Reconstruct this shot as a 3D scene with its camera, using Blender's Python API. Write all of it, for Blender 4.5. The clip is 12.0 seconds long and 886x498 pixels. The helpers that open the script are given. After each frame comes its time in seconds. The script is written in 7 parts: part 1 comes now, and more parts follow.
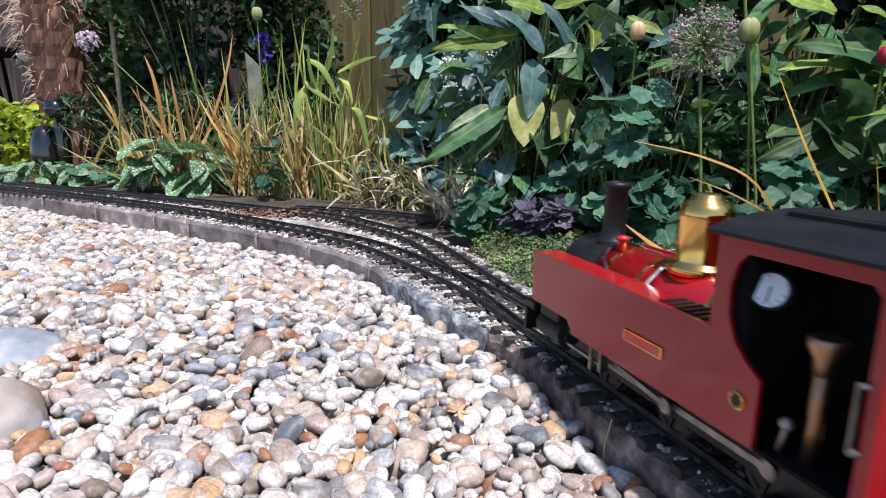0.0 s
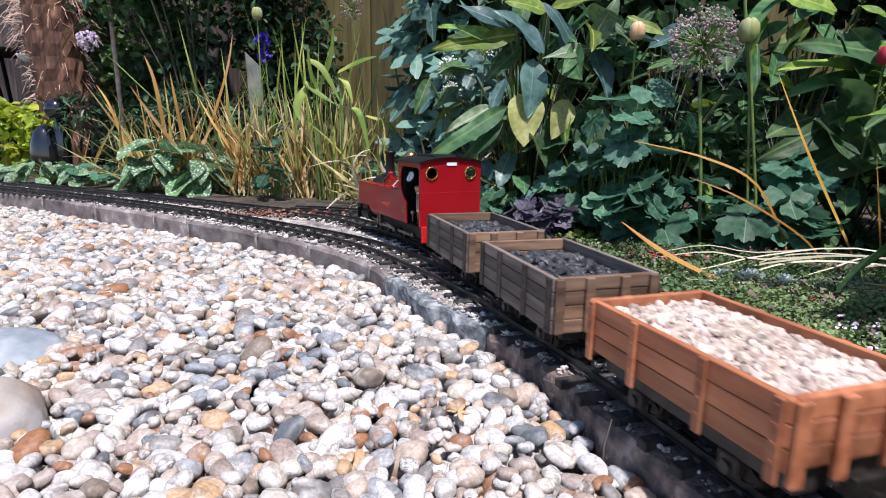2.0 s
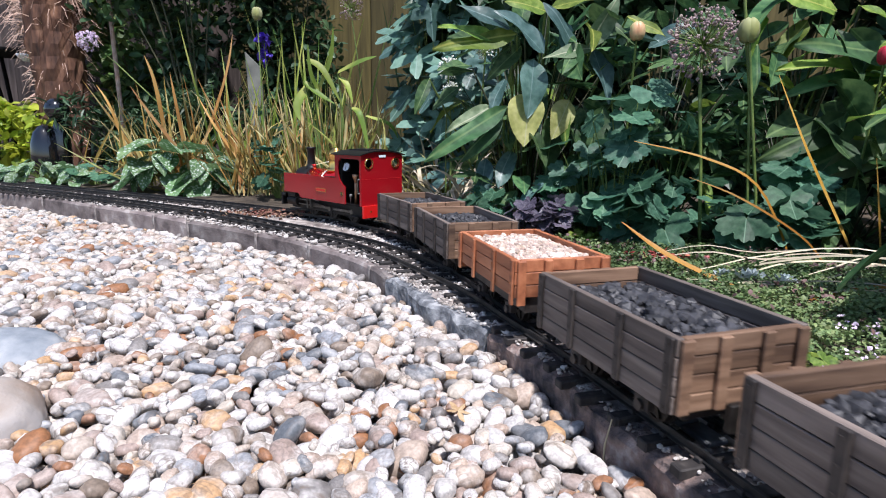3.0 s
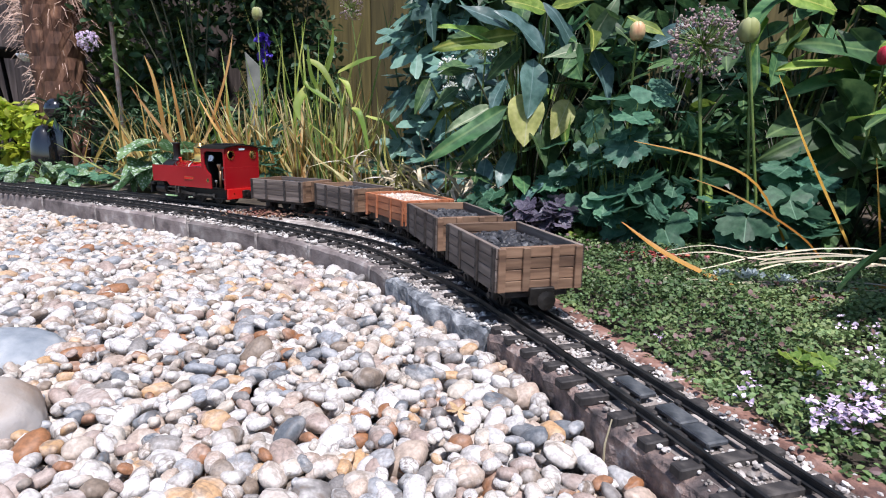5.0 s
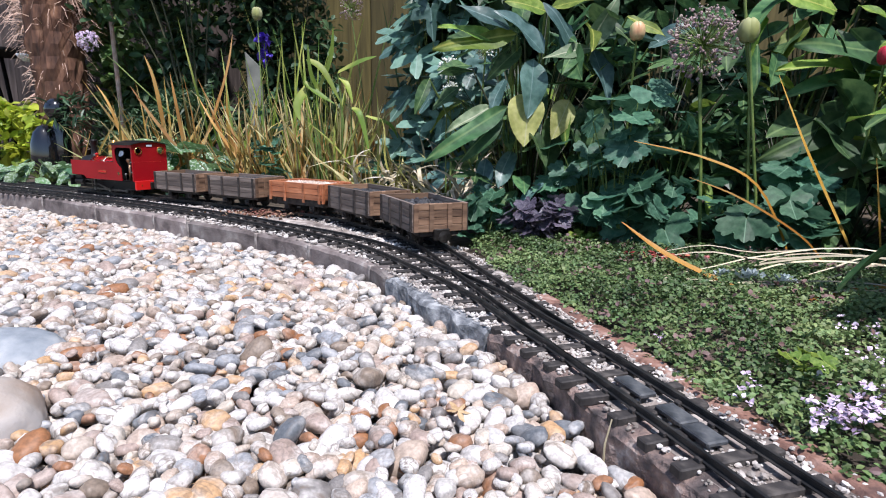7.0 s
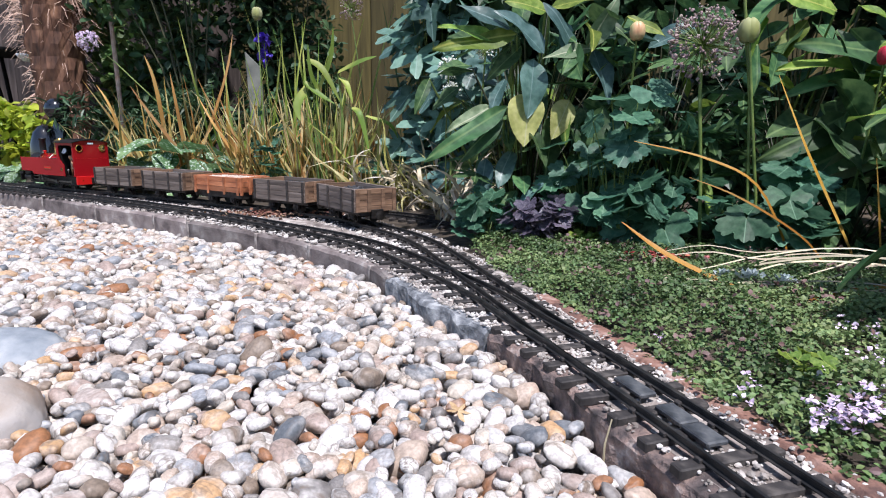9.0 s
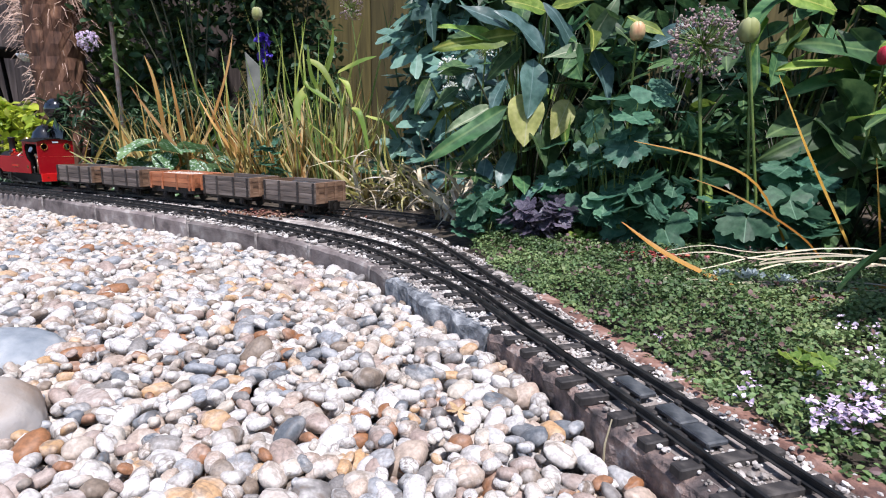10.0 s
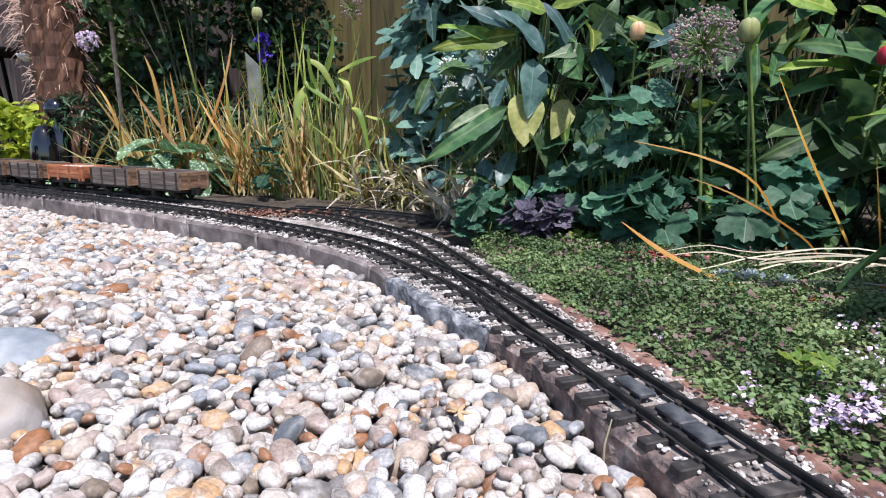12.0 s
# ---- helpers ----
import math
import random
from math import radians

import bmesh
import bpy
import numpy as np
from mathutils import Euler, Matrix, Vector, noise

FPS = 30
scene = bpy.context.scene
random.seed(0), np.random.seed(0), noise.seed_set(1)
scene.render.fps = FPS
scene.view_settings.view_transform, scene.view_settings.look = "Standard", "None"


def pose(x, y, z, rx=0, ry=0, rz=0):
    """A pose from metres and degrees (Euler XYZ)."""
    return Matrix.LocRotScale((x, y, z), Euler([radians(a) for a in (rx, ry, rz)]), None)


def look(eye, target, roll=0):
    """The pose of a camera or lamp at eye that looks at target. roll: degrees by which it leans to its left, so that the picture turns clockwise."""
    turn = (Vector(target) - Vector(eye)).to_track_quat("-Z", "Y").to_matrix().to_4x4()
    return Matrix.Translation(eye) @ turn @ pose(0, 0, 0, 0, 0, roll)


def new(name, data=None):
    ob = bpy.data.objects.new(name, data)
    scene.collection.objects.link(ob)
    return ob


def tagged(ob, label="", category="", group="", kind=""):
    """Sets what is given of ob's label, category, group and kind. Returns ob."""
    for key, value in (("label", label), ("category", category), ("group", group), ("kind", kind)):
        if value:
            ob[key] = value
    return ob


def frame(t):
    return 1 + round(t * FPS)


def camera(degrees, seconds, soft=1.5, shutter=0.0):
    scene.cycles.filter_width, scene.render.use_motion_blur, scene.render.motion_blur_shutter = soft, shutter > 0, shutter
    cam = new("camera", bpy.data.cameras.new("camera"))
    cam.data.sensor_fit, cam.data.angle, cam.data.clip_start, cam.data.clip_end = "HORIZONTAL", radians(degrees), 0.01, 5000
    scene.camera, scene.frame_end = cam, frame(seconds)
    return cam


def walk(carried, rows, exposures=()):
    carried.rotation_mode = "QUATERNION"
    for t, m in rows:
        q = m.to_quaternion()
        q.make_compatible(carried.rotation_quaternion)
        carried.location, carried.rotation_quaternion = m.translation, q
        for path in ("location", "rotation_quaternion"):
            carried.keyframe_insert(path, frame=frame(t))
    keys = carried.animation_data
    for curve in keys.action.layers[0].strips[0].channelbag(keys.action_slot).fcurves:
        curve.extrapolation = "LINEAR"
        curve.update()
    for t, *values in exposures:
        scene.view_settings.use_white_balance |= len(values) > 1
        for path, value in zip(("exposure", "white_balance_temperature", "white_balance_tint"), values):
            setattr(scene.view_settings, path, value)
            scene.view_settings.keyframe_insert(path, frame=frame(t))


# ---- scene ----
cam = camera(75.37, 12.0, 1.1, 0.3)
EYE_H = 0.1616
CAM_POSE = pose(0, 0, EYE_H, 90 - 11.42, 0, 0) @ pose(0, 0, 0, 0, 0, 0.915)
walk(cam, [(0.0, CAM_POSE), (12.0, CAM_POSE)], [(0.0, 0.82, 5980, 12), (12.0, 0.82, 5980, 12)])

# ---- light: high sun from behind the camera, a little to the right, blue sky ----
SUN_AZ, SUN_EL = 160.0, 65.0          # compass degrees from +y towards +x; elevation
world = bpy.data.worlds.new("garden_sky")
world.use_nodes = True
scene.world = world
wn = world.node_tree
sky = wn.nodes.new("ShaderNodeTexSky")
sky.sky_type, sky.sun_disc = 'NISHITA', False
sky.sun_elevation, sky.sun_rotation = radians(SUN_EL), radians(SUN_AZ)
wn.nodes["Background"].inputs[1].default_value = 0.09
wn.links.new(sky.outputs[0], wn.nodes["Background"].inputs[0])
sun = new("sun", bpy.data.lights.new("sun", 'SUN'))
sun.data.energy, sun.data.angle, sun.data.color = 3.7, radians(2.0), (1.0, 0.92, 0.865)
sv = Vector((math.sin(radians(SUN_AZ)) * math.cos(radians(SUN_EL)), math.cos(radians(SUN_AZ)) * math.cos(radians(SUN_EL)), math.sin(radians(SUN_EL))))
sun.matrix_world = look(sv * 8, (0, 0, 0))


# ---- materials ----
def mat(name, stops, rough=0.7, metal=0.0, scale=40.0, detail=4.0, bump=0.2, bump_scale=None, vary=None, hue=0.0, coat=0.0, stretch=None, spread=0.6, spec=0.5, trans=0.0, dist=0.002):
    """Procedural surface: noise through a colour ramp, a second coarse noise for stains, fine bump.
    vary: 'object' or 'island' shifts each piece."""
    m = bpy.data.materials.new(name)
    m.use_nodes = True
    t = m.node_tree
    nd, ln = t.nodes, t.links
    b = nd["Principled BSDF"]
    tc = nd.new("ShaderNodeTexCoord")
    src = tc.outputs["Object"]
    if stretch:
        mp = nd.new("ShaderNodeMapping")
        mp.inputs["Scale"].default_value = stretch
        ln.new(src, mp.inputs[0])
        src = mp.outputs[0]
    n1 = nd.new("ShaderNodeTexNoise")
    n1.inputs["Scale"].default_value, n1.inputs["Detail"].default_value = scale, detail
    n2 = nd.new("ShaderNodeTexNoise")
    n2.inputs["Scale"].default_value, n2.inputs["Detail"].default_value = scale * 0.17, 3
    ln.new(src, n1.inputs[0]), ln.new(src, n2.inputs[0])
    mix = nd.new("ShaderNodeMath")
    mix.operation = 'MULTIPLY_ADD'
    mix.inputs[1].default_value = spread
    ln.new(n1.outputs[0], mix.inputs[0])
    m2 = nd.new("ShaderNodeMath")
    m2.operation = 'MULTIPLY'
    m2.inputs[1].default_value = 1 - spread
    ln.new(n2.outputs[0], m2.inputs[0]), ln.new(m2.outputs[0], mix.inputs[2])
    fac = mix.outputs[0]
    ramp = nd.new("ShaderNodeValToRGB")
    el = ramp.color_ramp.elements
    k = len(stops)
    for i, c in enumerate(stops):
        pos = 0.36 + 0.28 * i / max(k - 1, 1)
        if i < 2:
            el[i].position, el[i].color = pos, (*c, 1)
        else:
            e = el.new(pos)
            e.color = (*c, 1)
    ln.new(fac, ramp.inputs[0])
    col = ramp.outputs[0]
    if vary:
        if vary == 'object':
            rnd = nd.new("ShaderNodeObjectInfo").outputs["Random"]
        else:
            rnd = nd.new("ShaderNodeNewGeometry").outputs["Random Per Island"]
        hs = nd.new("ShaderNodeHueSaturation")
        mr = nd.new("ShaderNodeMapRange")
        mr.inputs[3].default_value, mr.inputs[4].default_value = 0.65, 1.4
        ln.new(rnd, mr.inputs[0]), ln.new(mr.outputs[0], hs.inputs["Value"])
        if hue:
            mh = nd.new("ShaderNodeMath")
            mh.operation = 'MULTIPLY'
            mh.inputs[1].default_value = 7.31
            fr = nd.new("ShaderNodeMath")
            fr.operation = 'FRACT'
            ln.new(rnd, mh.inputs[0]), ln.new(mh.outputs[0], fr.inputs[0])
            mh2 = nd.new("ShaderNodeMapRange")
            mh2.inputs[3].default_value, mh2.inputs[4].default_value = 0.5 - hue, 0.5 + hue
            ln.new(fr.outputs[0], mh2.inputs[0]), ln.new(mh2.outputs[0], hs.inputs["Hue"])
        ln.new(col, hs.inputs["Color"])
        col = hs.outputs[0]
    ln.new(col, b.inputs["Base Color"])
    rr = nd.new("ShaderNodeMapRange")
    rr.inputs[3].default_value, rr.inputs[4].default_value = max(rough - 0.12, 0.03), min(rough + 0.12, 1)
    ln.new(n2.outputs[0], rr.inputs[0]), ln.new(rr.outputs[0], b.inputs["Roughness"])
    b.inputs["Metallic"].default_value = metal
    b.inputs["Coat Weight"].default_value = coat
    b.inputs["Specular IOR Level"].default_value = spec
    if bump:
        bp = nd.new("ShaderNodeBump")
        bp.inputs["Strength"].default_value, bp.inputs["Distance"].default_value = bump, dist
        nb = n1
        if bump_scale:
            nb = nd.new("ShaderNodeTexNoise")
            nb.inputs["Scale"].default_value, nb.inputs["Detail"].default_value = bump_scale, 5
            ln.new(src, nb.inputs[0])
        ln.new(nb.outputs[0], bp.inputs["Height"]), ln.new(bp.outputs[0], b.inputs["Normal"])
    if trans:
        tr = nd.new("ShaderNodeBsdfTranslucent")
        ln.new(col, tr.inputs[0])
        ms = nd.new("ShaderNodeMixShader")
        ms.inputs[0].default_value = trans
        out = nd["Material Output"]
        ln.new(b.outputs[0], ms.inputs[1]), ln.new(tr.outputs[0], ms.inputs[2]), ln.new(ms.outputs[0], out.inputs[0])
    return m


def pebble_mat(name, vary):
    """Flint and quartz pebbles: white, cream, tan, grey, rust by piece, with veins and rind."""
    m = bpy.data.materials.new(name)
    m.use_nodes = True
    t = m.node_tree
    nd, ln = t.nodes, t.links
    b = nd["Principled BSDF"]
    rnd = nd.new("ShaderNodeObjectInfo").outputs["Random"] if vary == 'object' else nd.new("ShaderNodeNewGeometry").outputs["Random Per Island"]
    ramp = nd.new("ShaderNodeValToRGB")
    ramp.color_ramp.interpolation = 'CONSTANT'
    cols = [(0.493, 0.446, 0.388), (0.43, 0.36, 0.30), (0.545, 0.52, 0.495), (0.188, 0.173, 0.163), (0.446, 0.352, 0.282), (0.40, 0.31, 0.25), (0.56, 0.53, 0.50), (0.118, 0.129, 0.143), (0.335, 0.256, 0.218), (0.267, 0.119, 0.05), (0.50, 0.47, 0.445), (0.247, 0.257, 0.276), (0.5, 0.434, 0.358), (0.47, 0.294, 0.154), (0.53, 0.50, 0.47), (0.217, 0.168, 0.128)]
    el = ramp.color_ramp.elements
    for i, c in enumerate(cols):
        e = el[i] if i < 2 else el.new(i / len(cols))
        e.position, e.color = i / len(cols), (*c, 1)
    ln.new(rnd, ramp.inputs[0])
    tc = nd.new("ShaderNodeTexCoord")
    fit = nd.new("ShaderNodeVectorMath")
    fit.operation = 'SCALE'
    fit.inputs[3].default_value = 0.011 if vary == 'object' else 1.0    # shared pieces are modelled at unit size
    ln.new(tc.outputs["Object"], fit.inputs[0])
    off = nd.new("ShaderNodeVectorMath")
    off.operation = 'ADD'
    sc = nd.new("ShaderNodeMath")
    sc.operation = 'MULTIPLY'
    sc.inputs[1].default_value = 37.0
    ln.new(rnd, sc.inputs[0]), ln.new(fit.outputs[0], off.inputs[0]), ln.new(sc.outputs[0], off.inputs[1])
    nz = nd.new("ShaderNodeTexNoise")
    nz.inputs["Scale"].default_value, nz.inputs["Detail"].default_value, nz.inputs["Distortion"].default_value = 48, 6, 0.9
    ln.new(off.outputs[0], nz.inputs[0])
    r2 = nd.new("ShaderNodeValToRGB")
    r2.color_ramp.elements[0].position, r2.color_ramp.elements[0].color = 0.42, (0, 0, 0, 1)
    r2.color_ramp.elements[1].position, r2.color_ramp.elements[1].color = 0.60, (1, 1, 1, 1)
    ln.new(nz.outputs[0], r2.inputs[0])
    rind = nd.new("ShaderNodeMix")
    rind.data_type = 'RGBA'
    rind.inputs[7].default_value = (0.60, 0.57, 0.54, 1)
    fr = nd.new("ShaderNodeMath")
    fr.operation = 'MULTIPLY'
    f7 = nd.new("ShaderNodeMath")
    f7.operation = 'FRACT'
    f8 = nd.new("ShaderNodeMath")
    f8.operation = 'MULTIPLY'
    f8.inputs[1].default_value = 13.7
    ln.new(rnd, f8.inputs[0]), ln.new(f8.outputs[0], f7.inputs[0])
    ln.new(r2.outputs[0], fr.inputs[0]), ln.new(f7.outputs[0], fr.inputs[1])
    ln.new(fr.outputs[0], rind.inputs[0]), ln.new(ramp.outputs[0], rind.inputs[6])
    fine = nd.new("ShaderNodeTexNoise")
    fine.inputs["Scale"].default_value, fine.inputs["Detail"].default_value = 420, 3
    ln.new(off.outputs[0], fine.inputs[0])
    hs = nd.new("ShaderNodeHueSaturation")
    mr = nd.new("ShaderNodeMapRange")
    mr.inputs[1].default_value, mr.inputs[2].default_value = 0.3, 0.7
    mr.inputs[3].default_value, mr.inputs[4].default_value = 0.70, 1.18
    ln.new(fine.outputs[0], mr.inputs[0]), ln.new(mr.outputs[0], hs.inputs["Value"]), ln.new(rind.outputs[2], hs.inputs["Color"])
    # dark thin veins
    vein = nd.new("ShaderNodeTexVoronoi")
    vein.feature = 'DISTANCE_TO_EDGE'
    vein.inputs["Scale"].default_value = 38
    wob = nd.new("ShaderNodeVectorMath")
    wob.operation = 'MULTIPLY_ADD'
    wob.inputs[1].default_value = (0.05, 0.05, 0.05)
    ln.new(nz.outputs[1], wob.inputs[0]), ln.new(off.outputs[0], wob.inputs[2]), ln.new(wob.outputs[0], vein.inputs[0])
    vr = nd.new("ShaderNodeMapRange")
    vr.inputs[1].default_value, vr.inputs[2].default_value, vr.inputs[3].default_value, vr.inputs[4].default_value = 0.0, 0.085, 0.9, 0.0
    ln.new(vein.outputs[0], vr.inputs[0])
    vm = nd.new("ShaderNodeMath")
    vm.operation = 'MULTIPLY'
    ln.new(vr.outputs[0], vm.inputs[0]), ln.new(f7.outputs[0], vm.inputs[1])
    dk = nd.new("ShaderNodeMix")
    dk.data_type = 'RGBA'
    dk.inputs[7].default_value = (0.15, 0.115, 0.09, 1)
    ln.new(vm.outputs[0], dk.inputs[0]), ln.new(hs.outputs[0], dk.inputs[6])
    ln.new(dk.outputs[2], b.inputs["Base Color"])
    b.inputs["Roughness"].default_value = 0.55
    bp = nd.new("ShaderNodeBump")
    bp.inputs["Strength"].default_value, bp.inputs["Distance"].default_value = 0.26, 0.002
    ln.new(nz.outputs[0], bp.inputs["Height"]), ln.new(bp.outputs[0], b.inputs["Normal"])
    return m


M_PEB_O = pebble_mat("pebble_flint_piece", 'object')
M_PEB_I = pebble_mat("pebble_flint_bed", 'island')
M_SOIL = mat("dark_garden_soil", [(0.022, 0.016, 0.011), (0.05, 0.038, 0.026), (0.10, 0.078, 0.055)], 0.95, 0, 60, 6, 0.6, 180)
M_GRIT = mat("brown_grit_under_pebbles", [(0.09, 0.065, 0.045), (0.2, 0.155, 0.12), (0.34, 0.29, 0.24)], 0.95, 0, 160, 6, 0.8, 300)
M_KERB = mat("weathered_concrete_kerb", [(0.07, 0.056, 0.053), (0.165, 0.135, 0.128), (0.24, 0.205, 0.192), (0.42, 0.39, 0.365)], 0.9, 0, 34, 9, 0.7, 220, vary='object')
M_KERB_RED = mat("reddish_worn_kerb", [(0.040, 0.034, 0.034), (0.110, 0.085, 0.080), (0.235, 0.165, 0.140), (0.42, 0.36, 0.33)], 0.9, 0, 60, 12, 1.0, 200, spread=0.75, dist=0.004)
M_BRICK = mat("worn_red_brick", [(0.10, 0.055, 0.045), (0.22, 0.115, 0.085), (0.32, 0.20, 0.16), (0.40, 0.32, 0.28)], 0.92, 0, 70, 8, 0.9, 240)
M_PLATE = mat("dark_blue_slate", [(0.02, 0.022, 0.026), (0.05, 0.055, 0.062), (0.12, 0.125, 0.13)], 0.5, 0, 90, 5, 0.4)
M_STONE = mat("rough_grey_stone", [(0.05, 0.055, 0.062), (0.19, 0.20, 0.215), (0.44, 0.45, 0.455)], 0.85, 0, 80, 10, 0.9, 260)
M_BED = mat("mortar_trackbed", [(0.09, 0.075, 0.068), (0.26, 0.225, 0.205), (0.46, 0.42, 0.39)], 0.95, 0, 70, 7, 0.8, 300)
M_BALLAST = mat("pale_ballast_grit", [(0.22, 0.19, 0.165), (0.42, 0.385, 0.355), (0.60, 0.575, 0.55)], 0.85, 0, 90, 4, 0.3, vary='island')
M_RAIL = mat("blackened_rail", [(0.012, 0.012, 0.013), (0.025, 0.025, 0.026), (0.06, 0.055, 0.05)], 0.42, 0.3, 60, 4, 0.15)
M_SLEEPER = mat("black_plastic_sleeper", [(0.014, 0.012, 0.012), (0.032, 0.028, 0.027), (0.085, 0.075, 0.068)], 0.75, 0, 120, 4, 0.4)
M_RED = mat("glossy_crimson_paint", [(0.265, 0.005, 0.010), (0.305, 0.006, 0.011), (0.335, 0.008, 0.014)], 0.24, 0, 12, 3, 0.02, coat=0.15)
M_RED_B = mat("bright_red_beam_paint", [(0.546, 0.011, 0.011), (0.616, 0.014, 0.012)], 0.3, 0, 12, 3, 0.03, coat=0.3)
M_BLACK = mat("satin_black_paint", [(0.005, 0.005, 0.006), (0.009, 0.009, 0.01), (0.016, 0.016, 0.017)], 0.45, 0, 60, 4, 0.08, spec=0.3)
# cab shade put into the colour of its insides; the table is plain black
M_MATT_BLACK = mat("matt_black_and_cab_shade", [(0.003, 0.003, 0.003), (0.006, 0.006, 0.006), (0.011, 0.010, 0.010)], 0.85, 0, 60, 4, 0.1, spec=0.12)
M_DARK = mat("oily_dark_metal", [(0.01, 0.009, 0.008), (0.025, 0.022, 0.02), (0.05, 0.045, 0.04)], 0.5, 0.6, 90, 4, 0.2)
M_BRASS = mat("polished_brass", [(0.70, 0.39, 0.10), (0.84, 0.51, 0.15), (0.92, 0.60, 0.22)], 0.14, 1.0, 30, 3, 0.02)
M_STEEL = mat("worn_steel_rod", [(0.12, 0.115, 0.105), (0.22, 0.21, 0.20), (0.36, 0.35, 0.335)], 0.38, 1.0, 80, 3, 0.1)
M_COPPER = mat("copper_pipe", [(0.34, 0.20, 0.12), (0.52, 0.33, 0.20)], 0.4, 1.0, 40, 3, 0.05)
M_WHITE = mat("white_enamel", [(0.74, 0.78, 0.84), (0.80, 0.84, 0.90)], 0.3, 0, 30, 2, 0.0)
M_WOOD_GREY = mat("weathered_grey_brown_wood", [(0.060, 0.046, 0.039), (0.122, 0.096, 0.081), (0.20, 0.162, 0.138)], 0.75, 0, 60, 5, 0.35, None, vary='object', stretch=(0.25, 3, 3))
M_WOOD_END = mat("brown_wood_end_board", [(0.085, 0.047, 0.028), (0.175, 0.103, 0.062), (0.26, 0.165, 0.105)], 0.7, 0, 60, 5, 0.35, None, vary='object', stretch=(3, 0.3, 3))
M_WOOD_ORANGE = mat("orange_stained_wood", [(0.165, 0.054, 0.024), (0.30, 0.105, 0.045), (0.41, 0.165, 0.078)], 0.6, 0, 50, 5, 0.3, None, vary='object', stretch=(0.4, 2, 2))
M_STRAP = mat("dark_iron_strapping", [(0.02, 0.017, 0.016), (0.045, 0.038, 0.035), (0.075, 0.062, 0.055)], 0.6, 0.3, 90, 4, 0.2)
M_COAL = mat("dusty_coal", [(0.014, 0.014, 0.017), (0.036, 0.036, 0.040), (0.072, 0.072, 0.080)], 0.55, 0, 120, 5, 0.5, vary='island')
M_LOADGRIT = mat("pale_gravel_load", [(0.36, 0.27, 0.215), (0.54, 0.43, 0.36), (0.66, 0.56, 0.50)], 0.8, 0, 120, 4, 0.3, vary='island', hue=0.015)


# ---- mesh helpers ----
def mesh_of(name, bm, material, smooth=False):
    me = bpy.data.meshes.new(name)
    bm.to_mesh(me)
    bm.free()
    for mm in (material if isinstance(material, (list, tuple)) else [material]):
        me.materials.append(mm)
    if smooth:
        for poly in me.polygons:
            poly.use_smooth = True
    return me


def part(name, bm, material, parent=None, label="", smooth=False):
    ob = new(name, mesh_of(name, bm, material, smooth))
    if parent is not None:
        ob.parent = parent
    if label:
        ob["label"] = label
    return ob


def box(bm, x0, x1, y0, y1, z0, z1, bevel=0.0, m=None):
    d = bmesh.ops.create_cube(bm, size=1.0)
    bmesh.ops.scale(bm, vec=(x1 - x0, y1 - y0, z1 - z0), verts=d["verts"])
    bmesh.ops.translate(bm, vec=((x0 + x1) / 2, (y0 + y1) / 2, (z0 + z1) / 2), verts=d["verts"])
    vs = d["verts"]
    if bevel:
        es = list({e for v in vs for e in v.link_edges})
        g = bmesh.ops.bevel(bm, geom=es, offset=bevel, segments=1, affect='EDGES', profile=0.5)
        vs = list({v for f in g["faces"] for v in f.verts})
    if m is not None:
        bmesh.ops.transform(bm, matrix=m, verts=vs)
    return vs


def cyl(bm, p0, p1, r0, r1=None, seg=16, caps=True):
    p0, p1 = Vector(p0), Vector(p1)
    d = p1 - p0
    q = d.to_track_quat('Z', 'Y').to_matrix().to_4x4()
    m = Matrix.Translation((p0 + p1) / 2) @ q
    return bmesh.ops.create_cone(bm, cap_ends=caps, segments=seg, radius1=r0, radius2=r0 if r1 is None else r1, depth=d.length, matrix=m)["verts"]


def lathe(bm, profile, seg=24, m=Matrix()):
    """Revolve (radius, z) points about z."""
    rings = []
    for r, z in profile:
        rings.append([bm.verts.new(m @ Vector((r * math.cos(a), r * math.sin(a), z))) for a in [2 * math.pi * i / seg for i in range(seg)]])
    for a, b in zip(rings, rings[1:]):
        for i in range(seg):
            j = (i + 1) % seg
            bm.faces.new((a[i], a[j], b[j], b[i]))
    bm.faces.new(rings[-1])
    bm.faces.new(rings[0][::-1])


def tube(bm, pts, r, seg=6, taper=None):
    """A round rod along points."""
    pts = [Vector(q) for q in pts]
    rings = []
    for i, q in enumerate(pts):
        d = (pts[min(i + 1, len(pts) - 1)] - pts[max(i - 1, 0)]).normalized()
        a = d.orthogonal().normalized()
        b = d.cross(a)
        rad = r if taper is None else r + (taper - r) * i / (len(pts) - 1)
        rings.append([bm.verts.new(q + a * rad * math.cos(2 * math.pi * k / seg) + b * rad * math.sin(2 * math.pi * k / seg)) for k in range(seg)])
    for a, b in zip(rings, rings[1:]):
        for i in range(seg):
            j = (i + 1) % seg
            bm.faces.new((a[i], a[j], b[j], b[i]))
    bm.faces.new(rings[-1])
    bm.faces.new(rings[0][::-1])


def prism(bm, outline, y0, y1):
    """Extrude an (x, z) outline along y."""
    a = [bm.verts.new((x, y0, z)) for x, z in outline]
    b = [bm.verts.new((x, y1, z)) for x, z in outline]
    n = len(outline)
    bm.faces.new(a)
    bm.faces.new(b[::-1])
    for i in range(n):
        bm.faces.new((a[i], b[i], b[(i + 1) % n], a[(i + 1) % n]))
    bmesh.ops.recalc_face_normals(bm, faces=bm.faces)


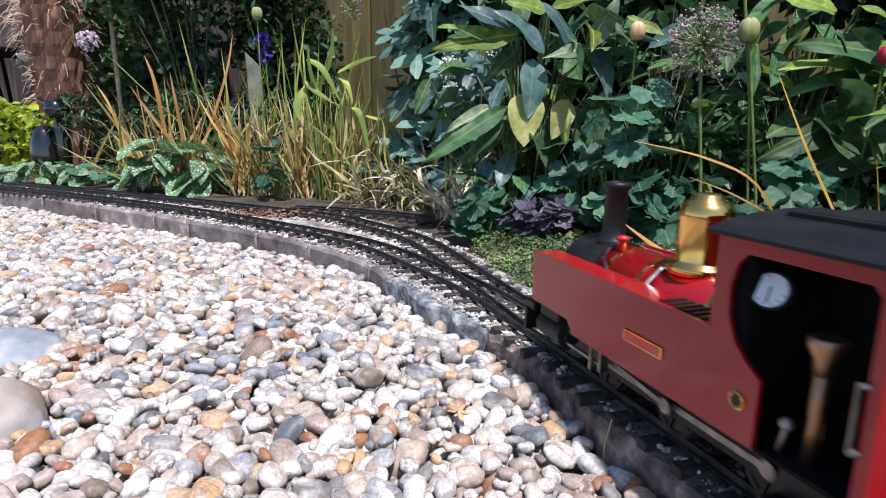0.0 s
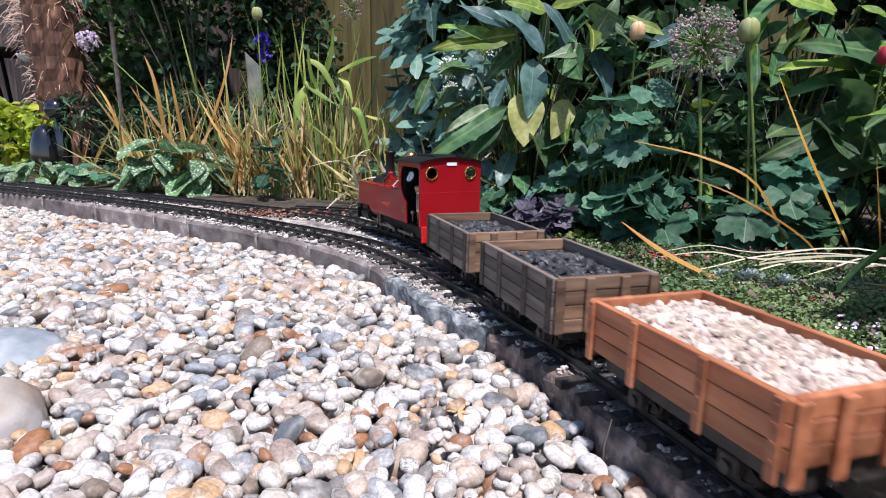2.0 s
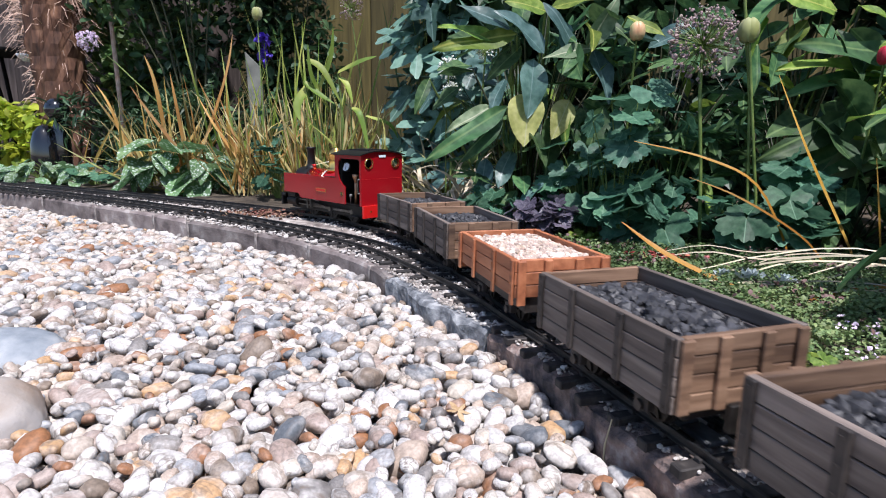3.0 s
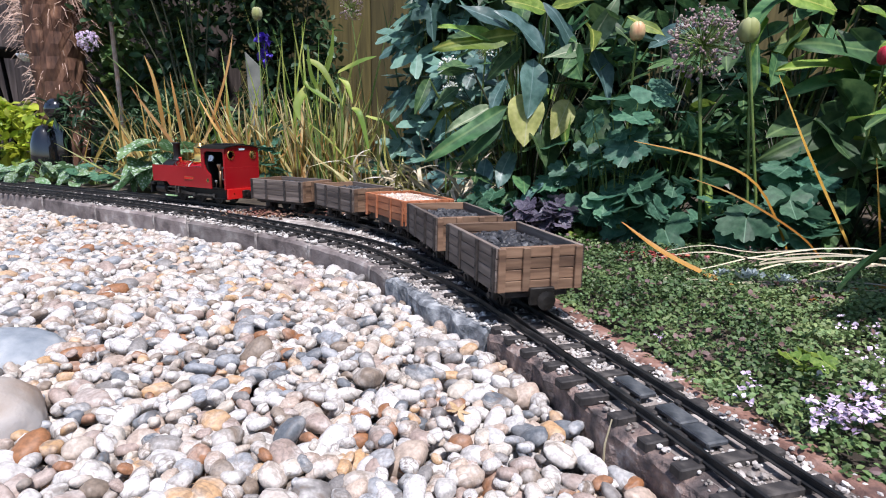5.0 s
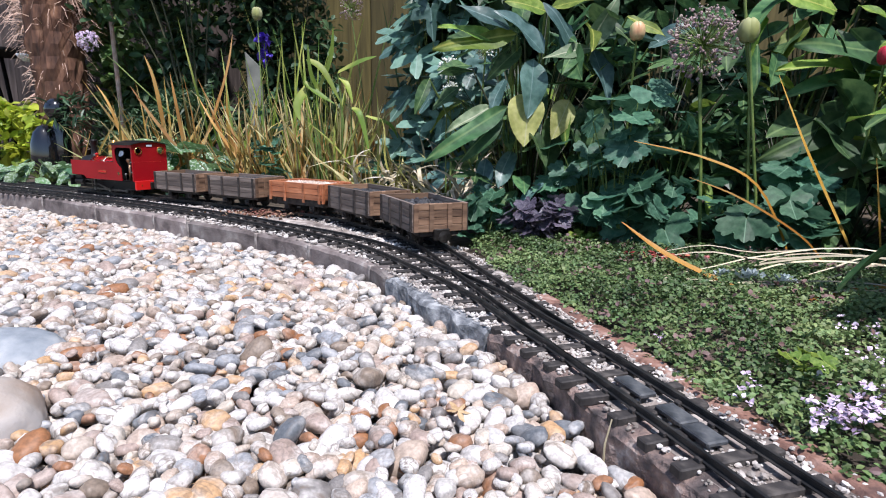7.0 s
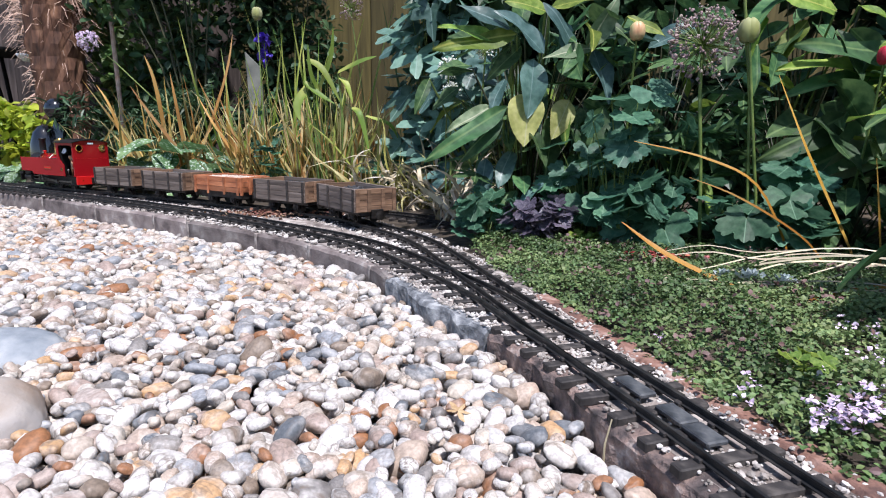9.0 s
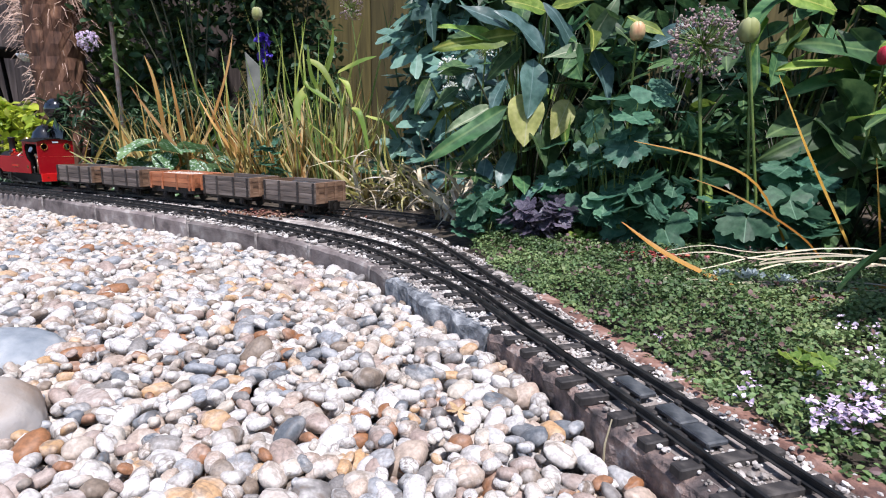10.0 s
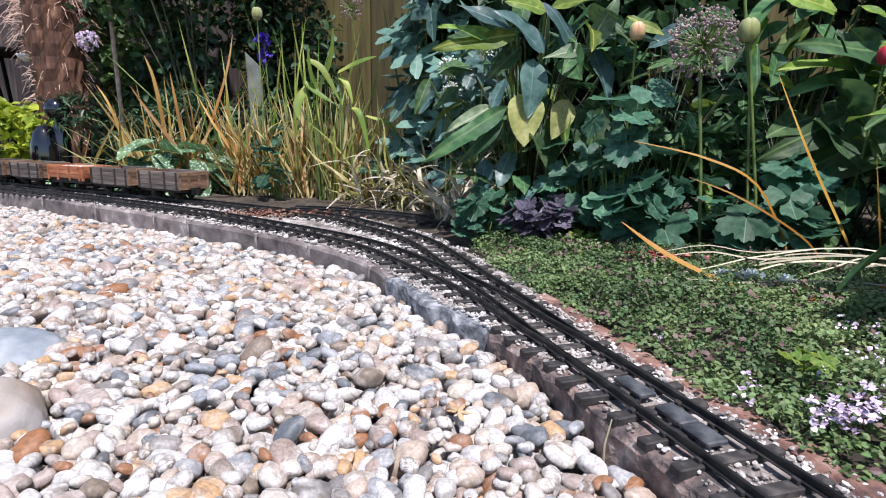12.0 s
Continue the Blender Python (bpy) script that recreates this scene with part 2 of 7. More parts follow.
def curve_of(points, n=24, smooth=12):
    """A smooth plan line through control points: its points and arc lengths."""
    p = np.array(points, float)
    out = []
    for i in range(len(p) - 1):
        p0, p1, p2, p3 = p[max(i - 1, 0)], p[i], p[i + 1], p[min(i + 2, len(p) - 1)]
        for k in range(n):
            t = k / n
            out.append(0.5 * (2 * p1 + (p2 - p0) * t + (2 * p0 - 5 * p1 + 4 * p2 - p3) * t * t + (3 * p1 - p0 - 3 * p2 + p3) * t ** 3))
    out.append(p[-1])
    q = np.array(out)
    for _ in range(smooth):
        q[1:-1] = q[1:-1] * 0.5 + 0.25 * (q[:-2] + q[2:])
    return q, np.r_[0, np.cumsum(np.linalg.norm(np.diff(q, axis=0), axis=1))]


def along(cv, s):
    q, ss = cv
    return np.array([np.interp(s, ss, q[:, 0]), np.interp(s, ss, q[:, 1])])


def heading(cv, s, d=0.01):
    v = along(cv, s + d) - along(cv, s - d)
    return math.atan2(v[1], v[0])


# plan lines: route the train takes, loop line beside it, outer edge of the kerb
ROUTE = curve_of([(0.262, -1.6), (0.262, -1.0), (0.259, -0.4), (0.234, -0.05), (0.206, 0.105), (0.187, 0.175), (0.168, 0.241), (0.1485, 0.303), (0.130, 0.358), (0.105, 0.436), (0.072, 0.55), (0.032, 0.677), (-0.039, 0.896), (-0.142, 1.034), (-0.215, 1.121), (-0.411, 1.24), (-0.699, 1.403), (-1.013, 1.564), (-1.404, 1.768), (-2.2, 2.17), (-3.0, 2.57)], 12, 20)
LOOP = curve_of([(0.162, 0.27), (0.149, 0.307), (0.110, 0.42), (0.079, 0.495), (0.053, 0.565), (0.022, 0.63), (-0.01, 0.685), (-0.048, 0.75), (-0.084, 0.808), (-0.131, 0.866), (-0.183, 0.917), (-0.239, 0.964), (-0.30, 1.011), (-0.369, 1.065), (-0.443, 1.121), (-0.525, 1.178), (-0.676, 1.272), (-0.875, 1.388), (-1.21, 1.568), (-2.0, 1.97), (-3.0, 2.46)])
KERB = curve_of([(0.17, -1.4), (0.17, -0.4), (0.163, 0.10), (0.129, 0.251), (0.104, 0.322), (0.089, 0.372), (0.067, 0.432), (0.038, 0.488), (0.009, 0.537), (-0.022, 0.588), (-0.060, 0.664), (-0.114, 0.763), (-0.208, 0.870), (-0.325, 0.968), (-0.456, 1.06), (-0.599, 1.165), (-0.791, 1.285), (-1.004, 1.42), (-1.3, 1.58), (-2.1, 1.965), (-3.0, 2.40)], 24, 20)
SIDING = curve_of([(-0.37, 1.25), (-0.302, 1.244), (-0.225, 1.225), (-0.147, 1.19), (-0.074, 1.153), (-0.016, 1.104), (0.03, 1.06)])
GAUGE = 0.032


# ---- ground and soil ----
def ground_sheet():
    bm = bmesh.new()
    n = 60
    vs = {}
    for i in range(n + 1):
        for j in range(n + 1):
            u, v = i / n * 2 - 1, j / n * 2 - 1
            x, y = 30 * u * abs(u), 30 * v * abs(v)
            vs[i, j] = bm.verts.new((x, y, -0.115 + 0.004 * noise.noise((x * 3, y * 3, 0))))
    for i in range(n):
        for j in range(n):
            bm.faces.new((vs[i, j], vs[i + 1, j], vs[i + 1, j + 1], vs[i, j + 1]))
    tagged(part("ground", bm, M_SOIL, smooth=True), "dark earth that reaches beyond the garden", "ground", kind="structure")


def side_of(cv, x, y):
    """Signed distance from a plan line: positive to the left of travel."""
    q = cv[0]
    d = q - np.array([x, y])
    k = int(np.argmin((d ** 2).sum(1)))
    a, b = q[max(k - 1, 0)], q[min(k + 1, len(q) - 1)]
    t = (b - a) / (np.linalg.norm(b - a) + 1e-9)
    return float(t[0] * (y - q[k][1]) - t[1] * (x - q[k][0]))


def flower_bed():
    """Raised earth behind the kerb, level with the track bed and rising a little to the back."""
    bm = bmesh.new()
    grid = {}
    step = 0.05
    for i in range(132):
        for j in range(94):
            x, y = -3.3 + i * step, -1.4 + j * step
            d = -side_of(KERB, x, y)
            if d < 0.02 or (x < -1.5 and y < 1.2):
                continue
            z = -0.0165 + max(0, d - 0.2) * 0.05 + 0.006 * noise.noise((x * 14, y * 14, 3)) * min(1, max(0, d - 0.16) * 8)
            grid[i, j] = bm.verts.new((x, y, min(z, 0.06)))
    for i, j in list(grid):
        q = [grid.get(k) for k in ((i, j), (i + 1, j), (i + 1, j + 1), (i, j + 1))]
        if None not in q:
            bm.faces.new(q)
    tagged(part("flower_bed", bm, M_SOIL, smooth=True), "dark planted soil of the flower bed behind the track", "soil", kind="structure")


def track_bed():
    """Gritty mortar strip under both tracks."""
    bm = bmesh.new()
    rows = []
    L = KERB[1][-1]
    n = 260
    for i in range(n):
        s = L * i / (n - 1)
        p = along(KERB, s)
        a = heading(KERB, s)
        nx, ny = math.sin(a), -math.cos(a)
        q = p
        # reach as far as the route's outer sleepers
        d2 = min(0.26, 0.05 + abs(side_of(ROUTE, p[0], p[1])) + 0.02)
        row = []
        for k in range(9):
            d = 0.012 + (d2 - 0.012) * k / 8
            x, y = p[0] + nx * d, p[1] + ny * d
            row.append(bm.verts.new((x, y, -0.0105 + 0.0022 * noise.noise((x * 60, y * 60, 0)) - (0.008 if k == 8 else 0))))
        rows.append(row)
    for a, b in zip(rows, rows[1:]):
        for i in range(8):
            bm.faces.new((a[i], a[i + 1], b[i + 1], b[i]))
    bmesh.ops.recalc_face_normals(bm, faces=bm.faces)
    tagged(part("track_bed", bm, M_BED, smooth=True), "gritty mortar bed under the miniature railway", "track bed", kind="structure")


def kerb_block(s0, s1, material, rough, label):
    bm = bmesh.new()
    n = max(6, int((s1 - s0) / 0.012))
    prof = [(0.004, -0.10), (0.0, -0.09), (0.0, -0.0155), (0.003, -0.0115), (0.012, -0.0105), (0.03, -0.0105), (0.05, -0.012), (0.05, -0.10)]
    rows = []
    for i in range(n + 1):
        s = s0 + (s1 - s0) * i / n
        p, a = along(KERB, s), heading(KERB, s)
        nx, ny = math.sin(a), -math.cos(a)
        end = 0.0025 if i in (0, n) else 0
        row = []
        for d, z in prof:
            x, y = p[0] + nx * (d + end), p[1] + ny * (d + end)
            k = rough * noise.noise((x * 45, y * 45, z * 45)) + rough * 0.6 * noise.noise((x * 130, y * 130, z * 130))
            row.append(bm.verts.new((x + nx * k, y + ny * k, z - (end if z > -0.05 else 0) + k * 0.5)))
        rows.append(row)
    m = len(prof)
    for a, b in zip(rows, rows[1:]):
        for i in range(m):
            bm.faces.new((a[i], a[(i + 1) % m], b[(i + 1) % m], b[i]))
    bm.faces.new(rows[0])
    bm.faces.new(rows[-1][::-1])
    bmesh.ops.subdivide_edges(bm, edges=[e for e in bm.edges if e.calc_length() > 0.03 and abs(e.verts[0].co.z - e.verts[1].co.z) > 0.02], cuts=3)
    for v in bm.verts:
        v.co += Vector((1, 1, 0.3)) * rough * 0.5 * noise.noise(v.co * 90)
    bmesh.ops.recalc_face_normals(bm, faces=bm.faces)
    return tagged(part("kerb_block", bm, material), label, "kerb", "kerb blocks along the gravel")


def kerb():
    def s_at(x, y):
        return float(KERB[1][int(np.argmin(((KERB[0] - np.array([x, y])) ** 2).sum(1)))])
    a, b = s_at(0.044, 0.493), s_at(-0.062, 0.69)
    g = 0.003
    s = a
    while s > 0.2:
        kerb_block(max(s - 0.46, 0), s - g, M_KERB_RED, 0.0042, "reddish grey worn concrete kerb with crumbled top edge")
        s -= 0.46
    kerb_block(a + 0.002, b - g, M_STONE, 0.0050, "rough bluish grey stone kerb block with pitted face")
    marks = [s_at(-0.112, 0.775) - 0.035, s_at(-0.208, 0.878), s_at(-0.325, 0.968), s_at(-0.456, 1.06) + 0.05, s_at(-0.599, 1.165), s_at(-0.791, 1.285), s_at(-1.004, 1.42)]
    while marks[-1] < KERB[1][-1] - 0.25:
        marks.append(marks[-1] + 0.23)
    s = b
    for e in marks:
        kerb_block(s, e - g, M_KERB, 0.0012, "dark grey brown concrete kerb block with pale mortar joint")
        s = e
    # pale mortar in the joints
    for e in [b] + marks[:7]:
        p, an = along(KERB, e - g / 2), heading(KERB, e)
        bm = bmesh.new()
        box(bm, -0.0035, 0.0035, -0.04, -0.0015, -0.09, -0.012, 0.001)
        for v in bm.verts:
            v.co.x += 0.002 * noise.noise((e * 9, v.co.z * 60, v.co.y * 60))
        ob = tagged(part("mortar_joint", bm, M_BED), "pale mortar smear between two kerb blocks", "mortar", "kerb joints")
        ob.matrix_basis = pose(p[0], p[1], 0, 0, 0, math.degrees(an))


def bed_edging():
    """Worn red brick edge on the bed's side of the running line, set flush with the sleepers."""
    def s_at(y):
        return float(ROUTE[1][int(np.argmin(np.abs(ROUTE[0][:, 1] - y)))])
    s, end, k = s_at(0.02), s_at(0.50), 0
    prof = [(0.040, -0.03), (0.040, -0.0105), (0.044, -0.0072), (0.056, -0.0078), (0.061, -0.012), (0.062, -0.03)]
    while s < end:
        L = 0.098 + 0.01 * math.sin(k * 5.1)
        bm, rows = bmesh.new(), []
        for i in range(13):
            u = s + (L - 0.004) * i / 12
            p, a = along(ROUTE, u), heading(ROUTE, u)
            nx, ny = math.sin(a), -math.cos(a)
            lo = 0.0016 if i in (0, 12) else 0
            row = []
            for d, z in prof:
                x, y = p[0] + nx * d, p[1] + ny * d
                w = 0.0028 * noise.noise((x * 70, y * 70, z * 40)) + 0.0016 * noise.noise((x * 190, y * 190, 4))
                row.append(bm.verts.new((x + nx * w, y + ny * w, z - lo + (w * 0.6 if z > -0.02 else 0))))
            rows.append(row)
        for a, b in zip(rows, rows[1:]):
            for i in range(6):
                bm.faces.new((a[i], a[(i + 1) % 6], b[(i + 1) % 6], b[i]))
        bm.faces.new(rows[0])
        bm.faces.new(rows[-1][::-1])
        bmesh.ops.recalc_face_normals(bm, faces=bm.faces)
        tagged(part("edging_brick", bm, M_BRICK), "worn crumbling red brick between the track and the thyme", "brick", "edging bricks")
        s, k = s + L, k + 1


# ---- railway track ----
def rail_mesh(cv, off, s0, s1):
    bm = bmesh.new()
    prof = [(-0.0023, -0.0055), (-0.0023, -0.0048), (-0.0006, -0.0042), (-0.0006, -0.0016), (-0.0011, -0.0012), (-0.0011, -0.0003), (-0.0008, 0.0), (0.0008, 0.0), (0.0011, -0.0003), (0.0011, -0.0012), (0.0006, -0.0016), (0.0006, -0.0042), (0.0023, -0.0048), (0.0023, -0.0055)]
    rows = []
    n = max(8, int((s1 - s0) / 0.012))
    for i in range(n + 1):
        s = s0 + (s1 - s0) * i / n
        p, a = along(cv, s), heading(cv, s)
        nx, ny = -math.sin(a), math.cos(a)
        rows.append([bm.verts.new((p[0] + nx * (off + d), p[1] + ny * (off + d), z)) for d, z in prof])
    m = len(prof)
    for a, b in zip(rows, rows[1:]):
        for i in range(m):
            bm.faces.new((a[i], a[(i + 1) % m], b[(i + 1) % m], b[i]))
    bm.faces.new(rows[0])
    bm.faces.new(rows[-1][::-1])
    bmesh.ops.recalc_face_normals(bm, faces=bm.faces)
    return bm


def sleeper_mesh(length):
    bm = bmesh.new()
    box(bm, -0.0044, 0.0044, -length / 2, length / 2, -0.0125, -0.0062, 0.0008)
    me = mesh_of("sleeper", bm, M_SLEEPER)
    return me


def chair_mesh():
    bm = bmesh.new()
    for sd in (-1, 1):
        for k in (-1, 1):
            y = sd * GAUGE / 2 + k * 0.0034 + sd * 0.0012
            box(bm, -0.0022, 0.0022, y - 0.0012, y + 0.0012, -0.0062, -0.0035, 0.0004)
    return mesh_of("rail_chair", bm, M_SLEEPER)


def track(cv, label, s0, s1, other=None, merge=False):
    root = tagged(new("railway_track"), label, "railway track", kind="structure")
    ch = chair_mesh()
    meshes = {}
    for off in (-1, 1):
        start = s0
        part("rail", rail_mesh(cv, off * (GAUGE / 2 + 0.0014), start, s1), M_RAIL, root)
    s = s0
    rng = random.Random(5)
    while s < s1:
        p, a = along(cv, s), heading(cv, s)
        d = abs(side_of(other, p[0], p[1])) if other else 1
        L, shift = 0.069, 0.0
        if d < 0.062 and p[1] > 0.34:
            if merge:
                s += 0.0285
                continue
            L, shift = 0.074 + (d if p[1] > 0.36 else 0), (d / 2 if p[1] > 0.36 else 0)
        key = round(L, 2)
        if key not in meshes:
            meshes[key] = sleeper_mesh(key)
        ob = new("sleeper", meshes[key])
        ob.parent = root
        ob.matrix_basis = pose(p[0] - math.sin(a) * shift, p[1] + math.cos(a) * shift, rng.uniform(-0.0006, 0.0004), 0, 0, math.degrees(a) + rng.uniform(-2.5, 2.5))
        c2 = new("rail_chair", ch)
        c2.parent = root
        c2.matrix_basis = pose(p[0], p[1], 0, 0, 0, math.degrees(a))
        s += 0.0285
    return root


def point_blades():
    """Loose slate plates of the turnout mechanism lying between the rails."""
    for x, y, rz, l, w in ((0.1310, 0.3625, 109, 0.030, 0.013), (0.1440, 0.3235, 107, 0.024, 0.014), (0.1505, 0.3000, 107, 0.022, 0.015)):
        bm = bmesh.new()
        box(bm, -l / 2, l / 2, -w / 2, w / 2, -0.0062, -0.0028, 0.0009)
        ob = tagged(part("point_plate", bm, M_PLATE), "dark slate grey plate of the turnout between rails", "turnout plate", "turnout plates")
        ob.matrix_basis = pose(x, y, 0, 0, 0, rz)


def lump(bm, c, r, rng, sub=1, flat=0.75):
    d = bmesh.ops.create_icosphere(bm, subdivisions=sub, radius=1.0)
    q = Euler((rng.uniform(0, 6), rng.uniform(0, 6), rng.uniform(0, 6))).to_matrix()
    sc = Vector((rng.uniform(0.75, 1.2), rng.uniform(0.75, 1.1), rng.uniform(0.55, 0.9)))
    for v in d["verts"]:
        k = 1 + 0.25 * noise.noise(v.co * 1.7 + Vector((c[0] * 91, c[1] * 91, c[2] * 91)))
        w = q @ Vector((v.co.x * sc.x, v.co.y * sc.y, v.co.z * sc.z)) * (r * k)
        v.co = Vector(c) + Vector((w.x, w.y, w.z * flat))


def lumps(name, centres, material, sub=1, seed=1, flat=0.75):
    """Many small stones as one mesh, from a few shared shapes."""
    rng = random.Random(seed)
    shapes = []
    for k in range(10):
        bm = bmesh.new()
        lump(bm, (k * 0.37, 0, 0), 1.0, rng, sub, 1.0)
        bm.verts.ensure_lookup_table()
        o = np.array([tuple(v.co) for v in bm.verts]) - np.array([k * 0.37, 0, 0])
        shapes.append((o, [tuple(v.index for v in f.verts) for f in bm.faces]))
        bm.free()
    V, F, n = [], [], 0
    for x, y, z, r in centres:
        o, fs = shapes[rng.randrange(10)]
        a = rng.uniform(0, 6.28)
        ca, sa = math.cos(a), math.sin(a)
        rot = np.array([[ca, -sa, 0], [sa, ca, 0], [0, 0, flat]])
        V.append(o @ rot.T * r + np.array([x, y, z]))
        F += [tuple(i + n for i in f) for f in fs]
        n += len(o)
    me = bpy.data.meshes.new(name)
    me.from_pydata(np.concatenate(V).tolist(), [], F)
    me.materials.append(material)
    return new(name, me)


def ballast():
    rng = random.Random(3)
    pts = []
    for cv, s0, s1 in ((ROUTE, 1.55, 4.9), (LOOP, 0.1, 3.0)):
        s = s0
        while s < s1:
            p, a = along(cv, s), heading(cv, s)
            dist = math.hypot(p[0], p[1])
            for _ in range(34 if dist < 0.7 else 22 if dist < 1.3 else 12):
                d = rng.uniform(-0.055, 0.05)
                u = s + rng.uniform(-0.004, 0.004)
                if noise.noise((u * 22, d * 30, 5)) < -0.22:
                    continue
                if abs(abs(d) - GAUGE / 2 - 0.0014) < 0.004:
                    continue
                x, y = p[0] - math.sin(a) * d, p[1] + math.cos(a) * d
                if side_of(KERB, x, y) > -0.006 or (abs(d) > 0.02 and abs(abs(side_of(ROUTE if cv is LOOP else LOOP, x, y)) - 0.0174) < 0.004):
                    continue
                r = rng.choice((0.0008, 0.001, 0.0012, 0.0014, 0.0018, 0.0026)) * (1.0 if dist < 0.8 else 1.4)
                pts.append((x, y, -0.0100 + rng.uniform(-0.0005, 0.002), r))
            s += 0.004
    tagged(lumps("ballast", pts, M_BALLAST, 1, 4), "scattered pale grit ballast between the sleepers", "ballast", kind="stuff")


# ---- pebbles ----
def pebble_shapes(n, sub, seed):
    rng = random.Random(seed)
    out = []
    for k in range(n):
        bm = bmesh.new()
        bmesh.ops.create_icosphere(bm, subdivisions=sub, radius=1.0)
        a, b, c = rng.uniform(0.95, 1.25), rng.uniform(0.68, 0.92), rng.uniform(0.48, 0.72)
        for v in bm.verts:
            w = v.co.normalized()
            kx = 1 + 0.22 * noise.noise(w * 1.0 + Vector((k * 3.1, 0, 0))) + 0.10 * noise.noise(w * 2.1 + Vector((0, k * 2.7, 0)))
            pw = 0.86
            w = Vector([math.copysign(abs(t) ** pw, t) for t in w])
            v.co = Vector((w.x * a, w.y * b, w.z * c)) * kx
        out.append(bm)
    return out


def pebble_level(y):
    """Height of the pebble tops: the bed falls a little away from the camera."""
    return -0.032 - 0.017 * np.clip((y - 0.6) * 1.8, 0, 1)


def grit_sheet():
    bm = bmesh.new()
    rows = []
    for i in range(60):
        row = []
        for j in range(46):
            x, y = -1.9 + i * 0.038, -0.25 + j * 0.052
            d = side_of(KERB, x, y)
            if d < 0.006:
                row.append(None)
                continue
            row.append(bm.verts.new((x, y, float(pebble_level(np.array(y))) - 0.026 + 0.003 * noise.noise((x * 20, y * 20, 0)))))
        rows.append(row)
    for a, b in zip(rows, rows[1:]):
        for j in range(45):
            q = (a[j], b[j], b[j + 1], a[j + 1])
            if None not in q:
                bm.faces.new(q)
    tagged(part("gravel_base", bm, M_GRIT, smooth=True), "brown grit under the pebbles", "gravel", kind="structure")


def gravel_pebbles():
    rng = random.Random(11)
    res = 0.005
    X0, X1, Y0, Y1 = -1.75, 0.2, 0.17, 1.95
    nx, ny = int((X1 - X0) / res), int((Y1 - Y0) / res)
    gx, gy = np.meshgrid(X0 + np.arange(nx) * res, Y0 + np.arange(ny) * res, indexing='ij')
    field = pebble_level(gy) - 0.026
    # big boulders keep their room
    for bx, by, br in BOULDERS_PLAN:
        field[(gx - bx) ** 2 + (gy - by) ** 2 < br * br] = 1.0
    cand = []
    for layer in range(9):
        y = Y0
        while y < Y1:
            x = X0
            stepv = 0.0172 if layer < 2 else 0.0185
            while x < X1:
                px, py = x + rng.uniform(-0.012, 0.012), y + rng.uniform(-0.012, 0.012)
                x += stepv
                # visible wedge of the plan only, and this side of the kerb
                if abs(px) > 0.86 * py + 0.12:
                    continue
                cand.append((layer, rng.random(), px, py))
            y += stepv * 0.86
    cand.sort()
    made = []
    for layer, _, px, py in cand:
        r = rng.choices((0.0072, 0.0092, 0.0115, 0.0145, 0.0178), (4, 6, 5, 2.2, 0.6))[0] * rng.uniform(0.9, 1.1) * min(1.08, 0.74 + 0.62 * max(0, py - 0.32)) * (1.0 if layer < 6 else 0.72)
        if side_of(KERB, px, py) < r * 0.8 - 0.003:
            continue
        i, j = int((px - X0) / res), int((py - Y0) / res)
        w = int(r / res) + 1
        sl = (slice(max(i - w, 0), i + w + 1), slice(max(j - w, 0), j + w + 1))
        sub = field[sl]
        dd = (gx[sl] - px) ** 2 + (gy[sl] - py) ** 2
        inside = dd < (r * 0.8) ** 2
        if not inside.any() or sub[inside].max() > 0.5:
            continue
        base = 0.45 * sub[inside].mean() + 0.55 * sub[inside].max()
        cz = base + r * 0.44
        if cz > float(pebble_level(np.array(py))) - r * 0.3 + 0.0065:
            continue
        top = cz + 0.55 * r * np.sqrt(np.maximum(0, 1 - dd / (r * r)))
        field[sl] = np.where(dd < r * r, np.maximum(sub, top), sub)
        made.append((px, py, cz, r))
    return made


BOULDERS_PLAN = [(-0.40, 0.47, 0.052), (-0.305, 0.345, 0.034)]


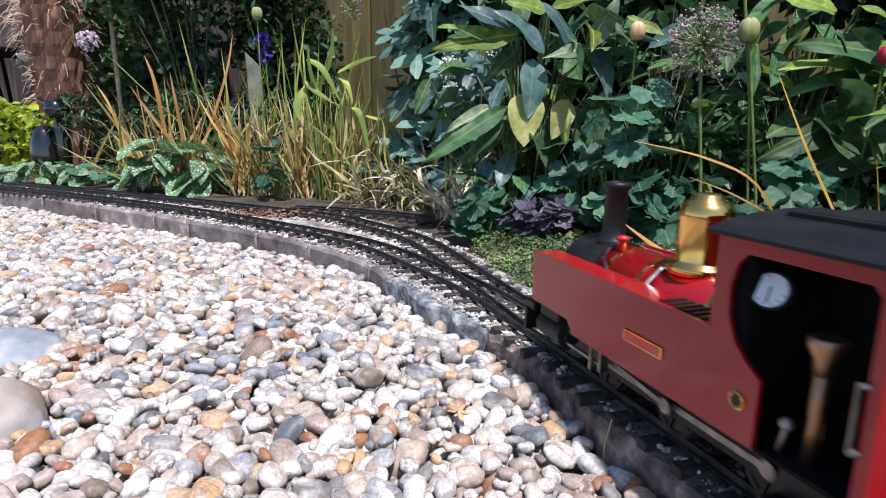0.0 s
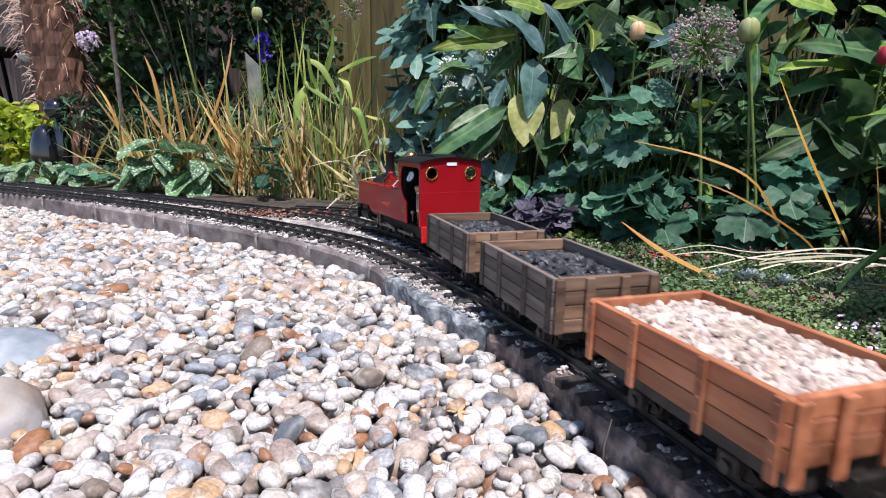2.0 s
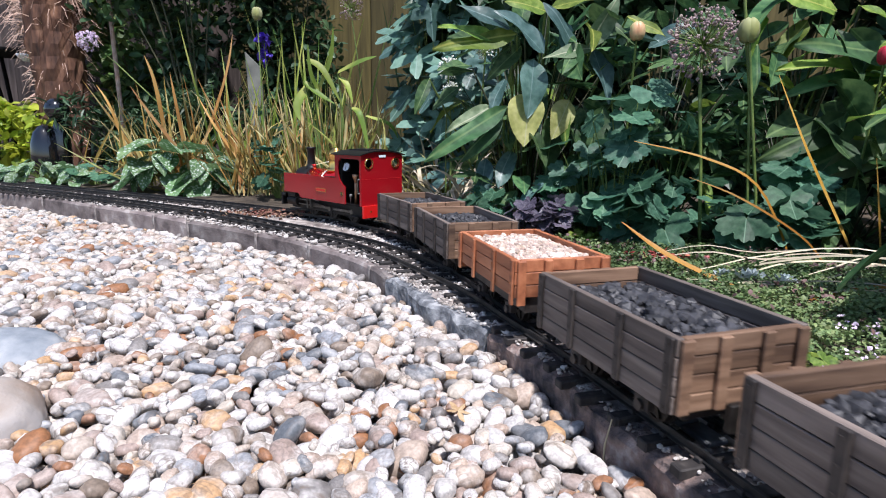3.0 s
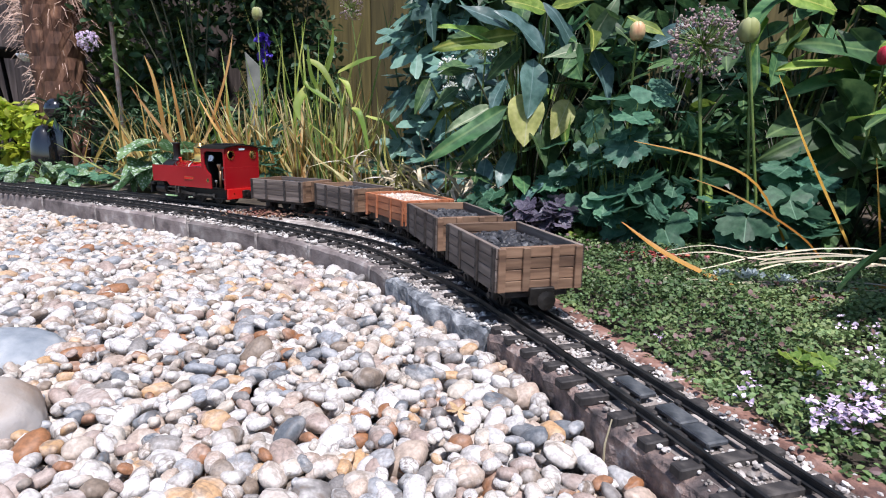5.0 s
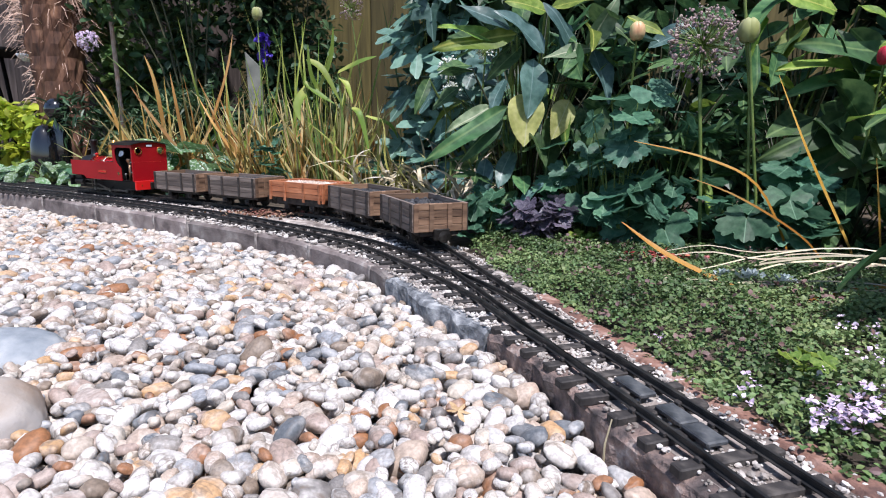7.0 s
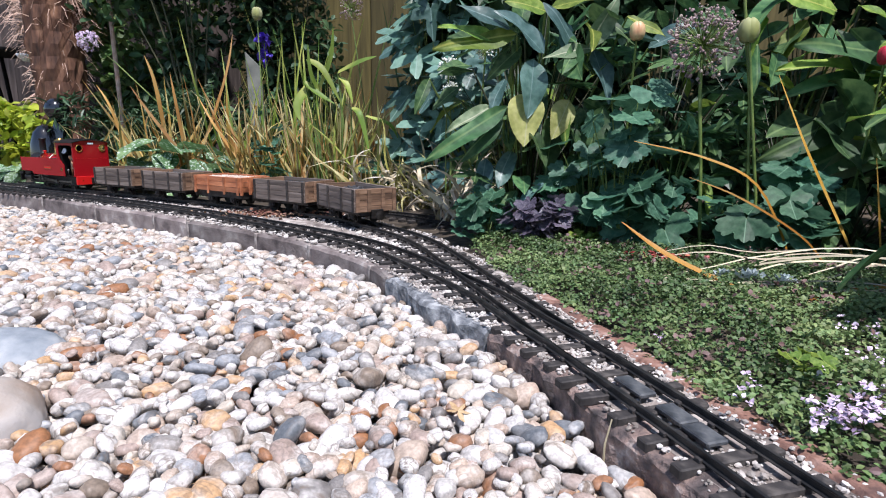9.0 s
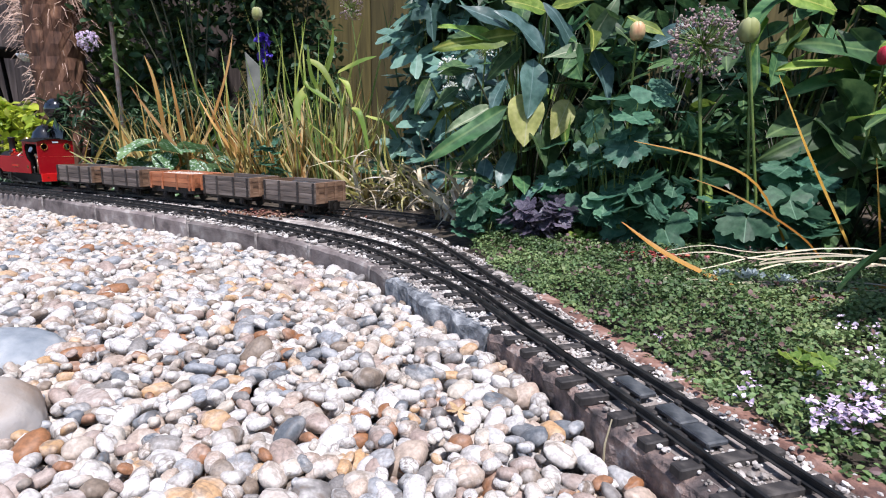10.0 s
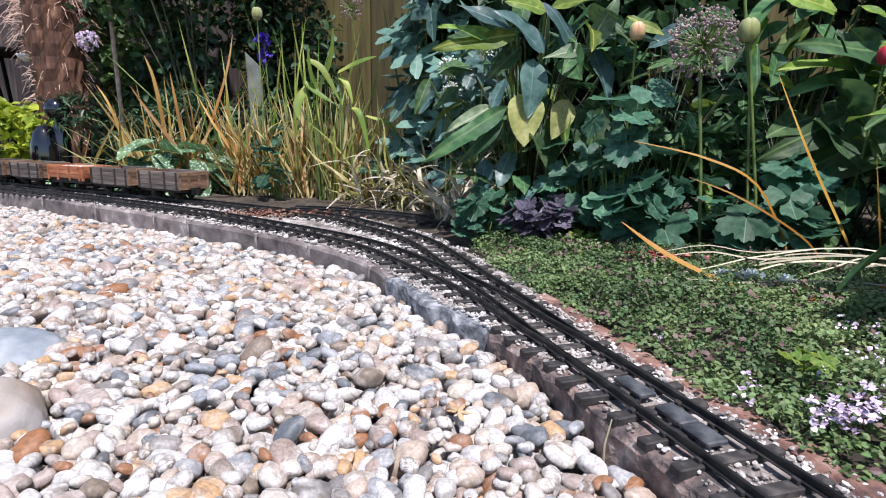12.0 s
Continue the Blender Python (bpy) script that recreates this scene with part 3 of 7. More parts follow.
def gravel():
    grit_sheet()
    made = gravel_pebbles()
    shapes_hi = [mesh_of("pebble", bm, M_PEB_O, True) for bm in pebble_shapes(14, 3, 2)]
    lows = []
    for bm in pebble_shapes(14, 2, 7):
        bm.verts.ensure_lookup_table()
        lows.append((np.array([tuple(v.co) for v in bm.verts]), [tuple(v.index for v in f.verts) for f in bm.faces]))
        bm.free()
    mids = []
    for bm in pebble_shapes(14, 3, 9):
        bm.verts.ensure_lookup_table()
        mids.append((np.array([tuple(v.co) for v in bm.verts]), [tuple(v.index for v in f.verts) for f in bm.faces]))
        bm.free()
    rng = random.Random(8)
    root = tagged(new("pebble_bed"), "bed of rounded cream, tan and grey flint pebbles", "pebbles", kind="structure")
    near = sorted(made, key=lambda m: (m[1] - 0.30) ** 2 * 1.0 + (m[0] + 0.05) ** 2 * 0.45 - (m[2] + 0.05) * 0.6)[:300]
    pick = set(near)
    V, F, n = [], [], 0
    for m in made:
        x, y, z, r = m
        e = Euler((rng.gauss(0, 0.34), rng.gauss(0, 0.34), rng.uniform(0, 6.283)))
        if m in pick:
            ob = new("pebble", shapes_hi[rng.randrange(14)])
            ob.parent = root
            ob.matrix_basis = Matrix.LocRotScale((x, y, z), e, (r, r, r))
        else:
            o, fs = (mids if y < 0.8 else lows)[rng.randrange(14)]
            V.append(o @ np.array(e.to_matrix()).T * r + np.array([x, y, z]))
            F += [tuple(i + n for i in f) for f in fs]
            n += len(o)
    me = bpy.data.meshes.new("pebbles")
    me.from_pydata(np.concatenate(V).tolist(), [], F)
    me.materials.append(M_PEB_I)
    me.polygons.foreach_set("use_smooth", [True] * len(me.polygons))
    ob = new("pebbles", me)
    ob.parent = root
    tagged(ob, "mixed cream, tan and grey rounded pebbles", kind="stuff")


ground_sheet()
flower_bed()
track_bed()
kerb()
bed_edging()
track(ROUTE, "black narrow gauge track the train runs on", 1.15, 5.1, LOOP)
track(SIDING, "dark overgrown siding track behind the running line", 0.04, SIDING[1][-1])
track(LOOP, "black loop track beside the kerb, joined by a turnout", 0.07, LOOP[1][-1], ROUTE, True)
point_blades()
ballast()
gravel()


# ---- the train ----
def wheelset(parent, x, r, name="wheelset", mat_=None):
    """Axle with two flanged wheels, in its thing's space."""
    bm = bmesh.new()
    for sd in (-1, 1):
        m = pose(0, sd * 0.0205, 0, -90 * sd, 0, 0)
        lathe(bm, [(0.0015, -0.0046), (r + 0.0016, -0.0046), (r + 0.0016, -0.0034), (r, -0.0028), (r, 0.001), (r * 0.86, 0.001), (r * 0.82, 0.0), (r * 0.34, -0.0004), (r * 0.3, 0.002), (0.001, 0.002)], 20, m)
        for k in range(5):
            a = k * 1.2566
            box(bm, r * 0.3, r * 0.85, -0.0011, 0.0011, -0.0003, 0.0012, 0, m @ pose(0, 0, 0, 0, 0, math.degrees(a)))
    cyl(bm, (0, -0.024, 0), (0, 0.024, 0), 0.0018, seg=8)
    bmesh.ops.recalc_face_normals(bm, faces=bm.faces)
    ob = part(name, bm, mat_ or M_DARK, parent)
    ob.matrix_basis = pose(x, 0, r)
    return ob


WL, WW = 0.1427, 0.085


def wagon(zb, zt, boards, side_mat, end_mat, strap_mat, label, stakes):
    root = tagged(new("open_wagon"), label, "wagon", "open wagons of the train")
    hl, hw, th = WL / 2, WW / 2, 0.0042
    rng = random.Random(boards + int(zb * 1e4))
    h = (zt - zb) / boards
    for i in range(boards):
        z0, z1 = zb + i * h, zb + (i + 1) * h - 0.0005
        for sd in (-1, 1):
            bm = bmesh.new()
            j = rng.uniform(-0.0003, 0.0003)
            box(bm, -hl + 0.0002, hl - 0.0002, sd * hw - (th if sd > 0 else 0) + j, sd * hw + (th if sd < 0 else 0) + j, z0, z1, 0.0005)
            part("side_board", bm, side_mat, root)
            bm = bmesh.new()
            box(bm, sd * hl - (th if sd > 0 else 0) + j, sd * hl + (th if sd < 0 else 0) + j, -hw + th + 0.0003, hw - th - 0.0003, z0, z1, 0.0005)
            part("end_board", bm, end_mat, root)
    bm = bmesh.new()
    box(bm, -hl + th, hl - th, -hw + th, hw - th, zb, zb + 0.003)
    part("floor_board", bm, side_mat, root)
    # strapping on the sides and stanchions on the ends
    low = zb - 0.006 if stakes else zb + 0.0005
    xs = (-hl + 0.004, -hl * 0.36, hl * 0.36, hl - 0.004)
    for sd in (-1, 1):
        for x in xs:
            bm = bmesh.new()
            w = 0.0026
            box(bm, x - w, x + w, sd * (hw + 0.0001), sd * (hw + 0.0024), low, zt - 0.0008, 0.0004) if sd > 0 else box(bm, x - w, x + w, sd * (hw + 0.0024), sd * (hw + 0.0001), low, zt - 0.0008, 0.0004)
            for k in range(4):
                z = zb + 0.004 + (zt - zb - 0.008) * k / 3
                box(bm, x - 0.0007, x + 0.0007, sd * (hw + 0.0026) - 0.0005, sd * (hw + 0.0026) + 0.0005, z - 0.0007, z + 0.0007)
            part("strap", bm, strap_mat, root)
        for y in (-hw + 0.005, -hw * 0.33, hw * 0.33, hw - 0.005):
            bm = bmesh.new()
            w = 0.0036
            x0, x1 = (hl + 0.0001, hl + 0.0032) if sd > 0 else (-hl - 0.0032, -hl - 0.0001)
            box(bm, x0, x1, y - w, y + w, low, zt - 0.001, 0.0006)
            part("stanchion", bm, end_mat, root)
    # underframe
    bm = bmesh.new()
    for sd in (-1, 1):
        box(bm, -hl + 0.004, hl - 0.004, sd * 0.028 - 0.003, sd * 0.028 + 0.003, 0.0175, zb - 0.0005, 0.0004)
        for x in (-0.035, 0.035):
            box(bm, x - 0.006, x + 0.006, sd * 0.0285 - 0.002, sd * 0.0285 + 0.004, 0.0085, 0.0178, 0.0008)
            cyl(bm, (x, sd * 0.0300, 0.0115), (x, sd * 0.0345, 0.0115), 0.0035, seg=10)
    for x in (-hl + 0.006, hl - 0.006):
        box(bm, x - 0.002, x + 0.002, -0.031, 0.031, 0.0172, zb - 0.0007, 0.0004)
    part("underframe", bm, M_STRAP, root)
    for sd in (-1, 1):
        bm = bmesh.new()
        box(bm, sd * (hl - 0.004) - 0.002, sd * (hl - 0.004) + 0.002, -0.004, 0.004, 0.0145, 0.0195) 
        cyl(bm, (sd * (hl - 0.004), 0, 0.0185), (sd * (hl + 0.013), 0, 0.0185), 0.003, seg=10)
        lathe(bm, [(0.003, 0), (0.0082, 0.001), (0.0088, 0.003), (0.004, 0.0042)], 18, pose(sd * (hl + 0.013), 0, 0.0185, 0, 90 * sd, 0))
        box(bm, min(sd * (hl + 0.0034), sd * (hl + 0.008)), max(sd * (hl + 0.0034), sd * (hl + 0.008)), -0.012, 0.012, 0.0125, 0.0285, 0.0008)
        box(bm, min(sd * (hl + 0.004), sd * (hl + 0.017)), max(sd * (hl + 0.004), sd * (hl + 0.017)), -0.0012, 0.0012, 0.0105, 0.0128, 0.0004)
        part("coupling", bm, M_DARK, root)
    ws = [wheelset(root, x, 0.0115) for x in (-0.035, 0.035)]
    return root, ws


def load(name, material, z, r, label, seed, heap):
    rng = random.Random(seed)
    pts = []
    hl, hw = WL / 2 - 0.007, WW / 2 - 0.007
    step = r * 1.25
    x = -hl
    while x < hl:
        y = -hw
        while y < hw:
            px, py = x + rng.uniform(-0.4, 0.4) * step, y + rng.uniform(-0.4, 0.4) * step
            px, py = max(-hl, min(hl, px)), max(-hw, min(hw, py))
            hp = heap * (1 - (px / hl) ** 2) * (1 - (py / hw) ** 2)
            pts.append((px, py, z + hp + rng.uniform(-0.4, 0.25) * r, r * rng.choice((0.6, 0.8, 1.0, 1.3))))
            y += step
        x += step
    for i in range(8):
        for j in range(5):
            pts.append((-hl + hl * 2 * (i + 0.5) / 8, -hw + 2 * hw * (j + 0.5) / 5, z - 0.006, 0.011))
    ob = lumps(name, pts, material, 1, seed, 0.8)
    return tagged(ob, label, "wagon load", kind="stuff")


def cab_end(x0, x1, half, zb, ze, crown, holes, rad):
    """Cab end sheet with an arched top and round windows through it, as one mesh."""
    bm = bmesh.new()
    seg = 20
    outer_n = 40
    def arch(y):
        return ze + (crown - ze) * (1 - (y / half) ** 2)
    # split in left and right halves, each a ring from the hole to the half outline
    for sgn in (-1, 1):
        hy, hz = sgn * holes[0], holes[1]
        outline = []
        n = 12
        outline += [(sgn * half * k / n, zb) for k in range(n + 1)]
        outline += [(sgn * half, zb + (ze - zb) * k / n) for k in range(1, n + 1)]
        outline += [(sgn * half * (1 - k / n), arch(half * (1 - k / n))) for k in range(1, n + 1)]
        outline += [(0.0, crown + (zb - crown) * k / n) for k in range(1, n)]
        ang = [math.atan2(z - hz, y - hy) for y, z in outline]
        for xx in (x0, x1):
            vo = [bm.verts.new((xx, y, z)) for y, z in outline]
            vi = [bm.verts.new((xx, hy + rad * math.cos(a), hz + rad * math.sin(a))) for a in ang]
            m = len(vo)
            for i in range(m):
                j = (i + 1) % m
                bm.faces.new((vo[i], vo[j], vi[j], vi[i]))
            if xx == x0:
                keep_o, keep_i = vo, vi
            else:
                for i in range(m):
                    j = (i + 1) % m
                    bm.faces.new((keep_i[i], keep_i[j], vi[j], vi[i]))
                    if not (abs(outline[i][0]) < 1e-6 and abs(outline[j][0]) < 1e-6):
                        bm.faces.new((keep_o[i], keep_o[j], vo[j], vo[i]))
    bmesh.ops.remove_doubles(bm, verts=bm.verts, dist=1e-5)
    bmesh.ops.recalc_face_normals(bm, faces=bm.faces)
    return bm


def locomotive():
    root = tagged(new("steam_locomotive"), "glossy red side tank steam locomotive with brass dome", "locomotive")
    HW = 0.0465
    # cab rear and front sheets
    rear = part("cab_rear_sheet", cab_end(0.0, 0.0022, HW, 0.036, 0.1226, 0.1285, (0.0298, 0.1085), 0.0078), M_RED, root)
    front = part("cab_front_sheet", cab_end(0.074, 0.076, HW - 0.001, 0.05, 0.1226, 0.1285, (0.0298, 0.1085), 0.0078), M_RED, root)
    for par, x in ((rear, -0.0008), (front, 0.0765)):
        for sd in (-1, 1):
            bm = bmesh.new()
            lathe(bm, [(0.0074, -0.001), (0.0094, -0.001), (0.0094, 0.0006), (0.0084, 0.0012), (0.0074, 0.0006)], 28, pose(x, sd * 0.0298, 0.1085, 0, -90, 0))
            bm.faces.ensure_lookup_table()
            for fc in [fc for fc in bm.faces if len(fc.verts) > 4]:
                bm.faces.remove(fc)
            part("window_rim", bm, M_BRASS, par, "polished brass window rim", True)
    bm = bmesh.new()
    bmesh.ops.create_icosphere(bm, subdivisions=1, radius=0.00055)
    rivet = mesh_of("rivet", bm, M_RED_B)
    for k in range(34):
        ob = new("rivet", rivet)
        ob.parent = rear
        ob.matrix_basis = pose(-0.0001, -0.043 + 0.086 * k / 33, 0.0822)
    bm = bmesh.new()
    box(bm, -0.0012, 0.0002, -0.0075, 0.0075, 0.1185, 0.1228, 0.0003)
    part("plate", bm, M_WHITE, rear, "small pale plate above the rear windows")
    # side sheets: lower tank panel, cab side with cut-out doorway
    prof = [(0.0022, 0.036), (0.0022, 0.1226), (0.074, 0.1226), (0.074, 0.0800), (0.2456, 0.0806), (0.2456, 0.0440), (0.196, 0.0440), (0.188, 0.036), (0.046, 0.036), (0.046, 0.066), (0.054, 0.071), (0.061, 0.078), (0.0655, 0.088), (0.0662, 0.1), (0.064, 0.110), (0.059, 0.1155), (0.008, 0.1155), (0.0048, 0.112), (0.0048, 0.036)]
    for sd in (-1, 1):
        bm = bmesh.new()
        y0, y1 = (HW - 0.0022, HW) if sd > 0 else (-HW, -HW + 0.0022)
        prism(bm, prof, y0, y1)
        bmesh.ops.triangulate(bm, faces=[fc for fc in bm.faces if len(fc.verts) > 4])
        side = part("side_sheet", bm, M_RED, root)
        # black strip added inside the cab top, shade put into its colour
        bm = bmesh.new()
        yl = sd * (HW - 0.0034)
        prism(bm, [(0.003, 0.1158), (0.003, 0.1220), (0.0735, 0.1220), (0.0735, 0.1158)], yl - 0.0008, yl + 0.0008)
        part("cab_lining", bm, M_MATT_BLACK, root)
        # tank top and inner wall
        bm = bmesh.new()
        box(bm, 0.0763, 0.2456, sd * 0.036 - 0.0105 + 0.0003, sd * 0.036 + 0.0078, 0.0435, 0.0793, 0.0005)
        part("tank", bm, M_RED, root)
        # ventilator slots on the tank top behind the filler
        for k in range(6):
            x = 0.084 + k * 0.0056
            bm = bmesh.new()
            box(bm, x, x + 0.0028, sd * 0.034 - 0.008, sd * 0.034 + 0.008, 0.0794, 0.0804, 0.0003)
            part("ventilator_slat", bm, M_BLACK, side, "black ventilator slat")
        # name plate and round works plate
        bm = bmesh.new()
        yy = sd * (HW + 0.0005)
        box(bm, 0.103, 0.134, yy - 0.0006, yy + 0.0006, 0.0525, 0.0590, 0.0003)
        np_ = part("name_plate", bm, M_BRASS, side, "small brass plate with raised border")
        bm = bmesh.new()
        box(bm, 0.1042, 0.1328, sd * (HW + 0.0012) - 0.0002, sd * (HW + 0.0012) + 0.0002, 0.0533, 0.0582)
        part("plate_field", bm, M_RED_B, np_, "red enamel field of the plate")
        bm = bmesh.new()
        lathe(bm, [(0.0002, 0), (0.0040, 0), (0.0040, 0.0006), (0.0033, 0.0010), (0.0028, 0.0006), (0.0002, 0.0006)], 20, pose(0.0555, sd * (HW + 0.0001), 0.0535, -90 * sd, 0, 0))
        works = part("works_plate", bm, M_BRASS, side, "round brass works plate")
        bm = bmesh.new()
        lathe(bm, [(0.0002, 0.0007), (0.0027, 0.0007), (0.0027, 0.0009), (0.0002, 0.0009)], 16, pose(0.0555, sd * (HW + 0.0001), 0.0535, -90 * sd, 0, 0))
        part("plate_field", bm, M_BLACK, works, "black field of the works plate")
        # handrail pillar at the doorway
        bm = bmesh.new()
        cyl(bm, (0.0062, sd * (HW + 0.0022), 0.058), (0.0062, sd * (HW + 0.0022), 0.082), 0.0008, seg=8)
        cyl(bm, (0.0045, sd * (HW - 0.001), 0.082), (0.0062, sd * (HW + 0.0026), 0.082), 0.0014, seg=8)
        cyl(bm, (0.0045, sd * (HW - 0.001), 0.058), (0.0062, sd * (HW + 0.0026), 0.058), 0.0014, seg=8)
        part("handrail", bm, M_STEEL, root)
    # roof: arched sheet with overhang, raised strips
    bm = bmesh.new()
    n = 14
    rows = []
    for x in (-0.004, 0.079):
        up, dn = [], []
        for k in range(n + 1):
            y = -0.0505 + 0.101 * k / n
            z = 0.1218 + 0.0075 * (1 - (y / 0.0505) ** 2)
            up.append(bm.verts.new((x, y, z + 0.0016)))
            dn.append(bm.verts.new((x, y, z)))
        rows.append((up, dn))
    (u0, d0), (u1, d1) = rows
    for k in range(n):
        bm.faces.new((u0[k], u0[k + 1], u1[k + 1], u1[k]))
        bm.faces.new((d0[k], d1[k], d1[k + 1], d0[k + 1]))
        bm.faces.new((u0[k], d0[k], d0[k + 1], u0[k + 1]))
        bm.faces.new((u1[k], u1[k + 1], d1[k + 1], d1[k]))
    bm.faces.new((u0[0], u1[0], d1[0], d0[0]))
    bm.faces.new((u0[n], d0[n], d1[n], u1[n]))
    bmesh.ops.recalc_face_normals(bm, faces=bm.faces)
    # black sheet added inside the rear panel in place of the cab's shade
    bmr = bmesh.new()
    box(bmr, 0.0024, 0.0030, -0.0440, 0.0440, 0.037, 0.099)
    part("rear_lining", bmr, M_MATT_BLACK, root)
    roof = part("cab_roof", bm, M_BLACK, root, "arched satin black roof")
    bm = bmesh.new()
    for sd in (-1, 1):
        box(bm, 0.012, 0.066, sd * 0.02 - 0.0012, sd * 0.02 + 0.0012, 0.1285, 0.1318, 0.0004)
    box(bm, 0.018, 0.06, -0.0175, 0.0175, 0.1300, 0.1322, 0.0006)
    part("roof_hatch", bm, M_BLACK, roof)
    # boiler, smokebox, chimney, dome
    bm = bmesh.new()
    cyl(bm, (0.0762, 0, 0.0645), (0.204, 0, 0.0645), 0.0255, seg=32)
    boiler = part("boiler", bm, M_RED, root, smooth=False)
    for poly in boiler.data.polygons:
        poly.use_smooth = len(poly.vertices) == 4
    for x in (0.104, 0.160, 0.192):
        bm = bmesh.new()
        cyl(bm, (x - 0.0014, 0, 0.0645), (x + 0.0014, 0, 0.0645), 0.0259, seg=32)
        part("boiler_band", bm, M_BRASS, boiler, "thin brass boiler band")
    bm = bmesh.new()
    cyl(bm, (0.2042, 0, 0.0645), (0.243, 0, 0.0645), 0.0268, seg=32)
    lathe(bm, [(0.022, 0), (0.0215, 0.002), (0.016, 0.004), (0.006, 0.005), (0.001, 0.005)], 28, pose(0.243, 0, 0.0645, 0, 90, 0))
    box(bm, 0.206, 0.242, -0.022, 0.022, 0.036, 0.05, 0.001)
    smoke = part("smokebox", bm, M_BLACK, root, "black smokebox with domed door")
    bm = bmesh.new()
    lathe(bm, [(0.0125, 0.088), (0.0105, 0.0915), (0.0082, 0.0945), (0.0078, 0.10), (0.0076, 0.125), (0.0092, 0.1265), (0.0098, 0.1285), (0.0096, 0.1305), (0.0068, 0.131), (0.0064, 0.118)], 28, pose(0.218, 0, 0))
    part("chimney", bm, M_BLACK, root, "tall black chimney with flared cap", True)
    bm = bmesh.new()
    lathe(bm, [(0.0185, 0.0840), (0.0188, 0.0905), (0.0184, 0.0920), (0.0152, 0.0932), (0.0145, 0.0950), (0.0143, 0.1170), (0.0147, 0.1185), (0.0143, 0.1225), (0.0124, 0.1265), (0.0080, 0.1290), (0.0078, 0.1305), (0.0060, 0.1318), (0.0005, 0.1322)], 36, pose(0.134, 0, 0))
    part("dome", bm, M_BRASS, root, "tall polished brass dome", True)
    # pipes, lamp irons and valves on the boiler
    bm = bmesh.new()
    for sd in (-1, 1):
        tube(bm, [(0.204, sd * 0.012, 0.088), (0.196, sd * 0.022, 0.084), (0.18, sd * 0.0285, 0.078), (0.15, sd * 0.029, 0.0775), (0.088, sd * 0.029, 0.0785)], 0.0011, 6)
        tube(bm, [(0.148, sd * 0.005, 0.0905), (0.148, sd * 0.016, 0.0865), (0.148, sd * 0.026, 0.077)], 0.0015, 6)
    part("steam_pipe", bm, M_STEEL, boiler, "thin bright steam pipes")
    bm = bmesh.new()
    lathe(bm, [(0.0035, 0.088), (0.003, 0.094), (0.0042, 0.0952), (0.0042, 0.0972), (0.001, 0.098)], 14, pose(0.196, 0.008, 0))
    part("valve", bm, M_RED_B, boiler, "small red capped valve", True)
    bm = bmesh.new()
    lathe(bm, [(0.0028, 0.088), (0.0022, 0.096), (0.0034, 0.097), (0.001, 0.0985)], 14, pose(0.094, 0.012, 0))
    part("valve", bm, M_RED_B, boiler, "small red capped valve", True)
    # cab interior: backhead, gauge, gas tank, lever; backhead, floor and tank coloured as shaded
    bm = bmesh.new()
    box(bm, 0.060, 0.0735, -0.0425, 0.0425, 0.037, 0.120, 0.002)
    part("backhead", bm, M_MATT_BLACK, root)
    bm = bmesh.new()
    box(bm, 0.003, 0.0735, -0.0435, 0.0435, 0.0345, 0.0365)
    part("cab_floor", bm, M_MATT_BLACK, root)
    gp = pose(0.0555, 0.036, 0.1005, 0, 0, 0) @ pose(0, 0, 0, -62, -38, 0) @ Matrix.Scale(0.8, 4)
    bm = bmesh.new()
    lathe(bm, [(0.0005, -0.005), (0.0095, -0.005), (0.0102, -0.001), (0.0102, 0.0012), (0.0090, 0.0012), (0.0090, 0.0004), (0.0005, 0.0004)], 28, gp)
    tube(bm, [gp @ Vector((0, 0, -0.004)), (0.058, 0.028, 0.094), (0.062, 0.024, 0.09)], 0.0016)
    gauge = part("pressure_gauge", bm, M_BLACK, root, "round white faced pressure gauge")
    bm = bmesh.new()
    lathe(bm, [(0.0004, 0.0005), (0.0089, 0.0005), (0.0089, 0.0009), (0.0004, 0.0009)], 28, gp)
    face = part("dial_face", bm, M_WHITE, gauge, "white dial")
    bm = bmesh.new()
    box(bm, -0.0004, 0.0004, -0.002, 0.0066, 0.001, 0.0013, 0, gp @ pose(0, 0, 0, 0, 0, 40))
    for k in range(9):
        a = -120 + 30 * k
        box(bm, -0.00025, 0.00025, 0.0066, 0.0082, 0.001, 0.0012, 0, gp @ pose(0, 0, 0, 0, 0, a))
    part("needle", bm, M_BLACK, face)
    bm = bmesh.new()
    cyl(bm, (0.030, 0.034, 0.0366), (0.030, 0.034, 0.081), 0.0032, seg=18)
    lathe(bm, [(0.0034, 0.074), (0.0040, 0.080), (0.0062, 0.0835), (0.0066, 0.0855), (0.0066, 0.0885), (0.0050, 0.0895)], 18, pose(0.030, 0.034, 0))
    part("lubricator", bm, M_COPPER, root, "tarnished copper lubricator tank in the cab", True)
    bm = bmesh.new()
    cyl(bm, (0.018, -0.012, 0.0366), (0.018, -0.012, 0.078), 0.015, seg=20)
    part("gas_tank", bm, M_MATT_BLACK, root)
    bm = bmesh.new()
    cyl(bm, (0.04, 0.039, 0.038), (0.036, 0.041, 0.05), 0.0012, seg=8)
    d = bmesh.ops.create_icosphere(bm, subdivisions=2, radius=0.003)
    bmesh.ops.translate(bm, vec=(0.036, 0.041, 0.052), verts=d["verts"])
    part("lever", bm, M_STEEL, root)
    # frames, buffer beams, steps, cylinders
    bm = bmesh.new()
    for sd in (-1, 1):
        box(bm, 0.004, 0.256, sd * 0.0215 - 0.001, sd * 0.0215 + 0.001, 0.0105, 0.0355, 0)
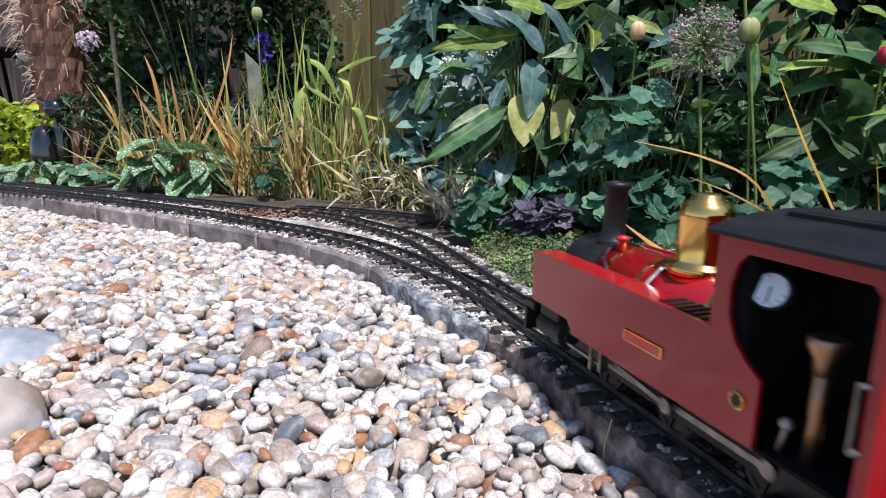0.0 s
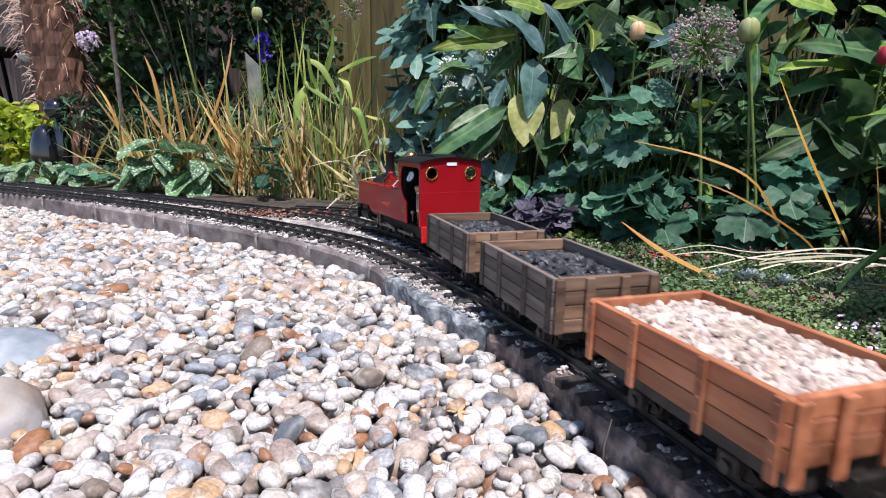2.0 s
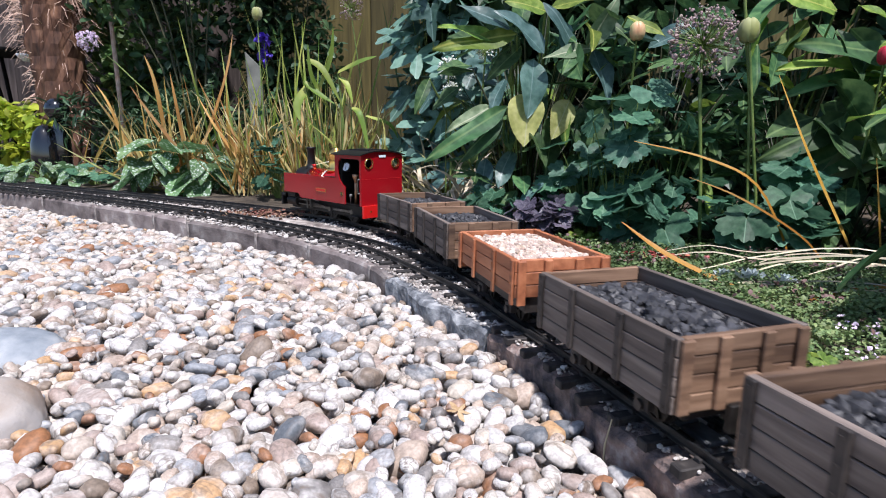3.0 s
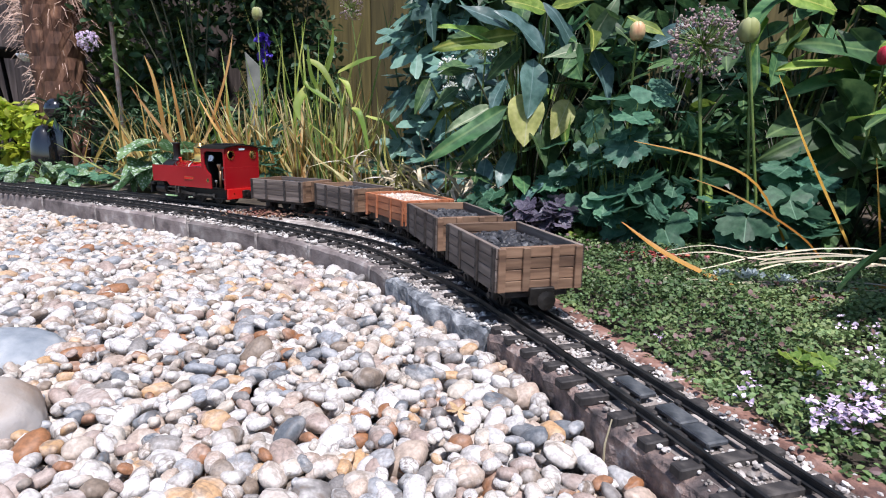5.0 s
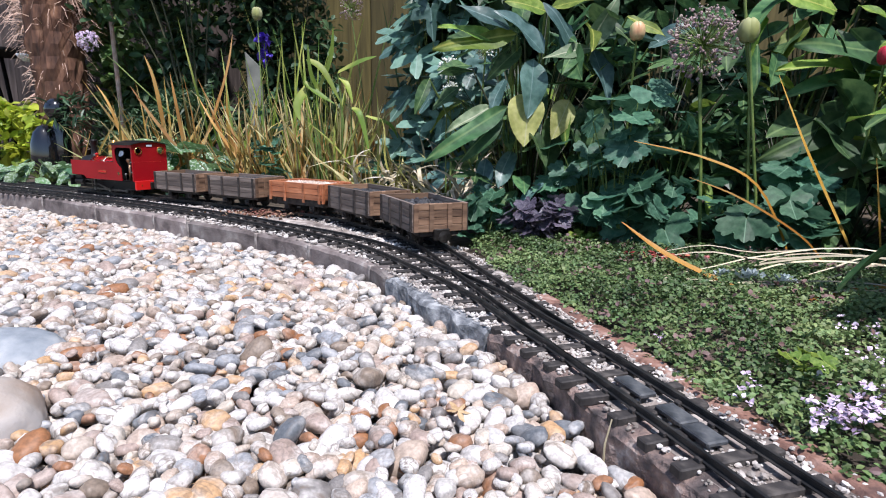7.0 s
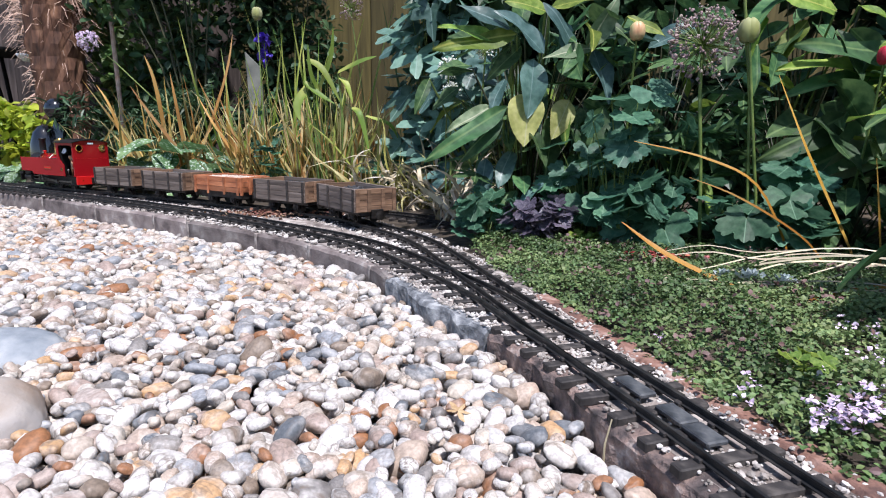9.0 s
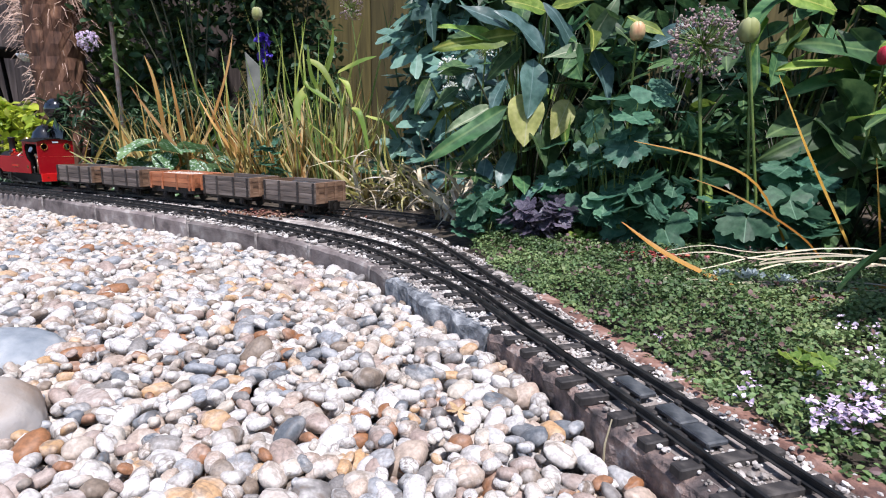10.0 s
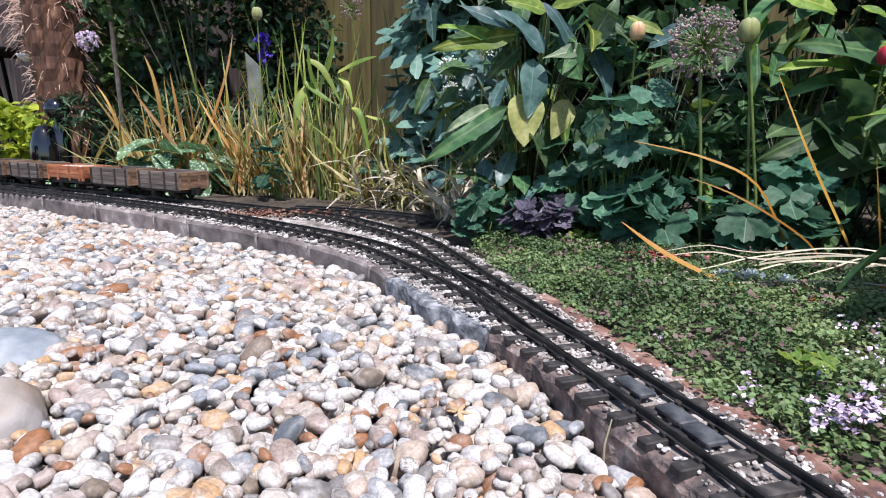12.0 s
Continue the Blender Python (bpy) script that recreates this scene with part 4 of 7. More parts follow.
    box(bm, 0.01, 0.25, -0.0205, 0.0205, 0.03, 0.0345)
    part("frame", bm, M_BLACK, root)
    bm = bmesh.new()
    box(bm, -0.0048, -0.0003, -0.0455, 0.0455, 0.0155, 0.0372, 0.0006)
    beam = part("rear_buffer_beam", bm, M_RED_B, root, "bright red rear buffer beam")
    for yy in (-0.03, 0.03):
        bm = bmesh.new()
        lathe(bm, [(0.0018, 0), (0.0016, 0.0008), (0.0003, 0.0012)], 10, pose(-0.0048, yy, 0.027, 0, -90, 0))
        part("beam_bolt", bm, M_BRASS, beam)
    bm = bmesh.new()
    box(bm, 0.247, 0.262, -0.044, 0.044, 0.034, 0.0405, 0.0008)
    box(bm, 0.2585, 0.2625, -0.044, 0.044, 0.016, 0.034, 0.0006)
    part("front_footplate", bm, M_BLACK, root, "black front footplate and beam")
    for x, sg in ((-0.0048, -1), (0.2625, 1)):
        bm = bmesh.new()
        box(bm, min(x, x + sg * 0.006), max(x, x + sg * 0.006), -0.009, 0.009, 0.0165, 0.033, 0.001)
        cyl(bm, (x, 0, 0.0235), (x + sg * 0.016, 0, 0.0235), 0.0035, seg=12)
        lathe(bm, [(0.0035, 0), (0.0085, 0.001), (0.0088, 0.003), (0.004, 0.0042)], 18, pose(x + sg * 0.015, 0, 0.0235, 0, 90 * sg, 0))
        part("coupling", bm, M_DARK, root, "black centre buffer coupling")
    moving = []
    for sd in (-1, 1):
        bm = bmesh.new()
        cyl(bm, (0.212, sd * 0.034, 0.026), (0.244, sd * 0.034, 0.026), 0.009, seg=20)
        cyl(bm, (0.2115, sd * 0.034, 0.026), (0.2085, sd * 0.034, 0.026), 0.0045, seg=14)
        box(bm, 0.215, 0.241, sd * 0.034 - 0.008, sd * 0.034 + 0.008, 0.034, 0.043, 0.001)
        part("cylinder", bm, M_DARK, root)
        bm = bmesh.new()
        box(bm, 0.168, 0.21, sd * 0.036 - 0.001, sd * 0.036 + 0.001, 0.0295, 0.0315)
        box(bm, 0.168, 0.21, sd * 0.036 - 0.001, sd * 0.036 + 0.001, 0.0205, 0.0225)
        box(bm, 0.166, 0.169, sd * 0.036 - 0.003, sd * 0.036 + 0.003, 0.018, 0.042, 0.0004)
        part("slide_bar", bm, M_STEEL, root)
        bm = bmesh.new()
        tube(bm, [(0.14, sd * 0.038, 0.033), (0.165, sd * 0.039, 0.036), (0.2, sd * 0.038, 0.0385)], 0.0012)
        box(bm, 0.176, 0.179, sd * 0.0385 - 0.0008, sd * 0.0385 + 0.0008, 0.016, 0.038, 0.0003)
        part("valve_gear", bm, M_STEEL, root)
        bm = bmesh.new()
        box(bm, -0.067, 0.067, -0.0008, 0.0008, -0.0022, 0.0022, 0.0005)
        for x in (-0.063, 0.0, 0.063):
            cyl(bm, (x, -0.0016, 0), (x, 0.0016, 0), 0.0042, seg=14)
        rod = part("coupling_rod", bm, M_STEEL, root, "worn steel coupling rod")
        rod.matrix_basis = pose(0.118, sd * 0.0285, 0.0155)
        bm = bmesh.new()
        box(bm, -0.004, 0.064, -0.0008, 0.0008, -0.0018, 0.0018, 0.0004)
        cyl(bm, (0, -0.0016, 0), (0, 0.0016, 0), 0.0042, seg=14)
        con = part("connecting_rod", bm, M_STEEL, root, "worn steel connecting rod")
        moving.append((sd, rod, con))
        bm = bmesh.new()
        box(bm, 0.018, 0.044, sd * 0.036 - 0.005, sd * 0.036 + 0.005, 0.014, 0.0155, 0.0003)
        box(bm, 0.018, 0.044, sd * 0.031 - 0.0006, sd * 0.031 + 0.0006, 0.0155, 0.0345)
        part("cab_step", bm, M_BLACK, root)
    ws = [wheelset(root, x, 0.0155, "driving_wheelset") for x in (0.055, 0.118, 0.181)]
    for poly in (root.children[0].data.polygons):
        poly.use_smooth = False
    return root, ws, moving


GREY = "weathered grey brown plank wagon with brown ends, "
COAL_LABEL = "heap of dusty black coal in a wagon"
loco, loco_ws, loco_rods = locomotive()
wagons, loads, wagon_ws = [], [], []
for i in range(5):
    if i == 2:
        w, ws = wagon(0.0315, 0.0635, 3, M_WOOD_ORANGE, M_WOOD_ORANGE, M_WOOD_ORANGE, "orange stained wooden wagon with stakes, full of pale gravel", True)
        ld = load("gravel_load", M_LOADGRIT, 0.0575, 0.0029, "level load of pale gravel in a wagon", 31, 0.002)
    else:
        w, ws = wagon(0.0238, 0.065, 4, M_WOOD_GREY, M_WOOD_END, M_STRAP, GREY + "loaded with coal", False)
        ld = load("coal_load", M_COAL, 0.0525, 0.0052, COAL_LABEL, 40 + i, 0.004)
    wagons.append(w), loads.append(ld), wagon_ws.append(ws)


# ---- planting: materials ----
def leaf_mat(name, stops, rough=0.55, trans=0.28, hue=0.018, spec=0.3, scale=7):
    """Leaf skin on unit-sized leaves, with a paler midrib."""
    m = mat(name, stops, rough, 0, scale, 5, 0.12, None, vary='object', hue=hue, trans=trans, spec=spec, dist=0.01)
    nd, ln = m.node_tree.nodes, m.node_tree.links
    b = nd["Principled BSDF"]
    src = b.inputs["Base Color"].links[0].from_socket
    sep, ab, rg = nd.new("ShaderNodeSeparateXYZ"), nd.new("ShaderNodeMath"), nd.new("ShaderNodeMapRange")
    ab.operation = 'ABSOLUTE'
    rg.inputs[1].default_value, rg.inputs[2].default_value, rg.inputs[3].default_value, rg.inputs[4].default_value = 0.004, 0.014, 0.6, 0.0
    tc = nd.new("ShaderNodeTexCoord")
    ln.new(tc.outputs["Object"], sep.inputs[0]), ln.new(sep.outputs[1], ab.inputs[0]), ln.new(ab.outputs[0], rg.inputs[0])
    wv = nd.new("ShaderNodeTexWave")
    wv.bands_direction = 'DIAGONAL'
    wv.inputs["Scale"].default_value, wv.inputs["Distortion"].default_value = 5.0, 1.5
    ln.new(tc.outputs["Object"], wv.inputs[0])
    vs = nd.new("ShaderNodeHueSaturation")
    vr = nd.new("ShaderNodeMapRange")
    vr.inputs[3].default_value, vr.inputs[4].default_value = 0.94, 1.06
    ln.new(wv.outputs[1], vr.inputs[0]), ln.new(vr.outputs[0], vs.inputs["Value"]), ln.new(src, vs.inputs["Color"])
    mx = nd.new("ShaderNodeMix")
    mx.data_type = 'RGBA'
    mx.inputs[7].default_value = (min(0.6, stops[-1][0] * 2), min(0.6, stops[-1][1] * 1.7), min(0.6, stops[-1][2] * 1.8), 1)
    ln.new(rg.outputs[0], mx.inputs[0]), ln.new(vs.outputs[0], mx.inputs[6]), ln.new(mx.outputs[2], b.inputs["Base Color"])
    return m


M_LEAF_MID = leaf_mat("deep_green_leaf", [(0.023, 0.058, 0.023), (0.052, 0.117, 0.044), (0.111, 0.195, 0.072)])
M_LEAF_BLUE = leaf_mat("blue_green_leaf", [(0.045, 0.100, 0.088), (0.080, 0.155, 0.138), (0.135, 0.225, 0.205)], 0.4, spec=0.5)
M_LEAF_TEAL = leaf_mat("teal_columbine_leaf", [(0.030, 0.086, 0.052), (0.057, 0.144, 0.086), (0.115, 0.230, 0.144)])
M_LEAF_STAR = leaf_mat("pale_teal_cut_leaf", [(0.085, 0.175, 0.135), (0.13, 0.24, 0.19), (0.19, 0.32, 0.26)], 0.5, 0.35)
M_LEAF_LIME = leaf_mat("yellow_green_leaf", [(0.097, 0.166, 0.028), (0.166, 0.262, 0.041), (0.304, 0.400, 0.083)], trans=0.35)
M_LEAF_PALE = leaf_mat("pale_sage_leaf", [(0.127, 0.196, 0.103), (0.196, 0.276, 0.149), (0.310, 0.391, 0.230)])
# sunlight put into the peony leaves' yellow; pod and bud are yellow green themselves
M_LEAF_YEL = leaf_mat("yellow_lit_leaf_and_pod", [(0.310, 0.333, 0.103), (0.437, 0.448, 0.149), (0.552, 0.540, 0.230)], trans=0.4)
M_LEAF_GOLD = leaf_mat("golden_foliage", [(0.184, 0.253, 0.017), (0.345, 0.437, 0.034), (0.517, 0.575, 0.057)], trans=0.4)
M_LEAF_PURPLE = leaf_mat("smoky_purple_leaf", [(0.055, 0.046, 0.070), (0.105, 0.092, 0.128), (0.18, 0.165, 0.205)], 0.35)
M_BLADE_TAN = leaf_mat("orange_tan_blade", [(0.288, 0.150, 0.036), (0.456, 0.276, 0.078), (0.624, 0.456, 0.180)], 0.6, 0.25, 0.02)
M_BLADE_ORANGE = leaf_mat("vivid_orange_dead_blade", [(0.34, 0.14, 0.02), (0.45, 0.22, 0.035), (0.5, 0.32, 0.09)], 0.5, 0.3, 0.01)
M_BLADE_GREEN = leaf_mat("fresh_green_blade", [(0.095, 0.162, 0.024), (0.176, 0.270, 0.041), (0.297, 0.392, 0.095)], 0.5, 0.3, 0.02)
M_BLADE_OLIVE = leaf_mat("olive_drying_blade", [(0.150, 0.138, 0.037), (0.275, 0.250, 0.075), (0.450, 0.400, 0.175)], 0.6, 0.25, 0.03)
M_STRAW = leaf_mat("bleached_straw", [(0.312, 0.254, 0.148), (0.459, 0.394, 0.271), (0.558, 0.508, 0.394)], 0.6, 0.1, 0.01)
M_STEM = mat("green_stem", [(0.065, 0.111, 0.026), (0.130, 0.195, 0.046), (0.208, 0.273, 0.078)], 0.5, 0, 60, 3, 0.1)
M_STEM_DARK = mat("brown_green_stem", [(0.02, 0.025, 0.01), (0.045, 0.05, 0.02), (0.09, 0.085, 0.04)], 0.6, 0, 60, 3, 0.2)
M_PETAL_WHITE = mat("white_petal", [(0.62, 0.64, 0.56), (0.74, 0.75, 0.68)], 0.6, 0, 60, 3, 0.1, vary='island')
M_PETAL_LILAC = mat("lilac_petal", [(0.44, 0.33, 0.46), (0.58, 0.47, 0.6), (0.7, 0.62, 0.7)], 0.6, 0, 60, 3, 0.1, vary='island')
M_PETAL_VIOLET = mat("deep_violet_petal", [(0.06, 0.03, 0.35), (0.10, 0.05, 0.48)], 0.55, 0, 60, 3, 0.1, vary='island')
M_SEED = mat("dusky_mauve_florets", [(0.177, 0.110, 0.125), (0.287, 0.209, 0.198), (0.376, 0.319, 0.260)], 0.7, 0, 80, 3, 0.1, vary='island', hue=0.04)
M_RED_PETAL = mat("crimson_petal", [(0.35, 0.01, 0.03), (0.5, 0.02, 0.05)], 0.5, 0, 60, 3, 0.1)
M_BUD = mat("peach_bud", [(0.55, 0.28, 0.14), (0.62, 0.42, 0.22), (0.5, 0.5, 0.22)], 0.5, 0, 60, 3, 0.1)
M_SHRUB = mat("dark_shrub_leaf", [(0.020, 0.051, 0.024), (0.041, 0.088, 0.037), (0.085, 0.162, 0.060)], 0.5, 0, 20, 3, 0.1, vary='island', hue=0.02, trans=0.2)
# brighter copy of the shrub leaf, with sunlight put into its colour
M_SHRUB_LIT = mat("sunlit_shrub_leaf", [(0.045, 0.09, 0.03), (0.09, 0.16, 0.045), (0.17, 0.25, 0.07)], 0.5, 0, 20, 3, 0.1, vary='island', hue=0.03, trans=0.3)
M_THYME = mat("thyme_leaf", [(0.046, 0.085, 0.030), (0.105, 0.165, 0.055), (0.21, 0.28, 0.11)], 0.55, 0, 12, 3, 0.1, vary='island', hue=0.025, trans=0.2)
M_THYME_RED = mat("bronzed_thyme_tip", [(0.09, 0.055, 0.048), (0.15, 0.09, 0.08)], 0.6, 0, 12, 3, 0.1, vary='island', hue=0.02)
M_LEAF_GOLD_I = mat("golden_small_leaf", [(0.16, 0.22, 0.015), (0.30, 0.38, 0.03), (0.45, 0.5, 0.05)], 0.5, 0, 20, 3, 0.1, vary='island', hue=0.02, trans=0.35)
M_PALE_SUCC = leaf_mat("silvery_succulent", [(0.22, 0.29, 0.30), (0.34, 0.41, 0.42), (0.45, 0.5, 0.5)], 0.5, 0.1)
M_TRUNK = mat("fibrous_palm_trunk", [(0.045, 0.021, 0.013), (0.125, 0.060, 0.036), (0.29, 0.155, 0.092)], 0.9, 0, 40, 6, 0.9, 120, stretch=(1, 1, 0.35))
M_FIBRE = mat("pale_palm_fibre", [(0.28, 0.17, 0.12), (0.45, 0.31, 0.24), (0.6, 0.46, 0.38)], 0.8, 0, 40, 3, 0.2, vary='island')
M_FENCE = mat("olive_brown_fence_board", [(0.042, 0.034, 0.009), (0.082, 0.066, 0.018), (0.135, 0.108, 0.034)], 0.85, 0, 14, 6, 0.5, None, vary='object', stretch=(4, 4, 0.3))
M_FENCE_DARK = mat("dark_brown_fence_board", [(0.034, 0.025, 0.022), (0.068, 0.052, 0.046), (0.125, 0.098, 0.086)], 0.9, 0, 14, 6, 0.5, None, vary='object', stretch=(4, 4, 0.3))
M_GLOSS = mat("glossy_black_glaze", [(0.004, 0.004, 0.006), (0.008, 0.008, 0.012)], 0.08, 0, 20, 2, 0.0, coat=1.0)
M_SLATE = mat("pale_grey_slate", [(0.08, 0.085, 0.075), (0.14, 0.145, 0.125), (0.2, 0.2, 0.175)], 0.8, 0, 24, 5, 0.4)
M_BOULDER_B = mat("blue_grey_boulder", [(0.16, 0.185, 0.215), (0.26, 0.285, 0.31), (0.36, 0.375, 0.39)], 0.75, 0, 55, 7, 0.35, 240)
M_BOULDER_T = mat("buff_boulder", [(0.21, 0.135, 0.085), (0.31, 0.25, 0.205), (0.37, 0.335, 0.305), (0.29, 0.28, 0.28)], 0.75, 0, 22, 6, 0.35, 240)


def spotted_mat():
    m = leaf_mat("silver_spotted_leaf", [(0.07, 0.15, 0.06), (0.11, 0.2, 0.085), (0.16, 0.27, 0.12)])
    t = m.node_tree
    nd, ln = t.nodes, t.links
    b = nd["Principled BSDF"]
    src = b.inputs["Base Color"].links[0].from_socket
    tc = nd.new("ShaderNodeTexCoord")
    vo = nd.new("ShaderNodeTexVoronoi")
    vo.inputs["Scale"].default_value = 13
    ln.new(tc.outputs["Object"], vo.inputs[0])
    r = nd.new("ShaderNodeMapRange")
    r.inputs[1].default_value, r.inputs[2].default_value, r.inputs[3].default_value, r.inputs[4].default_value = 0.3, 0.42, 1, 0
    ln.new(vo.outputs[0], r.inputs[0])
    mx = nd.new("ShaderNodeMix")
    mx.data_type = 'RGBA'
    mx.inputs[7].default_value = (0.5, 0.6, 0.5, 1)
    ln.new(r.outputs[0], mx.inputs[0]), ln.new(src, mx.inputs[6]), ln.new(mx.outputs[2], b.inputs["Base Color"])
    return m


M_SPOT = spotted_mat()


# ---- planting: leaf shapes, unit length along +x, upper side +z ----
def grid_mesh(name, fn, nu, nv, material):
    v, f = [], []
    for i in range(nu + 1):
        for j in range(nv + 1):
            v.append(fn(i / nu, j / nv * 2 - 1))
    for i in range(nu):
        for j in range(nv):
            a = i * (nv + 1) + j
            f.append((a, a + 1, a + nv + 2, a + nv + 1))
    me = bpy.data.meshes.new(name)
    me.from_pydata(v, [], f)
    me.materials.append(material)
    me.polygons.foreach_set("use_smooth", [True] * len(f))
    return me


def lance(material, k, width=0.35, droop=0.15, fold=0.25):
    rng = random.Random(k * 7 + 1)
    ph, tw, sd = rng.uniform(0, 6), rng.uniform(-0.5, 0.5), rng.uniform(-0.08, 0.08)
    dr = droop * rng.uniform(0.4, 1.6)
    def fn(u, v):
        w = width * 0.5 * (math.sin(math.pi * min(1, u ** 0.72)) ** 0.8 if 0 < u < 1 else 0.0) + 0.004
        y = v * w
        z = abs(v) * w * fold + 0.03 * math.sin(u * 9 + ph + v) * abs(v) - dr * u * u + v * w * tw * u
        return (u - dr * dr * u * u, y + sd * math.sin(u * 3), z)
    return grid_mesh("leaf", fn, 10, 6, material)


def palmate(material, k, lobes=5, depth=0.45, cup=0.2, sharp=6.0):
    """A lobed leaf: rings about the leaf stalk's end at the origin."""
    rng = random.Random(k * 5 + 3)
    n = 60
    ph = rng.uniform(-0.15, 0.15)
    lob = [rng.uniform(0.85, 1.15) for _ in range(lobes)]
    v, f = [(0.0, 0.0, 0.0)], []
    for ring in (0.33, 0.66, 1.0):
        for i in range(n + 1):
            th = -2.75 + 5.5 * i / n
            a = (th + 2.75) / 5.5 * lobes
            L = lob[min(int(a), lobes - 1)]
            r = (1 - depth * abs(math.cos(math.pi * a)) ** sharp) * L * (0.75 + 0.25 * math.cos(th * 0.5))
            r *= 1 - (0.13 * abs(math.cos(3 * math.pi * a)) ** 3 if sharp > 3 else 0.08 * math.sin(a * 19 + ph))
            rr = ring * (r * ring + (0.6) * (1 - ring))
            z = cup * rr * rr * 0.6 + 0.05 * math.sin(th * lobes + ring * 3 + ph) * rr - 0.12 * rr
            v.append((rr * math.cos(th) * 0.55, rr * math.sin(th) * 0.55, z * 0.55))
    m = n + 1
    for i in range(n):
        f.append((0, 1 + i, 2 + i))
        for q in range(2):
            a = 1 + q * m + i
            f.append((a, a + m, a + m + 1, a + 1))
    me = bpy.data.meshes.new("leaf")
    me.from_pydata(v, [], f)
    me.materials.append(material)
    me.polygons.foreach_set("use_smooth", [True] * len(f))
    return me


def strap(material, k, width=0.035, droop=0.3, curl=0.0, kink=False):
    """A grass-like blade, unit length, rising along +z and arching over to +x."""
    rng = random.Random(k * 11 + 5)
    dr, tw = droop * rng.uniform(0.2, 1.8), rng.uniform(-1.6, 1.6)
    wob = rng.uniform(-0.05, 0.05)
    kk = rng.uniform(0.5, 0.8)
    def fn(u, v):
        ang = dr * u * 1.6 + (1.9 * max(0, u - kk) / (1 - kk) if kink else 0)
        s = curl * math.sin(u * 7 + k)
        x = sum(math.sin((dr * q / 12 * u * 1.6) + (1.9 * max(0, q / 12 * u - kk) / (1 - kk) if kink else 0)) for q in range(12)) / 12 * u
        z = sum(math.cos((dr * q / 12 * u * 1.6) + (1.9 * max(0, q / 12 * u - kk) / (1 - kk) if kink else 0)) for q in range(12)) / 12 * u
        w = width * 0.5 * (1 - u ** 2.2) * min(1, 0.55 + u * 3) + 0.001
        c, sn = math.cos(tw * u), math.sin(tw * u)
        return (x + s * 0.06 + v * w * sn + abs(v) * w * 0.4, wob * math.sin(u * 4) + v * w * c + s * 0.05, z)
    return grid_mesh("blade", fn, 12, 2, material)


def put(name, me, parent, loc, e, scale):
    ob = new(name, me)
    ob.parent = parent
    ob.matrix_basis = Matrix.LocRotScale(loc, e, scale if isinstance(scale, tuple) else (scale, scale, scale))
    return ob


def plant_root(name, label, category, x, y, z, group=""):
    r = tagged(new(name), label, category, group)
    r.matrix_basis = pose(x, y, z)
    return r


def clump(name, label, x, y, z, blades, n, spread, height, lean, seed, category="grass", stretch=1.0, group=""):
    """A tuft of blades, each a part, on one base."""
    rng = random.Random(seed)
    r = plant_root(name, label, category, x, y, z, group)
    for i in range(n):
        me = blades[rng.randrange(len(blades))]
        a = rng.uniform(0, 6.283)
        d = spread * math.sqrt(rng.random())
        h = height * rng.uniform(0.5, 1.08)
        put("blade", me, r, (d * math.cos(a) * stretch, d * math.sin(a) * 0.5, rng.uniform(-0.004, 0)), Euler((rng.gauss(0, lean), rng.gauss(0, lean), rng.uniform(0, 6.283))), (h, h, h))
    return r


def leafy(name, label, x, y, z, leaves, n, spread, height, size, seed, stem_mat, category="plant", droop=0.5, front=0.0, group="", low=0.2):
    """A leafy plant: canes from one base, each leaf a part at a stalk's end."""
    rng = random.Random(seed)
    r = plant_root(name, label, category, x, y, z, group)
    for i in range(n):
        a = rng.uniform(0, 6.283)
        if front and rng.random() < front:
            a = rng.uniform(-2.6, -0.5)
        d = spread * math.sqrt(rng.random())
        hz = height * (low + (1 - low) * rng.random()) * (1 - 0.25 * (d / spread) ** 2)
        p = Vector((d * math.cos(a), d * math.sin(a), hz))
        bm = bmesh.new()
        tube(bm, [(p.x * 0.15, p.y * 0.15, -0.004), (p.x * 0.5, p.y * 0.5, hz * 0.62), p], min(0.0022, 0.0014 * size / 0.05), 4, 0.0007)
        part("stem", bm, stem_mat, r)
        s = size * rng.uniform(0.65, 1.25)
        put("leaf", leaves[rng.randrange(len(leaves))], r, p, Euler((rng.gauss(0, 0.35), droop + rng.gauss(0, 0.35), a + rng.gauss(0, 0.6))), s)
    return r


def leaf_to(parent, me, base, tip, side=0.0):
    """Lay a unit leaf from base to tip (world metres; the parent is not turned), its upper side up and outwards."""
    o = parent.matrix_basis.translation
    b, t = Vector(base) - o, Vector(tip) - o
    x = (t - b).normalized()
    up = Vector((0.25 + side, -0.75, 0.6))
    y = up.cross(x).normalized()
    z = x.cross(y)
    L = (t - b).length
    m = Matrix((x, y, z)).transposed().to_4x4()
    ob = new("leaf", me)
    ob.parent = parent
    ob.matrix_basis = Matrix.Translation(b) @ m @ Matrix.Diagonal((L, L, L, 1))
    return ob


